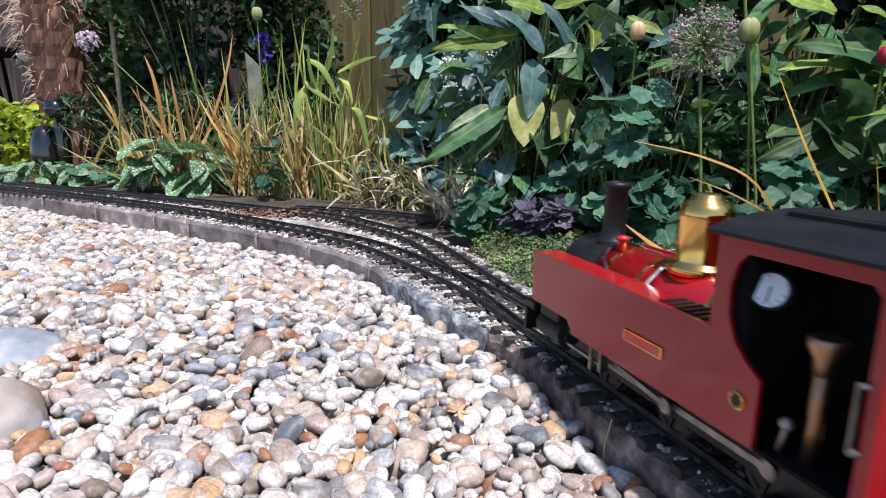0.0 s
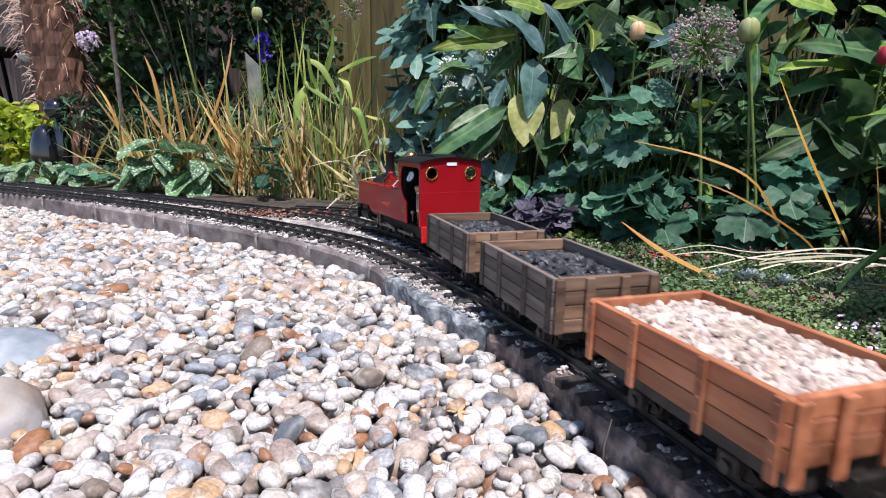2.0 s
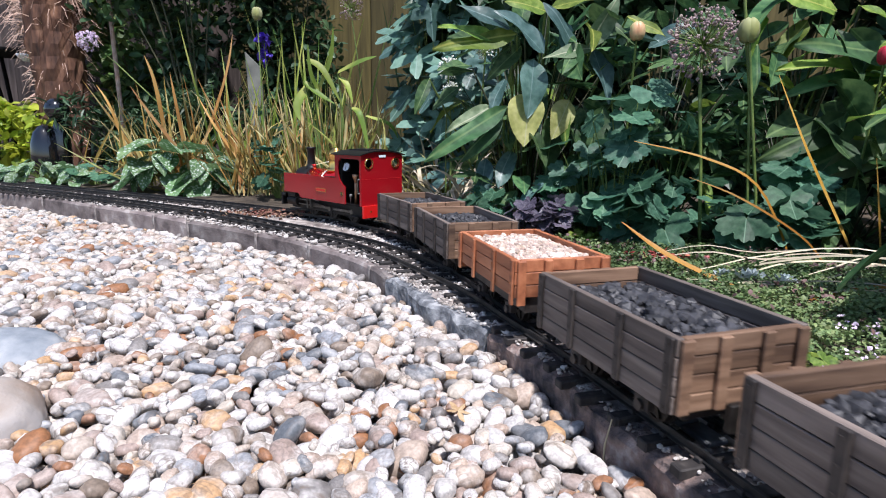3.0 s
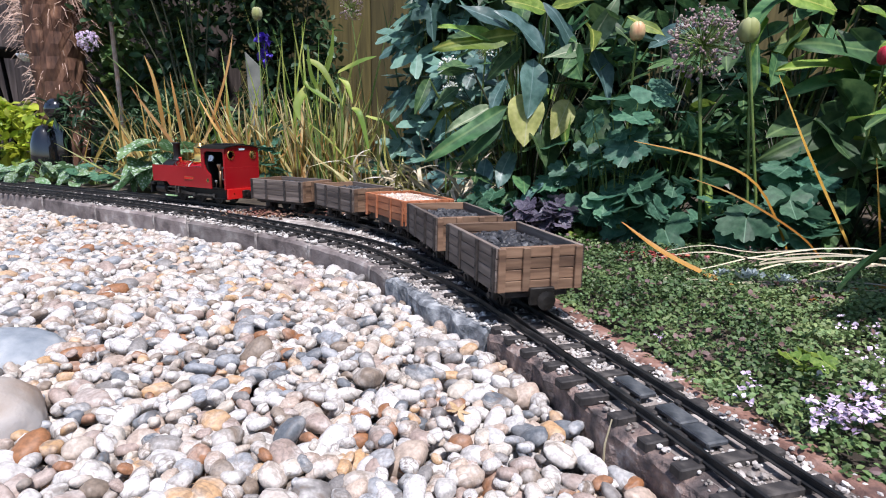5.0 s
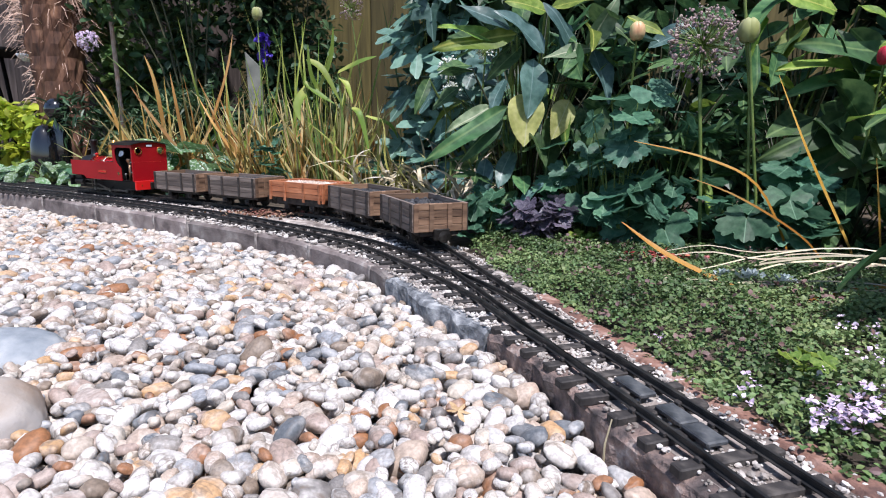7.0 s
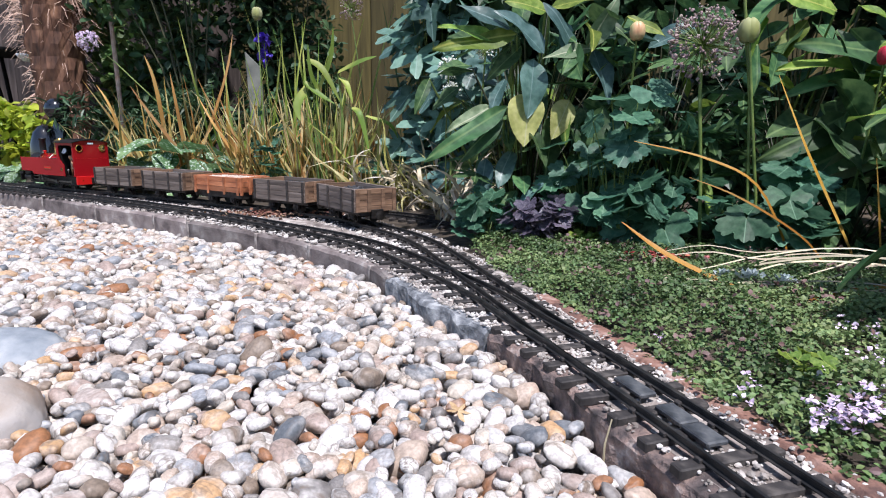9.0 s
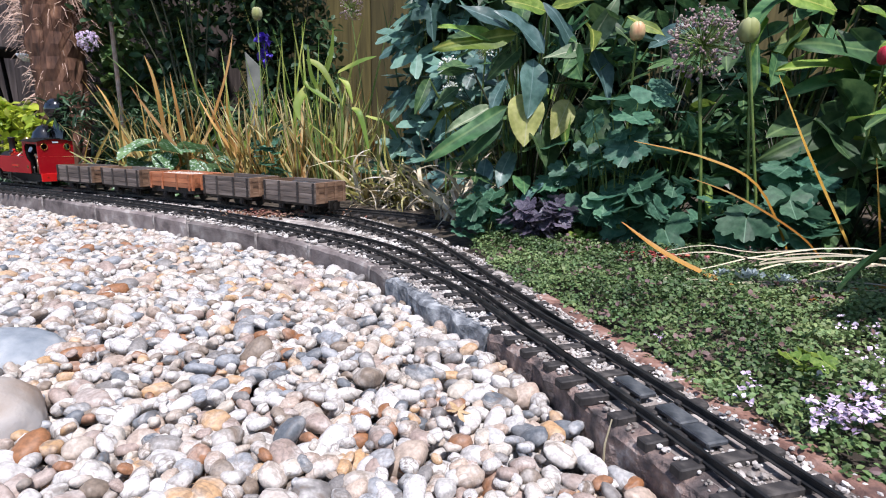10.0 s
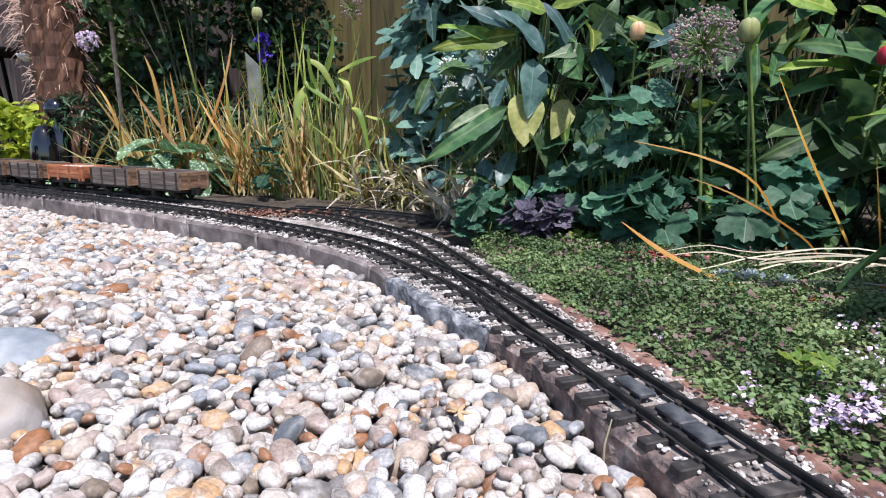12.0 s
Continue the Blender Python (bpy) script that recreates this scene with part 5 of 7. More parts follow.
def leaf_cloud(name, n, where, size, material, seed, aspect=0.5, parent=None, droop=0.3):
    """Many small folded leaves as one mesh; where(rng) gives each one's place."""
    rng = random.Random(seed)
    base = np.array([(0, 0, 0), (0.35, 0.5, 0.08), (0.35, -0.5, 0.08), (0.7, 0.42, 0.02), (0.7, -0.42, 0.02), (1, 0, -0.1), (0.4, 0, 0), (0.72, 0, -0.03)], float)
    base[:, 1] *= aspect
    faces = [(0, 6, 1), (0, 2, 6), (6, 7, 3, 1), (6, 2, 4, 7), (7, 5, 3), (7, 4, 5)]
    V, F = [], []
    k = 0
    for i in range(n):
        p = where(rng)
        s = size * rng.uniform(0.55, 1.4)
        e = np.array(Euler((rng.gauss(0, 0.5), droop + rng.gauss(0, 0.5), rng.uniform(0, 6.283))).to_matrix())
        V.append(base @ e.T * s + np.array(p))
        F += [tuple(q + k for q in f) for f in faces]
        k += 8
    me = bpy.data.meshes.new(name)
    me.from_pydata(np.concatenate(V).tolist(), [], F)
    me.materials.append(material)
    ob = new(name, me)
    if parent is not None:
        ob.parent = parent
    return ob


# ---- backdrop of the garden: fence, palm, shrubs ----
def fence():
    """Close-boarded fence round the back and the right of the bed."""
    def run(x0, y0, x1, y1, material, label, h, bw=0.1):
        root = tagged(new("garden_fence"), label, "fence", "garden fences", "structure")
        d = Vector((x1 - x0, y1 - y0, 0))
        n = int(d.length / bw)
        ang = math.degrees(math.atan2(d.y, d.x))
        meshes = []
        for k in range(3):
            bm = bmesh.new()
            box(bm, -0.004, bw + 0.004, -0.009 + k * 0.006, 0.005 + k * 0.006, -0.12, h + 0.008 * k, 0.002)
            meshes.append(mesh_of("board", bm, material))
        for i in range(n):
            ob = new("board", meshes[i % 3])
            ob.parent = root
            ob.matrix_basis = pose(x0 + d.x * i / n, y0 + d.y * i / n, 0, 0, 0, ang)
        for zr in (0.12, 0.95, 1.5):
            bm = bmesh.new()
            box(bm, 0, d.length, 0.0205, 0.05, zr, zr + 0.07, 0.003)
            ob = part("rail", bm, material, root)
            ob.matrix_basis = pose(x0, y0, 0, 0, 0, ang)
    run(-4.2, 3.1, -0.95, 2.75, M_FENCE_DARK, "dark brown close boarded garden fence", 1.75)
    run(-0.93, 2.72, 3.2, 2.3, M_FENCE, "olive brown vertical board garden fence", 1.75)
    run(3.2, 2.28, 3.4, -2.5, M_FENCE, "olive brown vertical board side fence", 1.6)


def palm():
    root = plant_root("palm_tree", "fibrous brown palm trunk with shaggy pale fibre", "palm tree", -1.50, 2.32, -0.1)
    rng = random.Random(4)
    bm = bmesh.new()
    seg, rows = 26, []
    for i in range(46):
        z = -0.02 + i * 0.045
        ring = []
        for k in range(seg):
            a = 6.283 * k / seg
            r = 0.066 + 0.042 * min(1, z / 0.9) + 0.012 * noise.noise((math.cos(a) * 2.2, math.sin(a) * 2.2, z * 9)) + 0.007 * (i % 2) * (1 if (k + i) % 3 else -0.4)
            ring.append(bm.verts.new((r * math.cos(a), r * math.sin(a), z)))
        rows.append(ring)
    for a, b in zip(rows, rows[1:]):
        for k in range(seg):
            bm.faces.new((a[k], a[(k + 1) % seg], b[(k + 1) % seg], b[k]))
    bm.faces.new(rows[-1])
    part("trunk", bm, M_TRUNK, root)
    bm = bmesh.new()
    for i in range(420):
        a, z = rng.uniform(0, 6.283), rng.uniform(0.1, 1.4)
        r = 0.072 + 0.042 * min(1, z / 0.9)
        p = Vector((r * math.cos(a), r * math.sin(a), z))
        o = Vector((math.cos(a), math.sin(a), rng.uniform(-1.2, 0.5))).normalized()
        L = rng.uniform(0.015, 0.05) + (0.035 if z > 0.58 else 0)
        tube(bm, [p, p + o * L * 0.5, p + o * L + Vector((0, 0, -L * 0.4))], 0.0014, 3, 0.0006)
    # shaggy tufts of old leaf bases on both flanks
    for a0, z0, n in ((3.5, 0.66, 90), (3.3, 0.58, 60), (-0.35, 0.74, 80), (-0.2, 0.64, 40), (3.1, 0.42, 30)):
        for i in range(n):
            a, z = a0 + rng.gauss(0, 0.22), z0 + rng.gauss(0, 0.035)
            r = 0.072 + 0.042 * min(1, z / 0.9)
            p = Vector((r * math.cos(a), r * math.sin(a), z))
            o = Vector((math.cos(a), math.sin(a), rng.gauss(0.1, 0.5))).normalized()
            L = rng.uniform(0.02, 0.07)
            side = Vector((rng.gauss(0, 1), rng.gauss(0, 1), rng.gauss(0, 1))) * L * 0.25
            tube(bm, [p, p + o * L * 0.6 + side, p + o * L + side * 1.5 + Vector((0, 0, -L * 0.5))], 0.0016, 3, 0.0006)
    tagged(part("fibre", bm, M_FIBRE, root, "loose pale hairy trunk fibre"), kind="stuff")
    # old leaf stalks and fan leaves over the view
    blades = [strap(M_BLADE_GREEN, 70 + k, 0.05, 0.5) for k in range(4)]
    crown = new("crown")
    crown.parent = root
    crown.matrix_basis = pose(0, 0, 2.0)
    for i in range(150):
        a = rng.uniform(0, 6.283)
        put("frond", blades[i % 4], crown, (0.08 * math.cos(a), 0.08 * math.sin(a), 0), Euler((rng.gauss(0, 0.9), rng.gauss(0, 0.9), a)), 0.7)


def shrub(name, label, x, y, z, rx, ry, h, n, size, material, seed, aspect=0.55):
    root = plant_root(name, label, "shrub", x, y, z)
    rng0 = random.Random(seed)
    lobes = [(rng0.uniform(-0.75, 0.75) * rx, rng0.uniform(-0.6, 0.6) * ry, rng0.uniform(0.12, 0.95) * h, rng0.uniform(0.16, 0.34)) for _ in range(16)]
    def where(rng):
        l = lobes[rng.randrange(16)]
        v = Vector((rng.gauss(0, 1), rng.gauss(0, 1), rng.gauss(0, 1))).normalized() * (rng.random() ** 0.4)
        return (l[0] + v.x * l[3] * rx * 1.3, l[1] + v.y * l[3] * ry * 1.3, max(0.0, l[2] + v.z * l[3] * h * 0.8))
    tagged(leaf_cloud("foliage", n, where, size, material, seed, aspect, root), kind="stuff")
    bm = bmesh.new()
    for l in lobes:
        tube(bm, [(0, 0, -0.02), (l[0] * 0.4, l[1] * 0.4, l[2] * 0.5), l[:3]], 0.005, 5, 0.0015)
    part("branch", bm, M_STEM_DARK, root)
    return root


def backdrop():
    fence()
    palm()
    shrub("dark_shrub", "dense dark green shrub in front of the fence", -0.92, 2.2, 0.0, 0.36, 0.26, 1.05, 5200, 0.045, M_SHRUB, 21)
    shrub("dark_shrub", "dense dark green shrub in front of the fence", -0.60, 2.32, 0.0, 0.22, 0.2, 1.0, 3200, 0.04, M_SHRUB, 22)
    shrub("feathery_shrub", "low feathery dark green plant beside the palm", -1.05, 2.02, -0.02, 0.26, 0.14, 0.34, 1700, 0.04, M_SHRUB, 23, 0.2)
    shrub("dark_shrub", "dense green shrub beside the palm trunk, coloured as sunlit", -1.22, 2.48, 0.0, 0.3, 0.16, 1.15, 3000, 0.05, M_SHRUB_LIT, 28)
    shrub("golden_shrub", "bright yellow green low foliage by the fence", -1.72, 2.22, -0.02, 0.3, 0.2, 0.26, 1300, 0.042, M_LEAF_GOLD_I, 24, 0.6)
    shrub("back_shrub", "tall dark green shrub filling the back of the bed", 0.30, 1.62, 0.0, 0.5, 0.28, 0.9, 14000, 0.055, M_SHRUB, 25)
    shrub("back_shrub", "tall dark green shrub filling the back of the bed", 0.85, 1.35, 0.0, 0.5, 0.26, 0.9, 15000, 0.055, M_SHRUB, 26)
    shrub("back_shrub", "tall dark green shrub filling the back of the bed", 1.35, 1.05, 0.0, 0.4, 0.4, 0.9, 8000, 0.055, M_SHRUB, 27)


def ornament():
    """Glossy black ball-headed figure among the leaves."""
    bm = bmesh.new()
    d = bmesh.ops.create_uvsphere(bm, u_segments=32, v_segments=18, radius=0.038)
    bmesh.ops.translate(bm, vec=(0.038, -0.01, 0.224), verts=d["verts"])
    lathe(bm, [(0.03, 0.0), (0.046, 0.01), (0.05, 0.06), (0.047, 0.11), (0.036, 0.148), (0.02, 0.168), (0.002, 0.175)], 28, pose(-0.018, 0, 0))
    lathe(bm, [(0.024, 0.0), (0.027, 0.08), (0.024, 0.17), (0.014, 0.2)], 20, pose(0.032, 0.01, 0))
    ob = tagged(part("garden_statue", bm, M_GLOSS, smooth=True), "glossy black glazed statue with a round top, among leaves", "statue")
    ob.matrix_basis = pose(-1.338, 1.98, -0.005)


def table():
    root = plant_root("garden_table", "dark round metal garden table by the fence", "table", -1.83, 2.52, -0.1)
    bm = bmesh.new()
    lathe(bm, [(0.02, 0.556), (0.165, 0.556), (0.17, 0.56), (0.17, 0.566), (0.165, 0.57), (0.02, 0.57)], 40)
    part("tabletop", bm, M_MATT_BLACK, root, smooth=False)
    for k in range(3):
        a = k * 2.094 + 0.4
        bm = bmesh.new()
        tube(bm, [(0.13 * math.cos(a), 0.13 * math.sin(a), 0), (0.05 * math.cos(a), 0.05 * math.sin(a), 0.3), (0.12 * math.cos(a), 0.12 * math.sin(a), 0.556)], 0.008, 8)
        part("leg", bm, M_MATT_BLACK, root)
    # white dish shape added for the scalloped reflection under the table top
    bm = bmesh.new()
    lathe(bm, [(0.005, 0.515), (0.03, 0.517), (0.05, 0.535), (0.054, 0.542), (0.048, 0.54), (0.03, 0.525), (0.005, 0.522)], 26)
    ob = tagged(part("hanging_dish", bm, M_WHITE, smooth=True), "pale dish shape for the scalloped reflection under the dark table top", "dish")
    ob.matrix_basis = pose(-1.66, 2.40, -0.1)
    bm = bmesh.new()
    tube(bm, [(-1.205, 2.2, -0.02), (-1.215, 2.2, 0.4), (-1.225, 2.2, 0.95)], 0.008, 8)
    tagged(part("birch_stake", bm, M_FIBRE), "thin pale stake standing by the shrub", "stake")
    bm = bmesh.new()
    box(bm, -0.022, 0.022, -0.006, 0.006, -0.05, 0.36, 0.003)
    for v in bm.verts:
        if v.co.z > 0.2:
            v.co.x = v.co.x * 0.8 - 0.035 + (v.co.x > 0) * 0.012
            v.co.z += v.co.x * -1.0
    ob = tagged(part("slate_marker", bm, M_SLATE), "upright pale grey slate slab between reeds", "slate")
    ob.matrix_basis = pose(-0.56, 1.80, -0.01, -8, 0, 8)


backdrop()
ornament()
table()


# ---- reeds, grasses and straw at the back of the track ----
TAN = [strap(M_BLADE_TAN, k, 0.03, 0.22) for k in range(7)] + [strap(M_BLADE_OLIVE, 20 + k, 0.026, 0.35) for k in range(5)] + [strap(M_BLADE_TAN, 30 + k, 0.028, 0.2, 0, True) for k in range(2)]
GRN = [strap(M_BLADE_TAN, 50 + k, 0.03, 0.15) for k in range(5)] + [strap(M_BLADE_OLIVE, 120 + k, 0.03, 0.2) for k in range(3)] + [strap(M_BLADE_GREEN, 40 + k, 0.03, 0.3) for k in range(2)]
DRY = [strap(M_BLADE_OLIVE, 60 + k, 0.045, 1.1, 0.6) for k in range(4)] + [strap(M_STRAW, 66 + k, 0.05, 1.2, 0.8) for k in range(6)]
clump("reed_clump", "orange tan reed blades beside the track", -0.96, 1.84, 0.0, TAN, 55, 0.15, 0.32, 0.5, 1, group="reed clumps", stretch=1.4)
clump("reed_clump", "orange tan reed blades beside the track", -0.73, 1.70, 0.0, TAN, 85, 0.14, 0.31, 0.5, 2, group="reed clumps", stretch=1.4)
clump("reed_clump", "orange tan reed blades beside the track", -0.49, 1.54, -0.005, TAN, 70, 0.09, 0.27, 0.34, 3, group="reed clumps")
clump("sedge_clump", "tall green and tan sedge blades beside the track", -0.33, 1.48, -0.005, GRN, 70, 0.07, 0.29, 0.2, 4, group="reed clumps")
clump("sedge_clump", "tall green and tan sedge blades beside the track", -0.24, 1.44, -0.005, GRN, 70, 0.065, 0.29, 0.18, 5, group="reed clumps")
clump("tall_grass", "thin upright grass stems by the fence", -0.42, 1.75, 0.0, [strap(M_BLADE_GREEN, 80 + k, 0.018, 0.12) for k in range(4)], 40, 0.2, 0.5, 0.14, 6, stretch=1.4)
clump("dried_foliage", "collapsed heap of dried cream and olive strap leaves", -0.10, 1.37, -0.004, DRY, 190, 0.09, 0.21, 0.75, 7, "dead leaves", 1.3)
clump("dried_foliage", "collapsed heap of dried cream and olive strap leaves", 0.0, 1.30, -0.004, DRY, 190, 0.08, 0.21, 0.75, 17, "dead leaves", 1.3)
clump("dried_foliage", "hanging dried cream strap leaves under green foliage", 0.045, 1.10, -0.008, DRY[4:], 70, 0.055, 0.21, 0.35, 8, "dead leaves")
clump("thin_stem_plant", "thin upright green stems behind the border", -0.04, 1.62, 0.0, [strap(M_LEAF_MID, 90 + k, 0.016, 0.1) for k in range(4)], 36, 0.1, 0.48, 0.12, 9)

def sedge_leaves():
    """Broad arching green leaves on upright canes among the sedge."""
    root = plant_root("broad_sedge", "broad fresh green arching leaves on upright tan canes", "grass", -0.28, 1.42, -0.01)
    o = root.matrix_basis.translation
    for base, pts, w in ((-0.30, [(-0.327, 1.41, 0.328), (-0.288, 1.40, 0.303), (-0.245, 1.39, 0.226)], 0.022), (-0.30, [(-0.335, 1.41, 0.277), (-0.302, 1.40, 0.251), (-0.26, 1.39, 0.225)], 0.02), (-0.24, [(-0.257, 1.42, 0.300), (-0.20, 1.40, 0.324), (-0.16, 1.39, 0.334)], 0.021), (-0.25, [(-0.252, 1.42, 0.288), (-0.234, 1.41, 0.272), (-0.219, 1.40, 0.227)], 0.018), (-0.23, [(-0.226, 1.42, 0.219), (-0.202, 1.40, 0.200), (-0.179, 1.39, 0.110)], 0.02), (-0.20, [(-0.191, 1.42, 0.200), (-0.133, 1.40, 0.181), (-0.111, 1.39, 0.148)], 0.014), (-0.31, [(-0.329, 1.42, 0.270), (-0.351, 1.40, 0.224), (-0.343, 1.39, 0.184)], 0.026), (-0.29, [(-0.308, 1.42, 0.25), (-0.27, 1.40, 0.33), (-0.262, 1.40, 0.40)], 0.014), (-0.27, [(-0.28, 1.43, 0.21), (-0.315, 1.40, 0.29), (-0.322, 1.40, 0.36)], 0.013)):
        top = Vector(pts[0]) - o
        cane = bmesh.new()
        tube(cane, [(base - o.x, 0.015, 0), (base - o.x + (top.x - base + o.x) * 0.3, 0.01, top.z * 0.55), top], 0.0026, 6, 0.0016)
        cane = part("cane", cane, M_STEM, root)
        bm = bmesh.new()
        ribbon(bm, [Vector(q) - o for q in pts], w * 0.9, 14, True)
        part("leaf", bm, M_BLADE_GREEN, root, smooth=True)
    for k, pts in enumerate(([(-0.86, 1.62, 0.0), (-0.904, 1.6, 0.202), (-0.942, 1.6, 0.275)], [(-0.66, 1.62, 0.0), (-0.794, 1.6, 0.188), (-0.851, 1.6, 0.274)], [(-0.76, 1.62, 0.0), (-0.78, 1.6, 0.263), (-0.806, 1.6, 0.353)], [(-0.52, 1.62, 0.0), (-0.622, 1.6, 0.161), (-0.67, 1.6, 0.25)], [(-0.71, 1.62, 0.0), (-0.727, 1.6, 0.204), (-0.741, 1.6, 0.311)], [(-0.58, 1.62, 0.0), (-0.591, 1.6, 0.154), (-0.591, 1.6, 0.281)], [(-0.72, 1.62, 0.0), (-0.599, 1.6, 0.281), (-0.566, 1.6, 0.411)], [(-0.49, 1.6, -0.01), (-0.504, 1.58, 0.132), (-0.51, 1.58, 0.235)])):
        r2 = plant_root("iris_blade", "single long orange tan iris blade among reeds", "grass", *pts[0], "iris blades")
        bm = bmesh.new()
        ribbon(bm, [Vector(q) - Vector(pts[0]) for q in pts], 0.0085 + 0.0015 * (k % 3), 14, True)
        part("blade", bm, M_BLADE_TAN, r2, smooth=True)


def litter():
    rng0 = random.Random(3)
    def where(rng):
        return (rng.gauss(-0.34, 0.06), rng.gauss(1.165, 0.02), -0.006 + rng.random() * 0.006)
    tagged(leaf_cloud("leaf_litter", 420, where, 0.009, M_LITTER, 12, 0.6), "dry reddish brown leaf scraps between the tracks", "leaf litter", kind="stuff")


M_LITTER = mat("dry_reddish_scraps", [(0.10, 0.035, 0.02), (0.19, 0.09, 0.06), (0.3, 0.2, 0.14)], 0.8, 0, 12, 3, 0.2, vary='island', hue=0.03)
litter()

# ---- leafy plants ----
MID = [lance(M_LEAF_MID, k, w) for k, w in enumerate((0.3, 0.36, 0.42, 0.5))] + [lance(M_LEAF_LIME, 9, 0.3)]
BLU = [lance(M_LEAF_BLUE, k + 20, 0.4) for k in range(3)]
TEAL = [palmate(M_LEAF_TEAL, k, 3, 0.42, 0.25, 9.0) for k in range(4)] + [palmate(M_LEAF_TEAL, k + 9, 5, 0.26, 0.3, 7.0) for k in range(2)]
CUT = [palmate(M_LEAF_MID, k + 40, 7, 0.62, 0.1, 1.6) for k in range(3)] + [palmate(M_LEAF_TEAL, k + 46, 7, 0.6, 0.1, 1.6) for k in range(2)]
STAR = [palmate(M_LEAF_STAR, k + 48, 5, 0.6, 0.1, 2.2) for k in range(3)] + [palmate(M_LEAF_BLUE, k + 53, 5, 0.58, 0.1, 2.4) for k in range(3)]
ROUND = [palmate(M_LEAF_TEAL, k + 60, 7, 0.16) for k in range(4)]
PURP = [palmate(M_LEAF_PURPLE, k + 70, 7, 0.2, 0.3) for k in range(4)]
LIMER = [palmate(M_LEAF_LIME, k + 80, 5, 0.22) for k in range(3)]
SPOT = [lance(M_SPOT, k + 90, 0.55, 0.25, 0.3) for k in range(4)]
LANCE_BY = {}


def lance_of(material, w, k):
    key = (material.name, w)
    if key not in LANCE_BY:
        LANCE_BY[key] = lance(material, 200 + k, w, 0.12)
    return LANCE_BY[key]


# the first two leaves are coloured yellow for the sun on them
PEONY = [((0.133, 0.95, 0.227), (0.128, 0.92, 0.144), 0.70, M_LEAF_YEL),
    ((0.199, 0.95, 0.216), (0.17, 0.92, 0.156), 0.55, M_LEAF_YEL),
    ((0.23, 0.95, 0.297), (0.15, 0.92, 0.284), 0.32, M_LEAF_PALE),
    ((0.111, 0.95, 0.315), (-0.021, 0.92, 0.293), 0.24, M_LEAF_LIME),
    ((0.08, 0.95, 0.306), (-0.012, 0.92, 0.324), 0.30, M_LEAF_LIME),
    ((0.102, 0.95, 0.323), (0.018, 0.92, 0.359), 0.35, M_LEAF_BLUE),
    ((0.154, 0.95, 0.287), (0.083, 0.92, 0.356), 0.40, M_LEAF_BLUE),
    ((0.139, 0.95, 0.279), (0.133, 0.92, 0.188), 0.50, M_LEAF_BLUE),
    ((0.094, 0.9, 0.202), (-0.033, 0.87, 0.123), 0.19, M_LEAF_MID),
    ((0.088, 0.91, 0.19), (0.022, 0.88, 0.123), 0.24, M_LEAF_MID)]
PEONY_UPPER = [((0.075, 0.94, 0.205), (0.001, 0.91, 0.164), 0.20, M_LEAF_PALE),
    ((0.177, 0.97, 0.193), (0.167, 0.94, 0.097), 0.40, M_LEAF_MID),
    ((0.26, 0.97, 0.208), (0.224, 0.94, 0.1), 0.36, M_LEAF_MID),
    ((0.339, 0.97, 0.168), (0.395, 0.94, 0.069), 0.60, M_LEAF_MID),
    ((0.157, 0.97, 0.354), (0.094, 0.94, 0.372), 0.45, M_LEAF_LIME),
    ((0.165, 0.97, 0.359), (0.233, 0.94, 0.378), 0.45, M_LEAF_LIME),
    ((0.189, 0.97, 0.338), (0.204, 0.94, 0.274), 0.40, M_LEAF_BLUE),
    ((0.243, 0.97, 0.347), (0.299, 0.94, 0.309), 0.35, M_LEAF_MID),
    ((0.288, 0.97, 0.348), (0.342, 0.94, 0.318), 0.30, M_LEAF_LIME),
    ((-0.027, 0.97, 0.248), (-0.048, 0.94, 0.193), 0.30, M_LEAF_MID),
    ((0.205, 0.96, 0.295), (0.160, 0.93, 0.368), 0.32, M_LEAF_BLUE),
    ((0.225, 0.96, 0.300), (0.262, 0.93, 0.372), 0.36, M_LEAF_PALE),
    ((0.325, 0.97, 0.300), (0.400, 0.94, 0.342), 0.32, M_LEAF_BLUE),
    ((0.120, 0.97, 0.300), (0.065, 0.94, 0.250), 0.34, M_LEAF_MID)]
LILY = [((0.687, 0.88, 0.182), (0.485, 0.85, 0.101), 0.30, M_LEAF_MID),
    ((0.69, 0.88, 0.169), (0.553, 0.85, 0.103), 0.35, M_LEAF_PALE),
    ((0.638, 0.88, 0.172), (0.646, 0.85, 0.132), 0.70, M_LEAF_PALE),
    ((0.6, 0.88, 0.197), (0.457, 0.85, 0.133), 0.25, M_LEAF_MID),
    ((0.674, 0.88, 0.259), (0.477, 0.85, 0.266), 0.20, M_LEAF_LIME),
    ((0.67, 0.88, 0.282), (0.496, 0.85, 0.3), 0.25, M_LEAF_MID),
    ((0.649, 0.88, 0.25), (0.493, 0.85, 0.237), 0.20, M_LEAF_MID),
    ((0.561, 0.88, 0.343), (0.468, 0.85, 0.365), 0.40, M_LEAF_LIME),
    ((0.593, 0.88, 0.351), (0.639, 0.85, 0.323), 0.40, M_LEAF_LIME),
    ((0.453, 0.88, 0.295), (0.451, 0.85, 0.213), 0.20, M_LEAF_MID)]


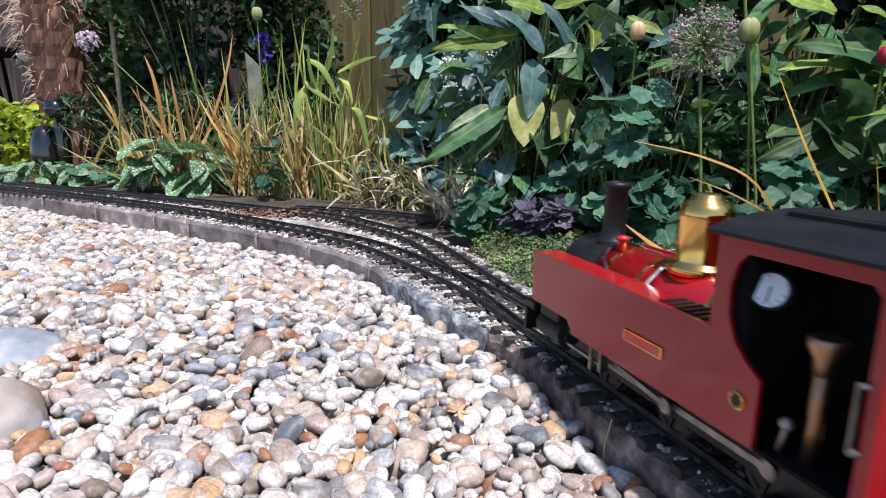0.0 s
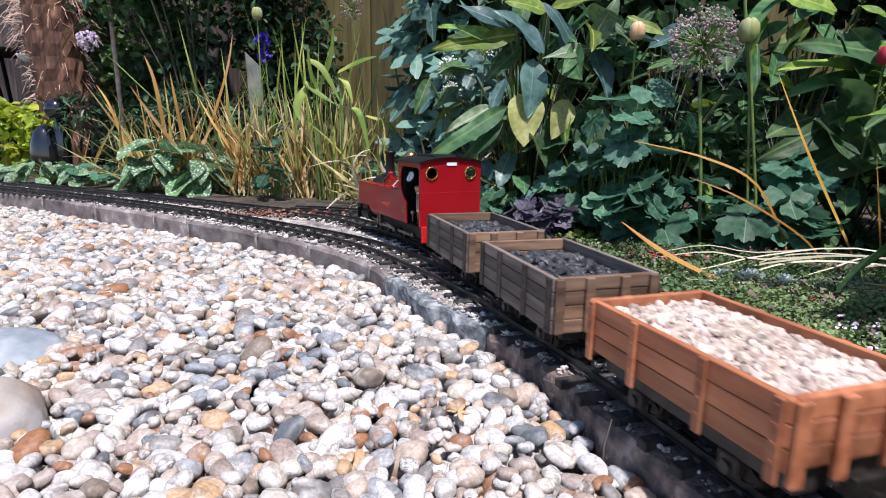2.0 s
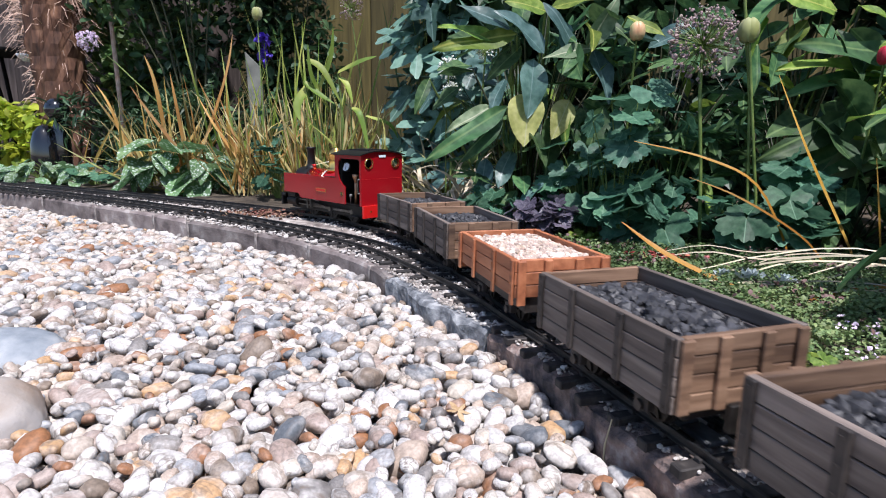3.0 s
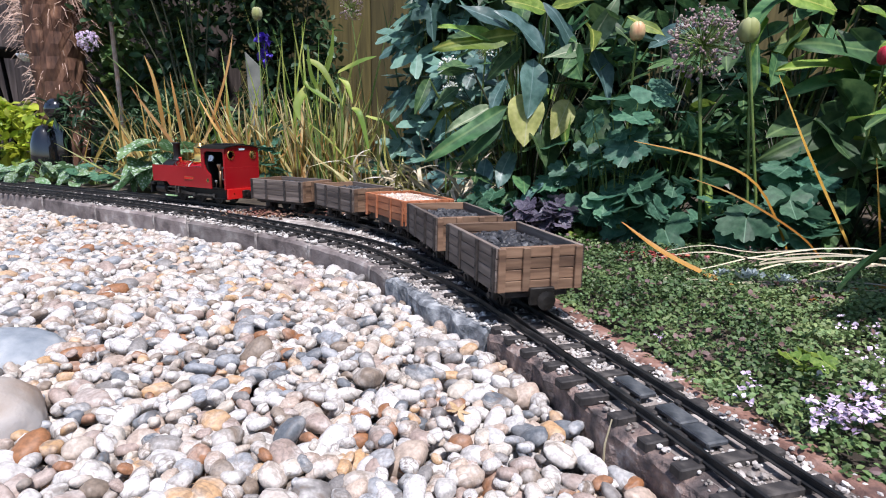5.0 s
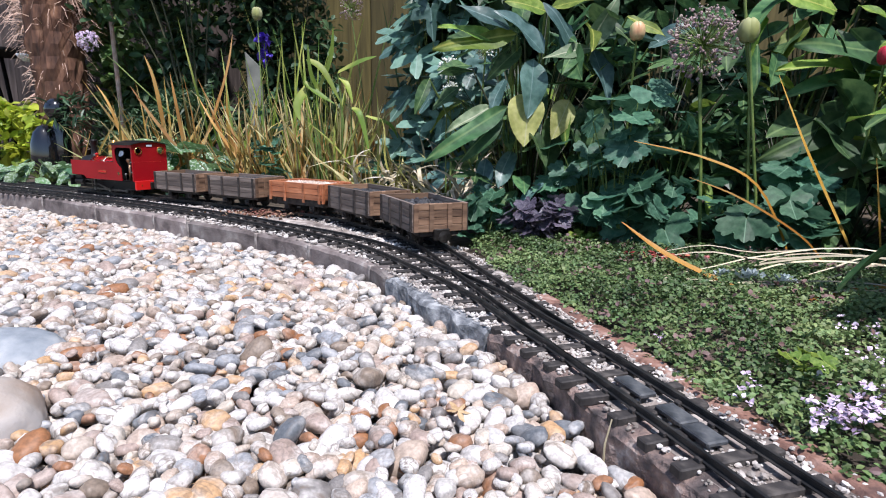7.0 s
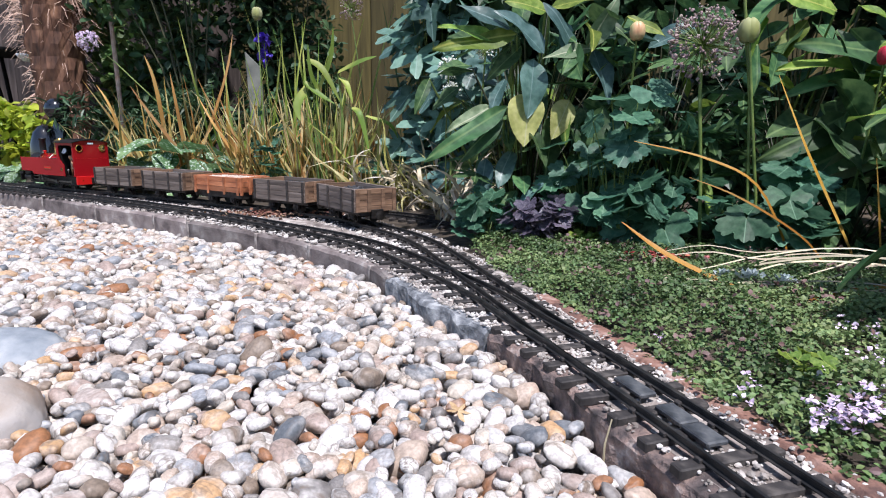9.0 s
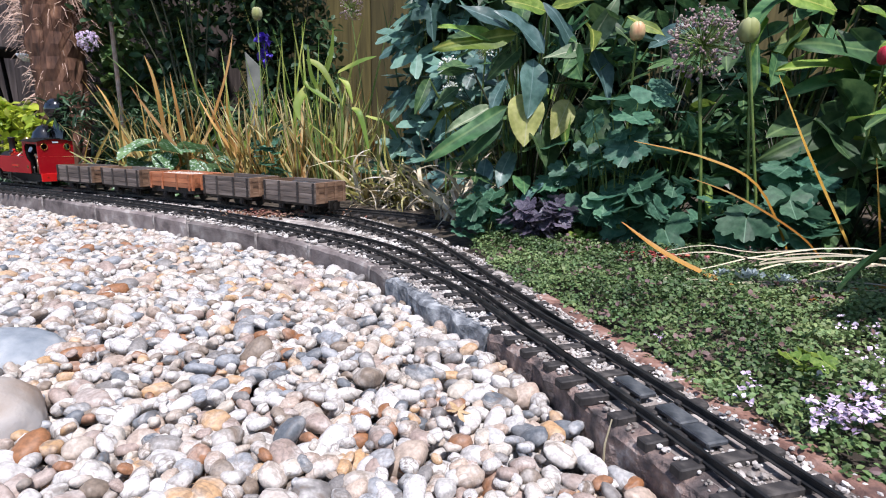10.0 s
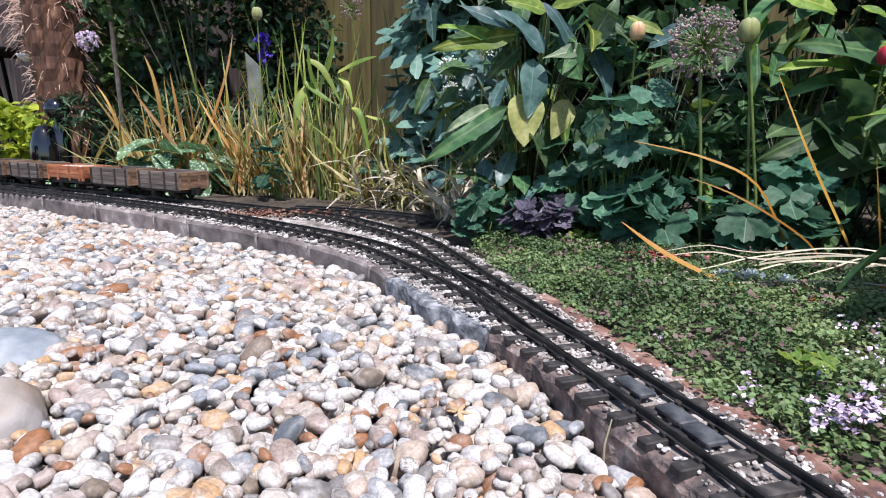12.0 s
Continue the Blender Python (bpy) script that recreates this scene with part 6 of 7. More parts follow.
def cane_plant(name, label, x, y, leaves, fill, n, spread, height, size, seed, front=0.5):
    """Tall border plant: placed large leaves on canes and a filling of others behind them."""
    r = leafy(name, label, x, y, 0.0, fill, n, spread, height, size, seed, M_STEM_DARK, "plant", 0.4, front, "border plants", 0.15)
    for i, (b, t, w, m) in enumerate(leaves):
        bm = bmesh.new()
        leaf_to(r, lance_of(m, w, i), b, t)
        q = Vector(b) - r.matrix_basis.translation
        tube(bm, [(q.x * 0.35, q.y * 0.2 + 0.02, 0), (q.x * 0.7, q.y * 0.5 + 0.02, q.z * 0.6), q], 0.0028, 6, 0.0016)
        part("cane", bm, M_STEM, r)
    return r


cane_plant("peony", "tall leafy peony with blue green and yellow sunlit leaves", 0.16, 1.10, PEONY + PEONY_UPPER, MID + BLU[:1] + CUT[:3], 85, 0.17, 0.42, 0.085, 31)
cane_plant("lily", "tall plant with long glossy deep green leaves", 0.62, 1.05, LILY, MID, 75, 0.2, 0.43, 0.105, 32)
cane_plant("border_plant", "dark leafy border plant behind the allium", 0.39, 1.08, [], MID + CUT, 90, 0.16, 0.42, 0.085, 33)
cane_plant("border_plant", "dark leafy border plant at the edge of the bed", 0.92, 0.92, [], MID, 70, 0.2, 0.45, 0.12, 34)
# two plants outside the view, added to cast shade on the bed's right
cane_plant("border_plant", "unseen tall leafy plant added to shade the right of the bed", 0.58, 0.42, [], MID, 130, 0.15, 0.46, 0.12, 37)
cane_plant("border_plant", "unseen tall leafy plant added to shade the right of the bed", 0.77, 0.70, [], MID, 120, 0.15, 0.48, 0.12, 38)
leafy("monkshood", "deeply cut teal leaved plant beside the fence", -0.01, 1.45, 0.0, STAR, 70, 0.13, 0.54, 0.12, 35, M_STEM, droop=0.7, front=0.5, group="border plants")
leafy("monkshood", "deeply cut teal leaved plant behind the border", 0.07, 1.33, 0.0, STAR, 50, 0.12, 0.42, 0.10, 36, M_STEM, droop=0.7, front=0.4, group="border plants")
for i, (x, y, n, sp, h, s) in enumerate(((0.285, 0.885, 40, 0.075, 0.12, 0.06), (0.245, 0.95, 26, 0.07, 0.2, 0.06), (0.455, 0.83, 42, 0.075, 0.11, 0.06), (0.07, 0.945, 46, 0.06, 0.085, 0.038), (0.36, 0.93, 30, 0.07, 0.22, 0.06), (0.275, 0.90, 20, 0.07, 0.29, 0.062))):
    leafy("columbine", "low clump of scalloped teal columbine leaves", x, y, -0.008, TEAL if i % 2 == 0 else ROUND + TEAL[:2], n, sp, h, s, 50 + i, M_STEM, droop=0.45, front=0.4, group="columbine clumps")
for i, (x, y, n, sp, h, s) in enumerate(((0.60, 0.84, 30, 0.09, 0.12, 0.06), (0.74, 0.80, 30, 0.1, 0.14, 0.065), (0.66, 0.70, 22, 0.07, 0.05, 0.045), (0.53, 0.90, 26, 0.08, 0.18, 0.065))):
    leafy("border_plant", "low dark green leaves under the tall border plants", x, y, -0.008, MID[:4] + ROUND[:1], n, sp, h, s, 150 + i, M_STEM_DARK, droop=0.45, front=0.4, group="border plants")
leafy("columbine", "lobed teal leaves among the reeds", -0.42, 1.47, -0.008, TEAL, 26, 0.06, 0.15, 0.042, 61, M_STEM, droop=0.5, front=0.5, group="columbine clumps")
leafy("columbine", "lobed teal leaves beside the dried foliage", -0.13, 1.42, -0.008, TEAL, 20, 0.07, 0.13, 0.06, 62, M_STEM, droop=0.5, front=0.4, group="columbine clumps")
leafy("columbine", "lobed green leaves beside the slate", -0.50, 1.62, -0.008, TEAL, 20, 0.05, 0.26, 0.055, 63, M_STEM, droop=0.6, front=0.4, group="columbine clumps")
leafy("heuchera", "smoky purple rounded heuchera leaves at the bed's edge", 0.15, 0.905, -0.008, PURP, 110, 0.055, 0.075, 0.028, 64, M_STEM_DARK, droop=0.45, front=0.4)
leafy("lime_plant", "small lime green rounded leaves beside the heuchera", 0.205, 0.885, -0.008, LIMER, 16, 0.035, 0.035, 0.026, 65, M_STEM, droop=0.3, front=0.3)
leafy("nasturtium", "yellow green rounded leaves among the thyme", 0.252, 0.372, 0.0, LIMER, 11, 0.022, 0.026, 0.0165, 66, M_STEM, droop=0.2)
leafy("pulmonaria", "silver spotted green lungwort leaves beside the track", -0.79, 1.66, -0.008, SPOT, 22, 0.08, 0.15, 0.13, 67, M_STEM, droop=0.25, front=0.5, group="lungwort")
leafy("pulmonaria", "silver spotted green lungwort leaves beside the track", -0.66, 1.60, -0.008, SPOT, 20, 0.06, 0.12, 0.105, 68, M_STEM, droop=0.35, front=0.6, group="lungwort")
leafy("pulmonaria", "grey spotted lungwort leaves by the black statue", -1.27, 1.86, -0.008, SPOT, 40, 0.13, 0.07, 0.075, 69, M_STEM, droop=0.35, front=0.4, group="lungwort")
leafy("pulmonaria", "grey green low leaves beside the track", -1.08, 1.78, -0.008, SPOT + TEAL[:2], 26, 0.1, 0.06, 0.06, 70, M_STEM, droop=0.35, front=0.4, group="lungwort")


# ---- alliums and other flowers ----
def allium(label, stem, r, n, m_flower, seed, width=0.0028, ball=0.0022):
    x, y, z = stem[0]
    root = plant_root("allium", label, "flower", x, y, z, "alliums")
    o = Vector(stem[0])
    pts = [Vector(p) - o for p in stem]
    bm = bmesh.new()
    tube(bm, pts, width, 8, width * 0.8)
    part("stem", bm, M_STEM, root)
    rng = random.Random(seed)
    top = pts[-1]
    rays, flo = bmesh.new(), []
    for i in range(n):
        d = Vector((rng.gauss(0, 1), rng.gauss(0, 1), rng.gauss(0.15, 1))).normalized()
        q = top + d * r * rng.uniform(0.72, 1.05)
        tube(rays, [top + d * 0.002, q], 0.0005, 3)
        flo.append((q.x, q.y, q.z, ball * rng.uniform(0.7, 1.3)))
        for _ in range(2):
            w = q + Vector((rng.gauss(0, 1), rng.gauss(0, 1), rng.gauss(0, 1))) * ball * 0.9
            flo.append((w.x, w.y, w.z, ball * 0.6))
    head = part("flower_head", rays, M_STEM, root)
    f = lumps("floret", flo, m_flower, 1, seed, 1.0)
    f.parent = head
    tagged(f, kind="stuff")
    return root


allium("large dusky mauve allium seed head on a tall stem", [(0.383, 0.84, -0.01), (0.372, 0.84, 0.116), (0.360, 0.84, 0.22), (0.357, 0.84, 0.288)], 0.05, 230, M_SEED, 1, 0.0028, 0.0028)
allium("white allium flower head on a thin stem", [(0.012, 1.11, -0.01), (0.012, 1.12, 0.12), (0.009, 1.12, 0.238)], 0.019, 60, M_PETAL_WHITE, 2, 0.0018, 0.0024)
allium("white allium flower head on a thin stem", [(0.004, 1.12, -0.01), (0.002, 1.12, 0.16), (0.006, 1.12, 0.282)], 0.02, 60, M_PETAL_WHITE, 3, 0.0018, 0.0024)
allium("white allium flower head on a thin stem", [(0.06, 1.14, -0.01), (0.066, 1.15, 0.16), (0.076, 1.15, 0.315)], 0.018, 50, M_PETAL_WHITE, 4, 0.0018, 0.0022)
allium("round lilac allium head on a leaning stem", [(-0.70, 1.68, 0.0), (-0.733, 1.66, 0.16), (-0.894, 1.62, 0.334), (-0.953, 1.6, 0.388)], 0.026, 120, M_PETAL_LILAC, 5, 0.002, 0.003)
allium("grey mauve allium seed head on a thin stem", [(-0.20, 1.7, 0.0), (-0.235, 1.7, 0.25), (-0.269, 1.7, 0.499)], 0.036, 90, M_SEED, 6, 0.002, 0.0024)


def bud(name, label, stem, r, material, stem_r):
    x, y, z = stem[0]
    root = plant_root(name, label, "flower", x, y, z)
    o = Vector(stem[0])
    pts = [Vector(p) - o for p in stem]
    bm = bmesh.new()
    tube(bm, pts, stem_r, 8, stem_r * 0.8)
    part("stem", bm, M_STEM, root)
    bm = bmesh.new()
    t = pts[-1]
    for k in range(5):
        a = k * 1.2566
        d = bmesh.ops.create_icosphere(bm, subdivisions=2, radius=1)
        bmesh.ops.scale(bm, vec=(r * 0.6, r * 0.6, r * 1.05), verts=d["verts"])
        bmesh.ops.translate(bm, vec=(t.x + 0.3 * r * math.cos(a), t.y + 0.3 * r * math.sin(a), t.z), verts=d["verts"])
    part("blossom", bm, material, root, smooth=True)
    return root


bud("seed_pod", "thick green stem with a swollen yellow green pod", [(0.452, 0.82, -0.01), (0.446, 0.82, 0.078), (0.424, 0.82, 0.211), (0.409, 0.82, 0.304)], 0.016, M_LEAF_YEL, 0.0024)
bud("tall_stem", "thick pale green flower stem rising from the border", [(0.448, 0.83, -0.01), (0.424, 0.825, 0.211), (0.399, 0.82, 0.343), (0.385, 0.82, 0.42)], 0.012, M_LEAF_LIME, 0.0024)
bud("rose_bud", "peach pink bud among the leaves", [(0.30, 0.98, -0.01), (0.295, 0.95, 0.2), (0.29, 0.92, 0.318)], 0.0135, M_BUD, 0.0022)
bud("rose_bud", "crimson bud on a leafy stem", [(0.60, 0.86, -0.01), (0.59, 0.82, 0.15), (0.585, 0.80, 0.272)], 0.012, M_RED_PETAL, 0.002)
bud("rose_bud", "yellow green pointed bud among tall grass", [(-0.46, 1.5, -0.01), (-0.465, 1.5, 0.25), (-0.468, 1.5, 0.443)], 0.015, M_LEAF_YEL, 0.0018)


def violet(x, y, z, seed):
    """A ragged violet flower on a thin stem."""
    root = plant_root("violet_flower", "deep violet blue flower on a thin stem", "flower", x + 0.012, y, -0.01, "violet flowers")
    bm = bmesh.new()
    tube(bm, [(0, 0, 0), (-0.004, 0, z * 0.6), (-0.012, 0, z + 0.01)], 0.0014, 6)
    part("stem", bm, M_STEM, root)
    def where(rng):
        return (-0.012 + rng.gauss(0, 0.006), rng.gauss(0, 0.006), z + 0.01 + rng.gauss(0, 0.007))
    tagged(leaf_cloud("blossom", 46, where, 0.016, M_PETAL_VIOLET, seed, 0.6, root), kind="stuff")


violet(-0.469, 1.55, 0.392, 1)
violet(-0.471, 1.56, 0.356, 2)


# ---- fallen blades and straws over the bed ----
def ribbon(bm, pts, w, n=14, tip=False):
    q = [Vector(p) for p in pts]
    def at(t):
        k = t * (len(q) - 1)
        i = min(int(k), len(q) - 2)
        u = k - i
        p0, p1, p2, p3 = q[max(i - 1, 0)], q[i], q[i + 1], q[min(i + 2, len(q) - 1)]
        return 0.5 * (2 * p1 + (p2 - p0) * u + (2 * p0 - 5 * p1 + 4 * p2 - p3) * u * u + (3 * p1 - p0 - 3 * p2 + p3) * u ** 3)
    rows = []
    for i in range(n + 1):
        t = i / n
        c, d = at(t), (at(min(1, t + 0.02)) - at(max(0, t - 0.02))).normalized()
        s = d.cross(Vector((0.2, -0.7, 0.7))).normalized()
        ww = w * 0.5 * min(1, 0.15 + 2.2 * t) * (1 if t < 0.9 else 1 - (t - 0.9) * 4)
        if tip:
            ww = w * 0.5 * (0.45 + 0.55 * min(1, 3 * t)) * max(0.02, 1 - t ** 2.6)
        up = s.cross(d)
        rows.append([bm.verts.new(c - s * ww), bm.verts.new(c - up * ww * 0.3), bm.verts.new(c + s * ww)])
    for a, b in zip(rows, rows[1:]):
        bm.faces.new((a[0], a[1], b[1], b[0]))
        bm.faces.new((a[1], a[2], b[2], b[1]))


def fallen(name, label, pts, w, material):
    bm = bmesh.new()
    ribbon(bm, pts, w * 0.72)
    tagged(part(name, bm, material, smooth=True), label, "dead leaf", name + "s")


for pts, w in (([(0.226, 0.72, 0.055), (0.272, 0.68, 0.022), (0.335, 0.62, -0.006)], 0.011), ([(0.259, 0.8, 0.155), (0.352, 0.78, 0.134), (0.418, 0.76, 0.096), (0.47, 0.75, -0.008)], 0.0075), ([(0.314, 0.74, 0.111), (0.377, 0.73, 0.087), (0.457, 0.72, 0.039), (0.50, 0.72, -0.008)], 0.006), ([(0.446, 0.8, 0.245), (0.487, 0.78, 0.144), (0.544, 0.76, 0.026), (0.56, 0.76, -0.01)], 0.009), ([(0.357, 0.56, -0.004), (0.415, 0.58, 0.002), (0.50, 0.6, 0.008), (0.62, 0.63, 0.0)], 0.013), ([(0.535, 0.72, 0.14), (0.55, 0.72, 0.07), (0.565, 0.72, -0.008)], 0.006)):
    fallen("orange_blade", "bent orange dead iris blade over the bed", pts, w, M_BLADE_ORANGE)
sedge_leaves()
STRAWS = [[(0.25, 0.74, 0.0), (0.336, 0.72, 0.0182), (0.398, 0.7, 0.0138), (0.518, 0.66, 0.0268), (0.7, 0.62, -0.008)], [(0.257, 0.66, -0.004), (0.319, 0.66, 0.0023), (0.389, 0.66, 0.0189), (0.502, 0.64, 0.0304), (0.7, 0.6, -0.008)], [(0.213, 0.66, -0.003), (0.278, 0.62, -0.002), (0.337, 0.6, -0.001), (0.466, 0.58, 0.0), (0.6, 0.57, -0.004)], [(0.324, 0.64, -0.003), (0.409, 0.66, 0.0189), (0.52, 0.66, 0.0174), (0.66, 0.66, -0.006)], [(0.383, 0.62, 0.0), (0.451, 0.64, 0.0081), (0.52, 0.66, 0.0174), (0.65, 0.68, -0.006)], [(0.283, 0.62, -0.002), (0.373, 0.6, 0.002), (0.463, 0.58, 0.0052), (0.6, 0.55, -0.006)], [(0.362, 0.56, 0.0), (0.402, 0.56, 0.001), (0.45, 0.56, 0.003), (0.56, 0.56, -0.006)]]
for pts in STRAWS:
    for k in range(2):
        fallen("straw", "long bleached straw lying across the bed", [(p[0], p[1] + k * 0.012, p[2] + (k * 0.006 if 0 < i < len(pts) - 1 else 0)) for i, p in enumerate(pts)], 0.0035 - 0.0012 * k, M_STRAW)


# ---- creeping thyme carpet ----
def in_bed(x, y):
    return -side_of(ROUTE, x, y)


def thyme():
    rng0 = random.Random(77)
    root = plant_root("creeping_thyme", "dense carpet of small leaved creeping thyme", "ground cover", 0.3, 0.6, -0.01)
    spots = []
    while len(spots) < 5200:
        x, y = rng0.uniform(0.05, 0.75), rng0.uniform(0.22, 1.0)
        d = in_bed(x, y)
        edge = 0.052 + 0.012 * noise.noise((x * 25, y * 25, 0))
        if d < edge or x > 0.92 * y + 0.08:
            continue
        if y > 0.93 - 0.25 * max(0, x - 0.2):
            continue
        hgt = 0.006 + 0.014 * min(1, (d - edge) * 14) + 0.009 * noise.noise((x * 22, y * 22, 4)) + 0.006 * noise.noise((x * 70, y * 70, 8))
        spots.append((x, y, max(0.002, hgt)))
    def where(rng):
        s = spots[rng.randrange(len(spots))]
        return (s[0] - 0.3 + rng.gauss(0, 0.004), s[1] - 0.6 + rng.gauss(0, 0.004), s[2] * (0.2 + 0.8 * rng.random() ** 0.6))
    tagged(leaf_cloud("foliage", 64000, where, 0.0042, M_THYME, 7, 0.74, root, 0.1), kind="stuff")
    def where2(rng):
        while True:
            s = spots[rng.randrange(len(spots))]
            if noise.noise((s[0] * 18, s[1] * 18, 9)) > 0.15:
                return (s[0] - 0.3, s[1] - 0.6, s[2] + 0.001)
    tagged(leaf_cloud("bronzed_tip", 1300, where2, 0.005, M_THYME_RED, 8, 0.7, root, -0.3), kind="stuff")
    flo = []
    rng = random.Random(5)
    for cx, cy, n, sd in ((0.215, 0.301, 16, 0.005), (0.224, 0.299, 16, 0.005), (0.238, 0.306, 22, 0.006), (0.255, 0.313, 20, 0.007), (0.270, 0.325, 14, 0.006), (0.198, 0.342, 5, 0.004), (0.180, 0.321, 4, 0.003), (0.344, 0.466, 8, 0.008), (0.307, 0.394, 14, 0.007), (0.361, 0.452, 8, 0.008), (0.255, 0.352, 5, 0.005), (0.170, 0.430, 3, 0.003)):
        for _ in range(n):
            flo.append((cx + rng.gauss(0, sd), cy + rng.gauss(0, sd), 0.012 + rng.uniform(-0.004, 0.006)))
    def where3(rng):
        p = flo[rng.randrange(len(flo))]
        return (p[0] - 0.3 + rng.gauss(0, 0.0012), p[1] - 0.6 + rng.gauss(0, 0.0012), p[2] + 0.006)
    tagged(leaf_cloud("blossom", 480, where3, 0.0034, M_PETAL_LILAC, 9, 0.8, root, -0.2), kind="stuff")


thyme()


def scraps():
    """A dry tan leaf on the pebbles, a pale grass stem by the kerb, red stonecrop in the bed."""
    ob = tagged(new("dry_leaf", palmate(M_STRAW_LEAF, 500, 5, 0.6, 0.1, 1.6)), "dry tan star shaped leaf lying on pebbles", "dead leaf")
    ob.matrix_basis = Matrix.LocRotScale((0.012, 0.362, -0.024), Euler((0.2, -0.15, 1.0)), (0.019, 0.019, 0.019))
    bm = bmesh.new()
    tube(bm, [(0.100, 0.318, -0.045), (0.100, 0.318, -0.022), (0.1035, 0.319, -0.006)], 0.0009, 5, 0.0004)
    tagged(part("grass_stem", bm, M_STRAW), "single pale dry grass stem beside the kerb", "grass")
    def where(rng):
        return (rng.gauss(0.285, 0.022), rng.gauss(0.745, 0.010), 0.004 + rng.random() * 0.008)
    tagged(leaf_cloud("stonecrop", 130, where, 0.009, M_RED_LEAF, 77, 0.5), "patch of dark red stonecrop in the bed", "ground cover", kind="stuff")


M_STRAW_LEAF = leaf_mat("dry_tan_leaf", [(0.28, 0.17, 0.09), (0.36, 0.24, 0.14), (0.42, 0.31, 0.2)], 0.7, 0.1)
M_RED_LEAF = mat("dark_red_stonecrop", [(0.16, 0.02, 0.02), (0.26, 0.04, 0.035), (0.34, 0.09, 0.06)], 0.5, 0, 20, 3, 0.1, vary='island', hue=0.02)
scraps()


def rosettes():
    """Pale silvery succulent rosettes."""
    for x, y, s, k in ((0.352, 0.64, 0.022, 0), (0.385, 0.63, 0.018, 1), (0.33, 0.655, 0.016, 2)):
        root = plant_root("succulent", "pale silvery blue succulent rosette in the bed", "succulent", x, y, -0.004, "succulents")
        me = lance(M_PALE_SUCC, 300 + k, 0.5, -0.25, 0.4)
        for ring in range(3):
            for i in range(8 - ring):
                put("leaf", me, root, (0, 0, 0.003 + 0.002 * ring), Euler((0, -0.25 - 0.38 * ring, i * 6.283 / (8 - ring) + ring * 0.4)), s * (1 - 0.22 * ring))


rosettes()


# ---- boulders in the pebbles ----
def boulder(label, x, y, z, sx, sy, sz, material, seed, rz):
    bm = bmesh.new()
    bmesh.ops.create_icosphere(bm, subdivisions=5, radius=1.0)
    for v in bm.verts:
        w = v.co.normalized()
        k = 1 + 0.14 * noise.noise(w * 1.1 + Vector((seed, 0, 0))) + 0.03 * noise.noise(w * 4 + Vector((0, seed, 0)))
        v.co = Vector([math.copysign(abs(t) ** 0.85, t) for t in w]) * k
        v.co = Vector((v.co.x * sx, v.co.y * sy, v.co.z * sz))
    ob = tagged(part("boulder", bm, material, smooth=True), label, "stone", "large stones")
    ob.matrix_basis = pose(x, y, z, 4, -3, rz)


boulder("large smooth flat blue grey stone among pebbles", -0.402, 0.468, -0.050, 0.078, 0.046, 0.034, M_BOULDER_B, 3, 10)
boulder("large smooth buff and grey stone among pebbles", -0.308, 0.345, -0.046, 0.043, 0.040, 0.042, M_BOULDER_T, 8, 25)


# ---- the train's run: arc length of the locomotive's rear along the route ----
RUN = [(0.0, 1.7915), (0.4, 1.9015), (0.9, 2.0525), (1.5, 2.2465), (2.0, 2.4145), (2.5, 2.5515), (3.0, 2.6665), (3.2, 2.7075), (4.0, 2.8805), (4.8, 3.0465), (5.5, 3.1725), (6.0, 3.2535), (6.5, 3.3295), (7.0, 3.4045), (7.5, 3.4665), (8.0, 3.5215), (8.5, 3.5775), (9.0, 3.6375), (9.5, 3.7065), (10.0, 3.7945), (10.5, 3.8965), (11.0, 3.9975), (11.5, 4.1025), (12.0, 4.2125)]
FIRST_GAP, SPACING = 0.1441, 0.1869


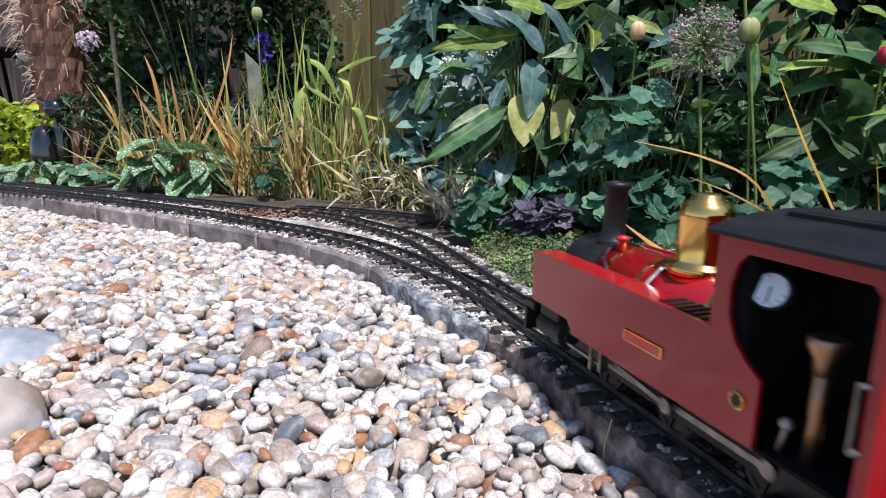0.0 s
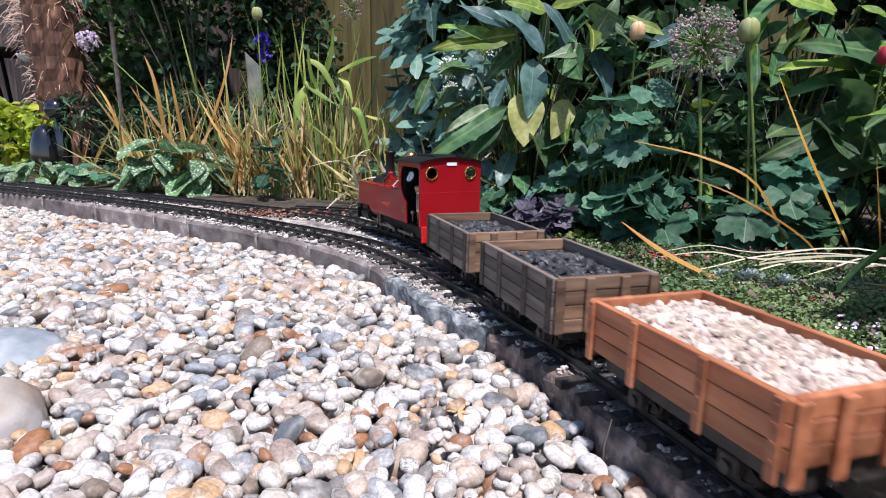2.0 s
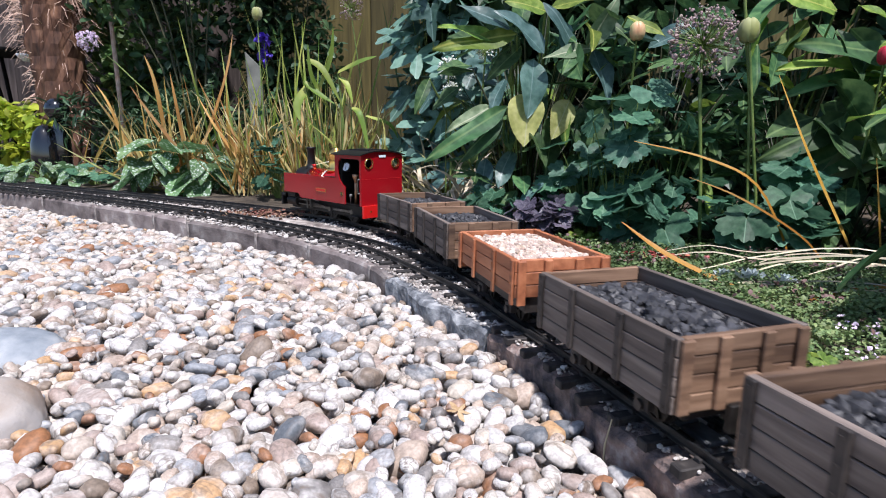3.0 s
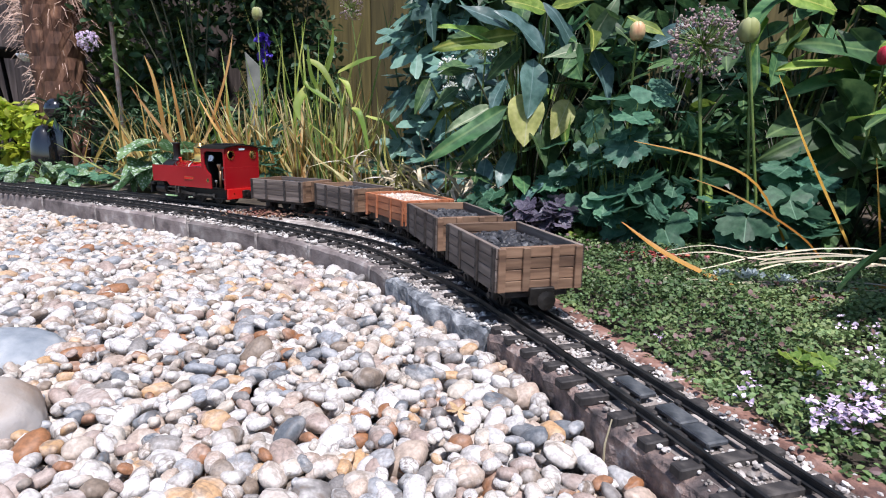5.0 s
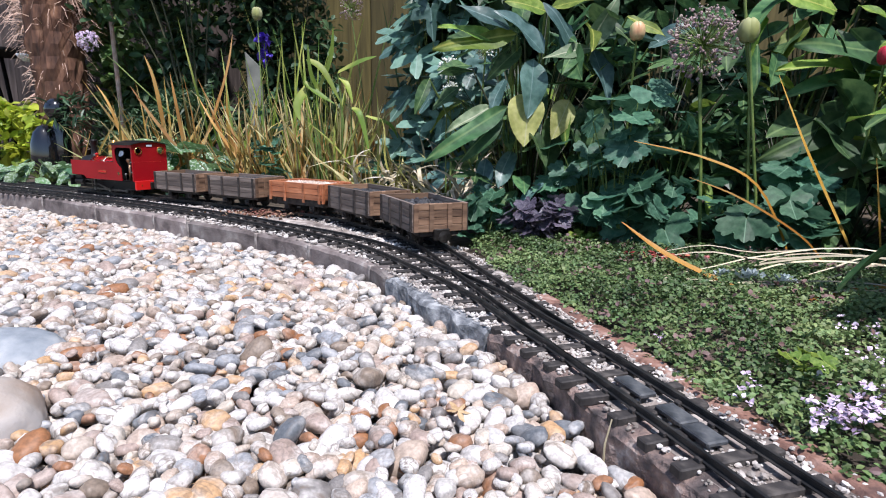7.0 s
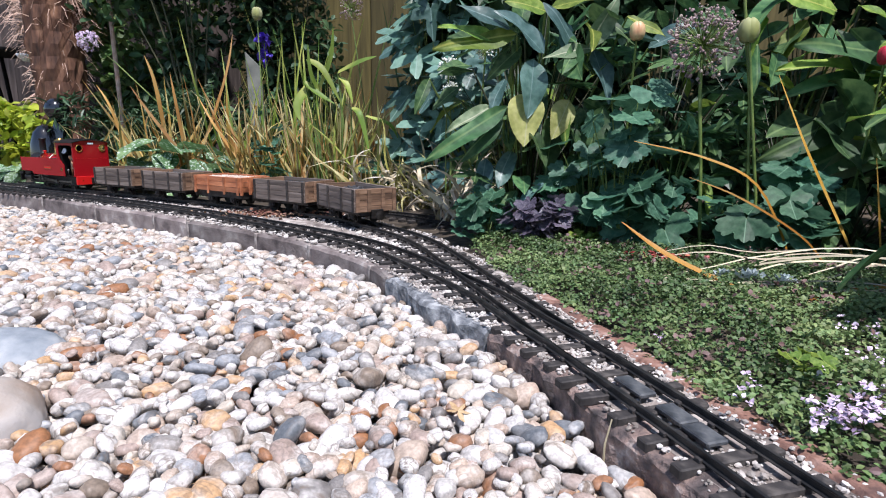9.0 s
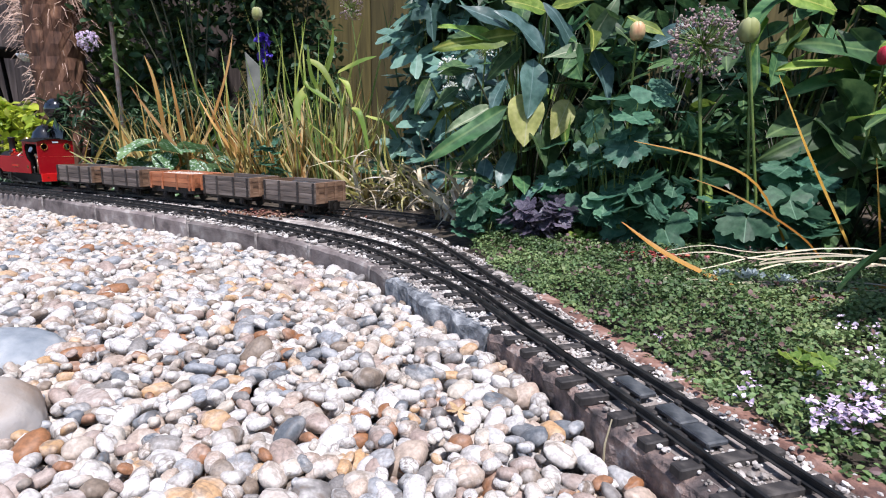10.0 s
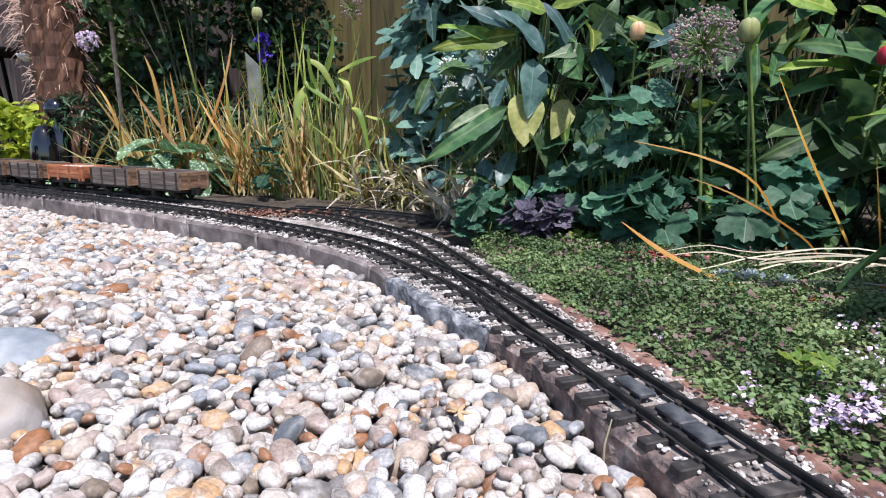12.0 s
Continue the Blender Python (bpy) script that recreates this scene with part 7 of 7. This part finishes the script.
def run_at(t):
    tt = np.array([r[0] for r in RUN])
    ss = np.array([r[1] for r in RUN])
    m = np.gradient(ss, tt)
    i = int(np.clip(np.searchsorted(tt, t) - 1, 0, len(tt) - 2))
    h = tt[i + 1] - tt[i]
    u = (t - tt[i]) / h
    return float((2 * u ** 3 - 3 * u ** 2 + 1) * ss[i] + (u ** 3 - 2 * u ** 2 + u) * h * m[i] + (-2 * u ** 3 + 3 * u ** 2) * ss[i + 1] + (u ** 3 - u ** 2) * h * m[i + 1])


def on_route(s0, s1, back):
    """Pose of a vehicle whose axles stand at arc lengths s0 and s1; its origin lies back behind their middle."""
    a, b = along(ROUTE, s0), along(ROUTE, s1)
    d = (b - a) / np.linalg.norm(b - a)
    o = (a + b) / 2 - d * back
    return pose(o[0], o[1], 0, 0, 0, math.degrees(math.atan2(d[1], d[0])))


def motions():
    times = [i / 10 for i in range(121)]
    walk(loco, [(t, on_route(run_at(t) + 0.06, run_at(t) + 0.20, 0.13)) for t in times])
    for i in range(5):
        off = FIRST_GAP + SPACING * i
        rows = [(t, on_route(run_at(t) - off - 0.035, run_at(t) - off + 0.035, 0)) for t in times]
        walk(wagons[i], rows)
        walk(loads[i], rows)
    fine = [k / 30 for k in range(0, 102)] + [k / 30 for k in range(102, 361, 2)]
    for i in range(5):
        for ws, x in zip(wagon_ws[i], (-0.035, 0.035)):
            walk(ws, [(t, pose(x, 0, 0.0115) @ Matrix.Rotation(run_at(t) / 0.0115, 4, 'Y')) for t in fine])
    for ws, x in zip(loco_ws, (0.055, 0.118, 0.181)):
        walk(ws, [(t, pose(x, 0, 0.0155) @ Matrix.Rotation(run_at(t) / 0.0155, 4, 'Y')) for t in fine])
    for sd, rod, con in loco_rods:
        rr, cr = [], []
        for t in fine:
            a = run_at(t) / 0.0155 + (math.pi / 2 if sd > 0 else 0)
            cx, cz = 0.0065 * math.cos(a), -0.0065 * math.sin(a)
            rr.append((t, pose(0.118 + cx, sd * 0.0285, 0.0155 + cz)))
            tilt = math.degrees(math.asin((0.026 - 0.0155 - cz) / 0.064))
            cr.append((t, pose(0.118 + cx, sd * 0.0315, 0.0155 + cz, 0, -tilt, 0)))
        walk(rod, rr)
        walk(con, cr)


motions()
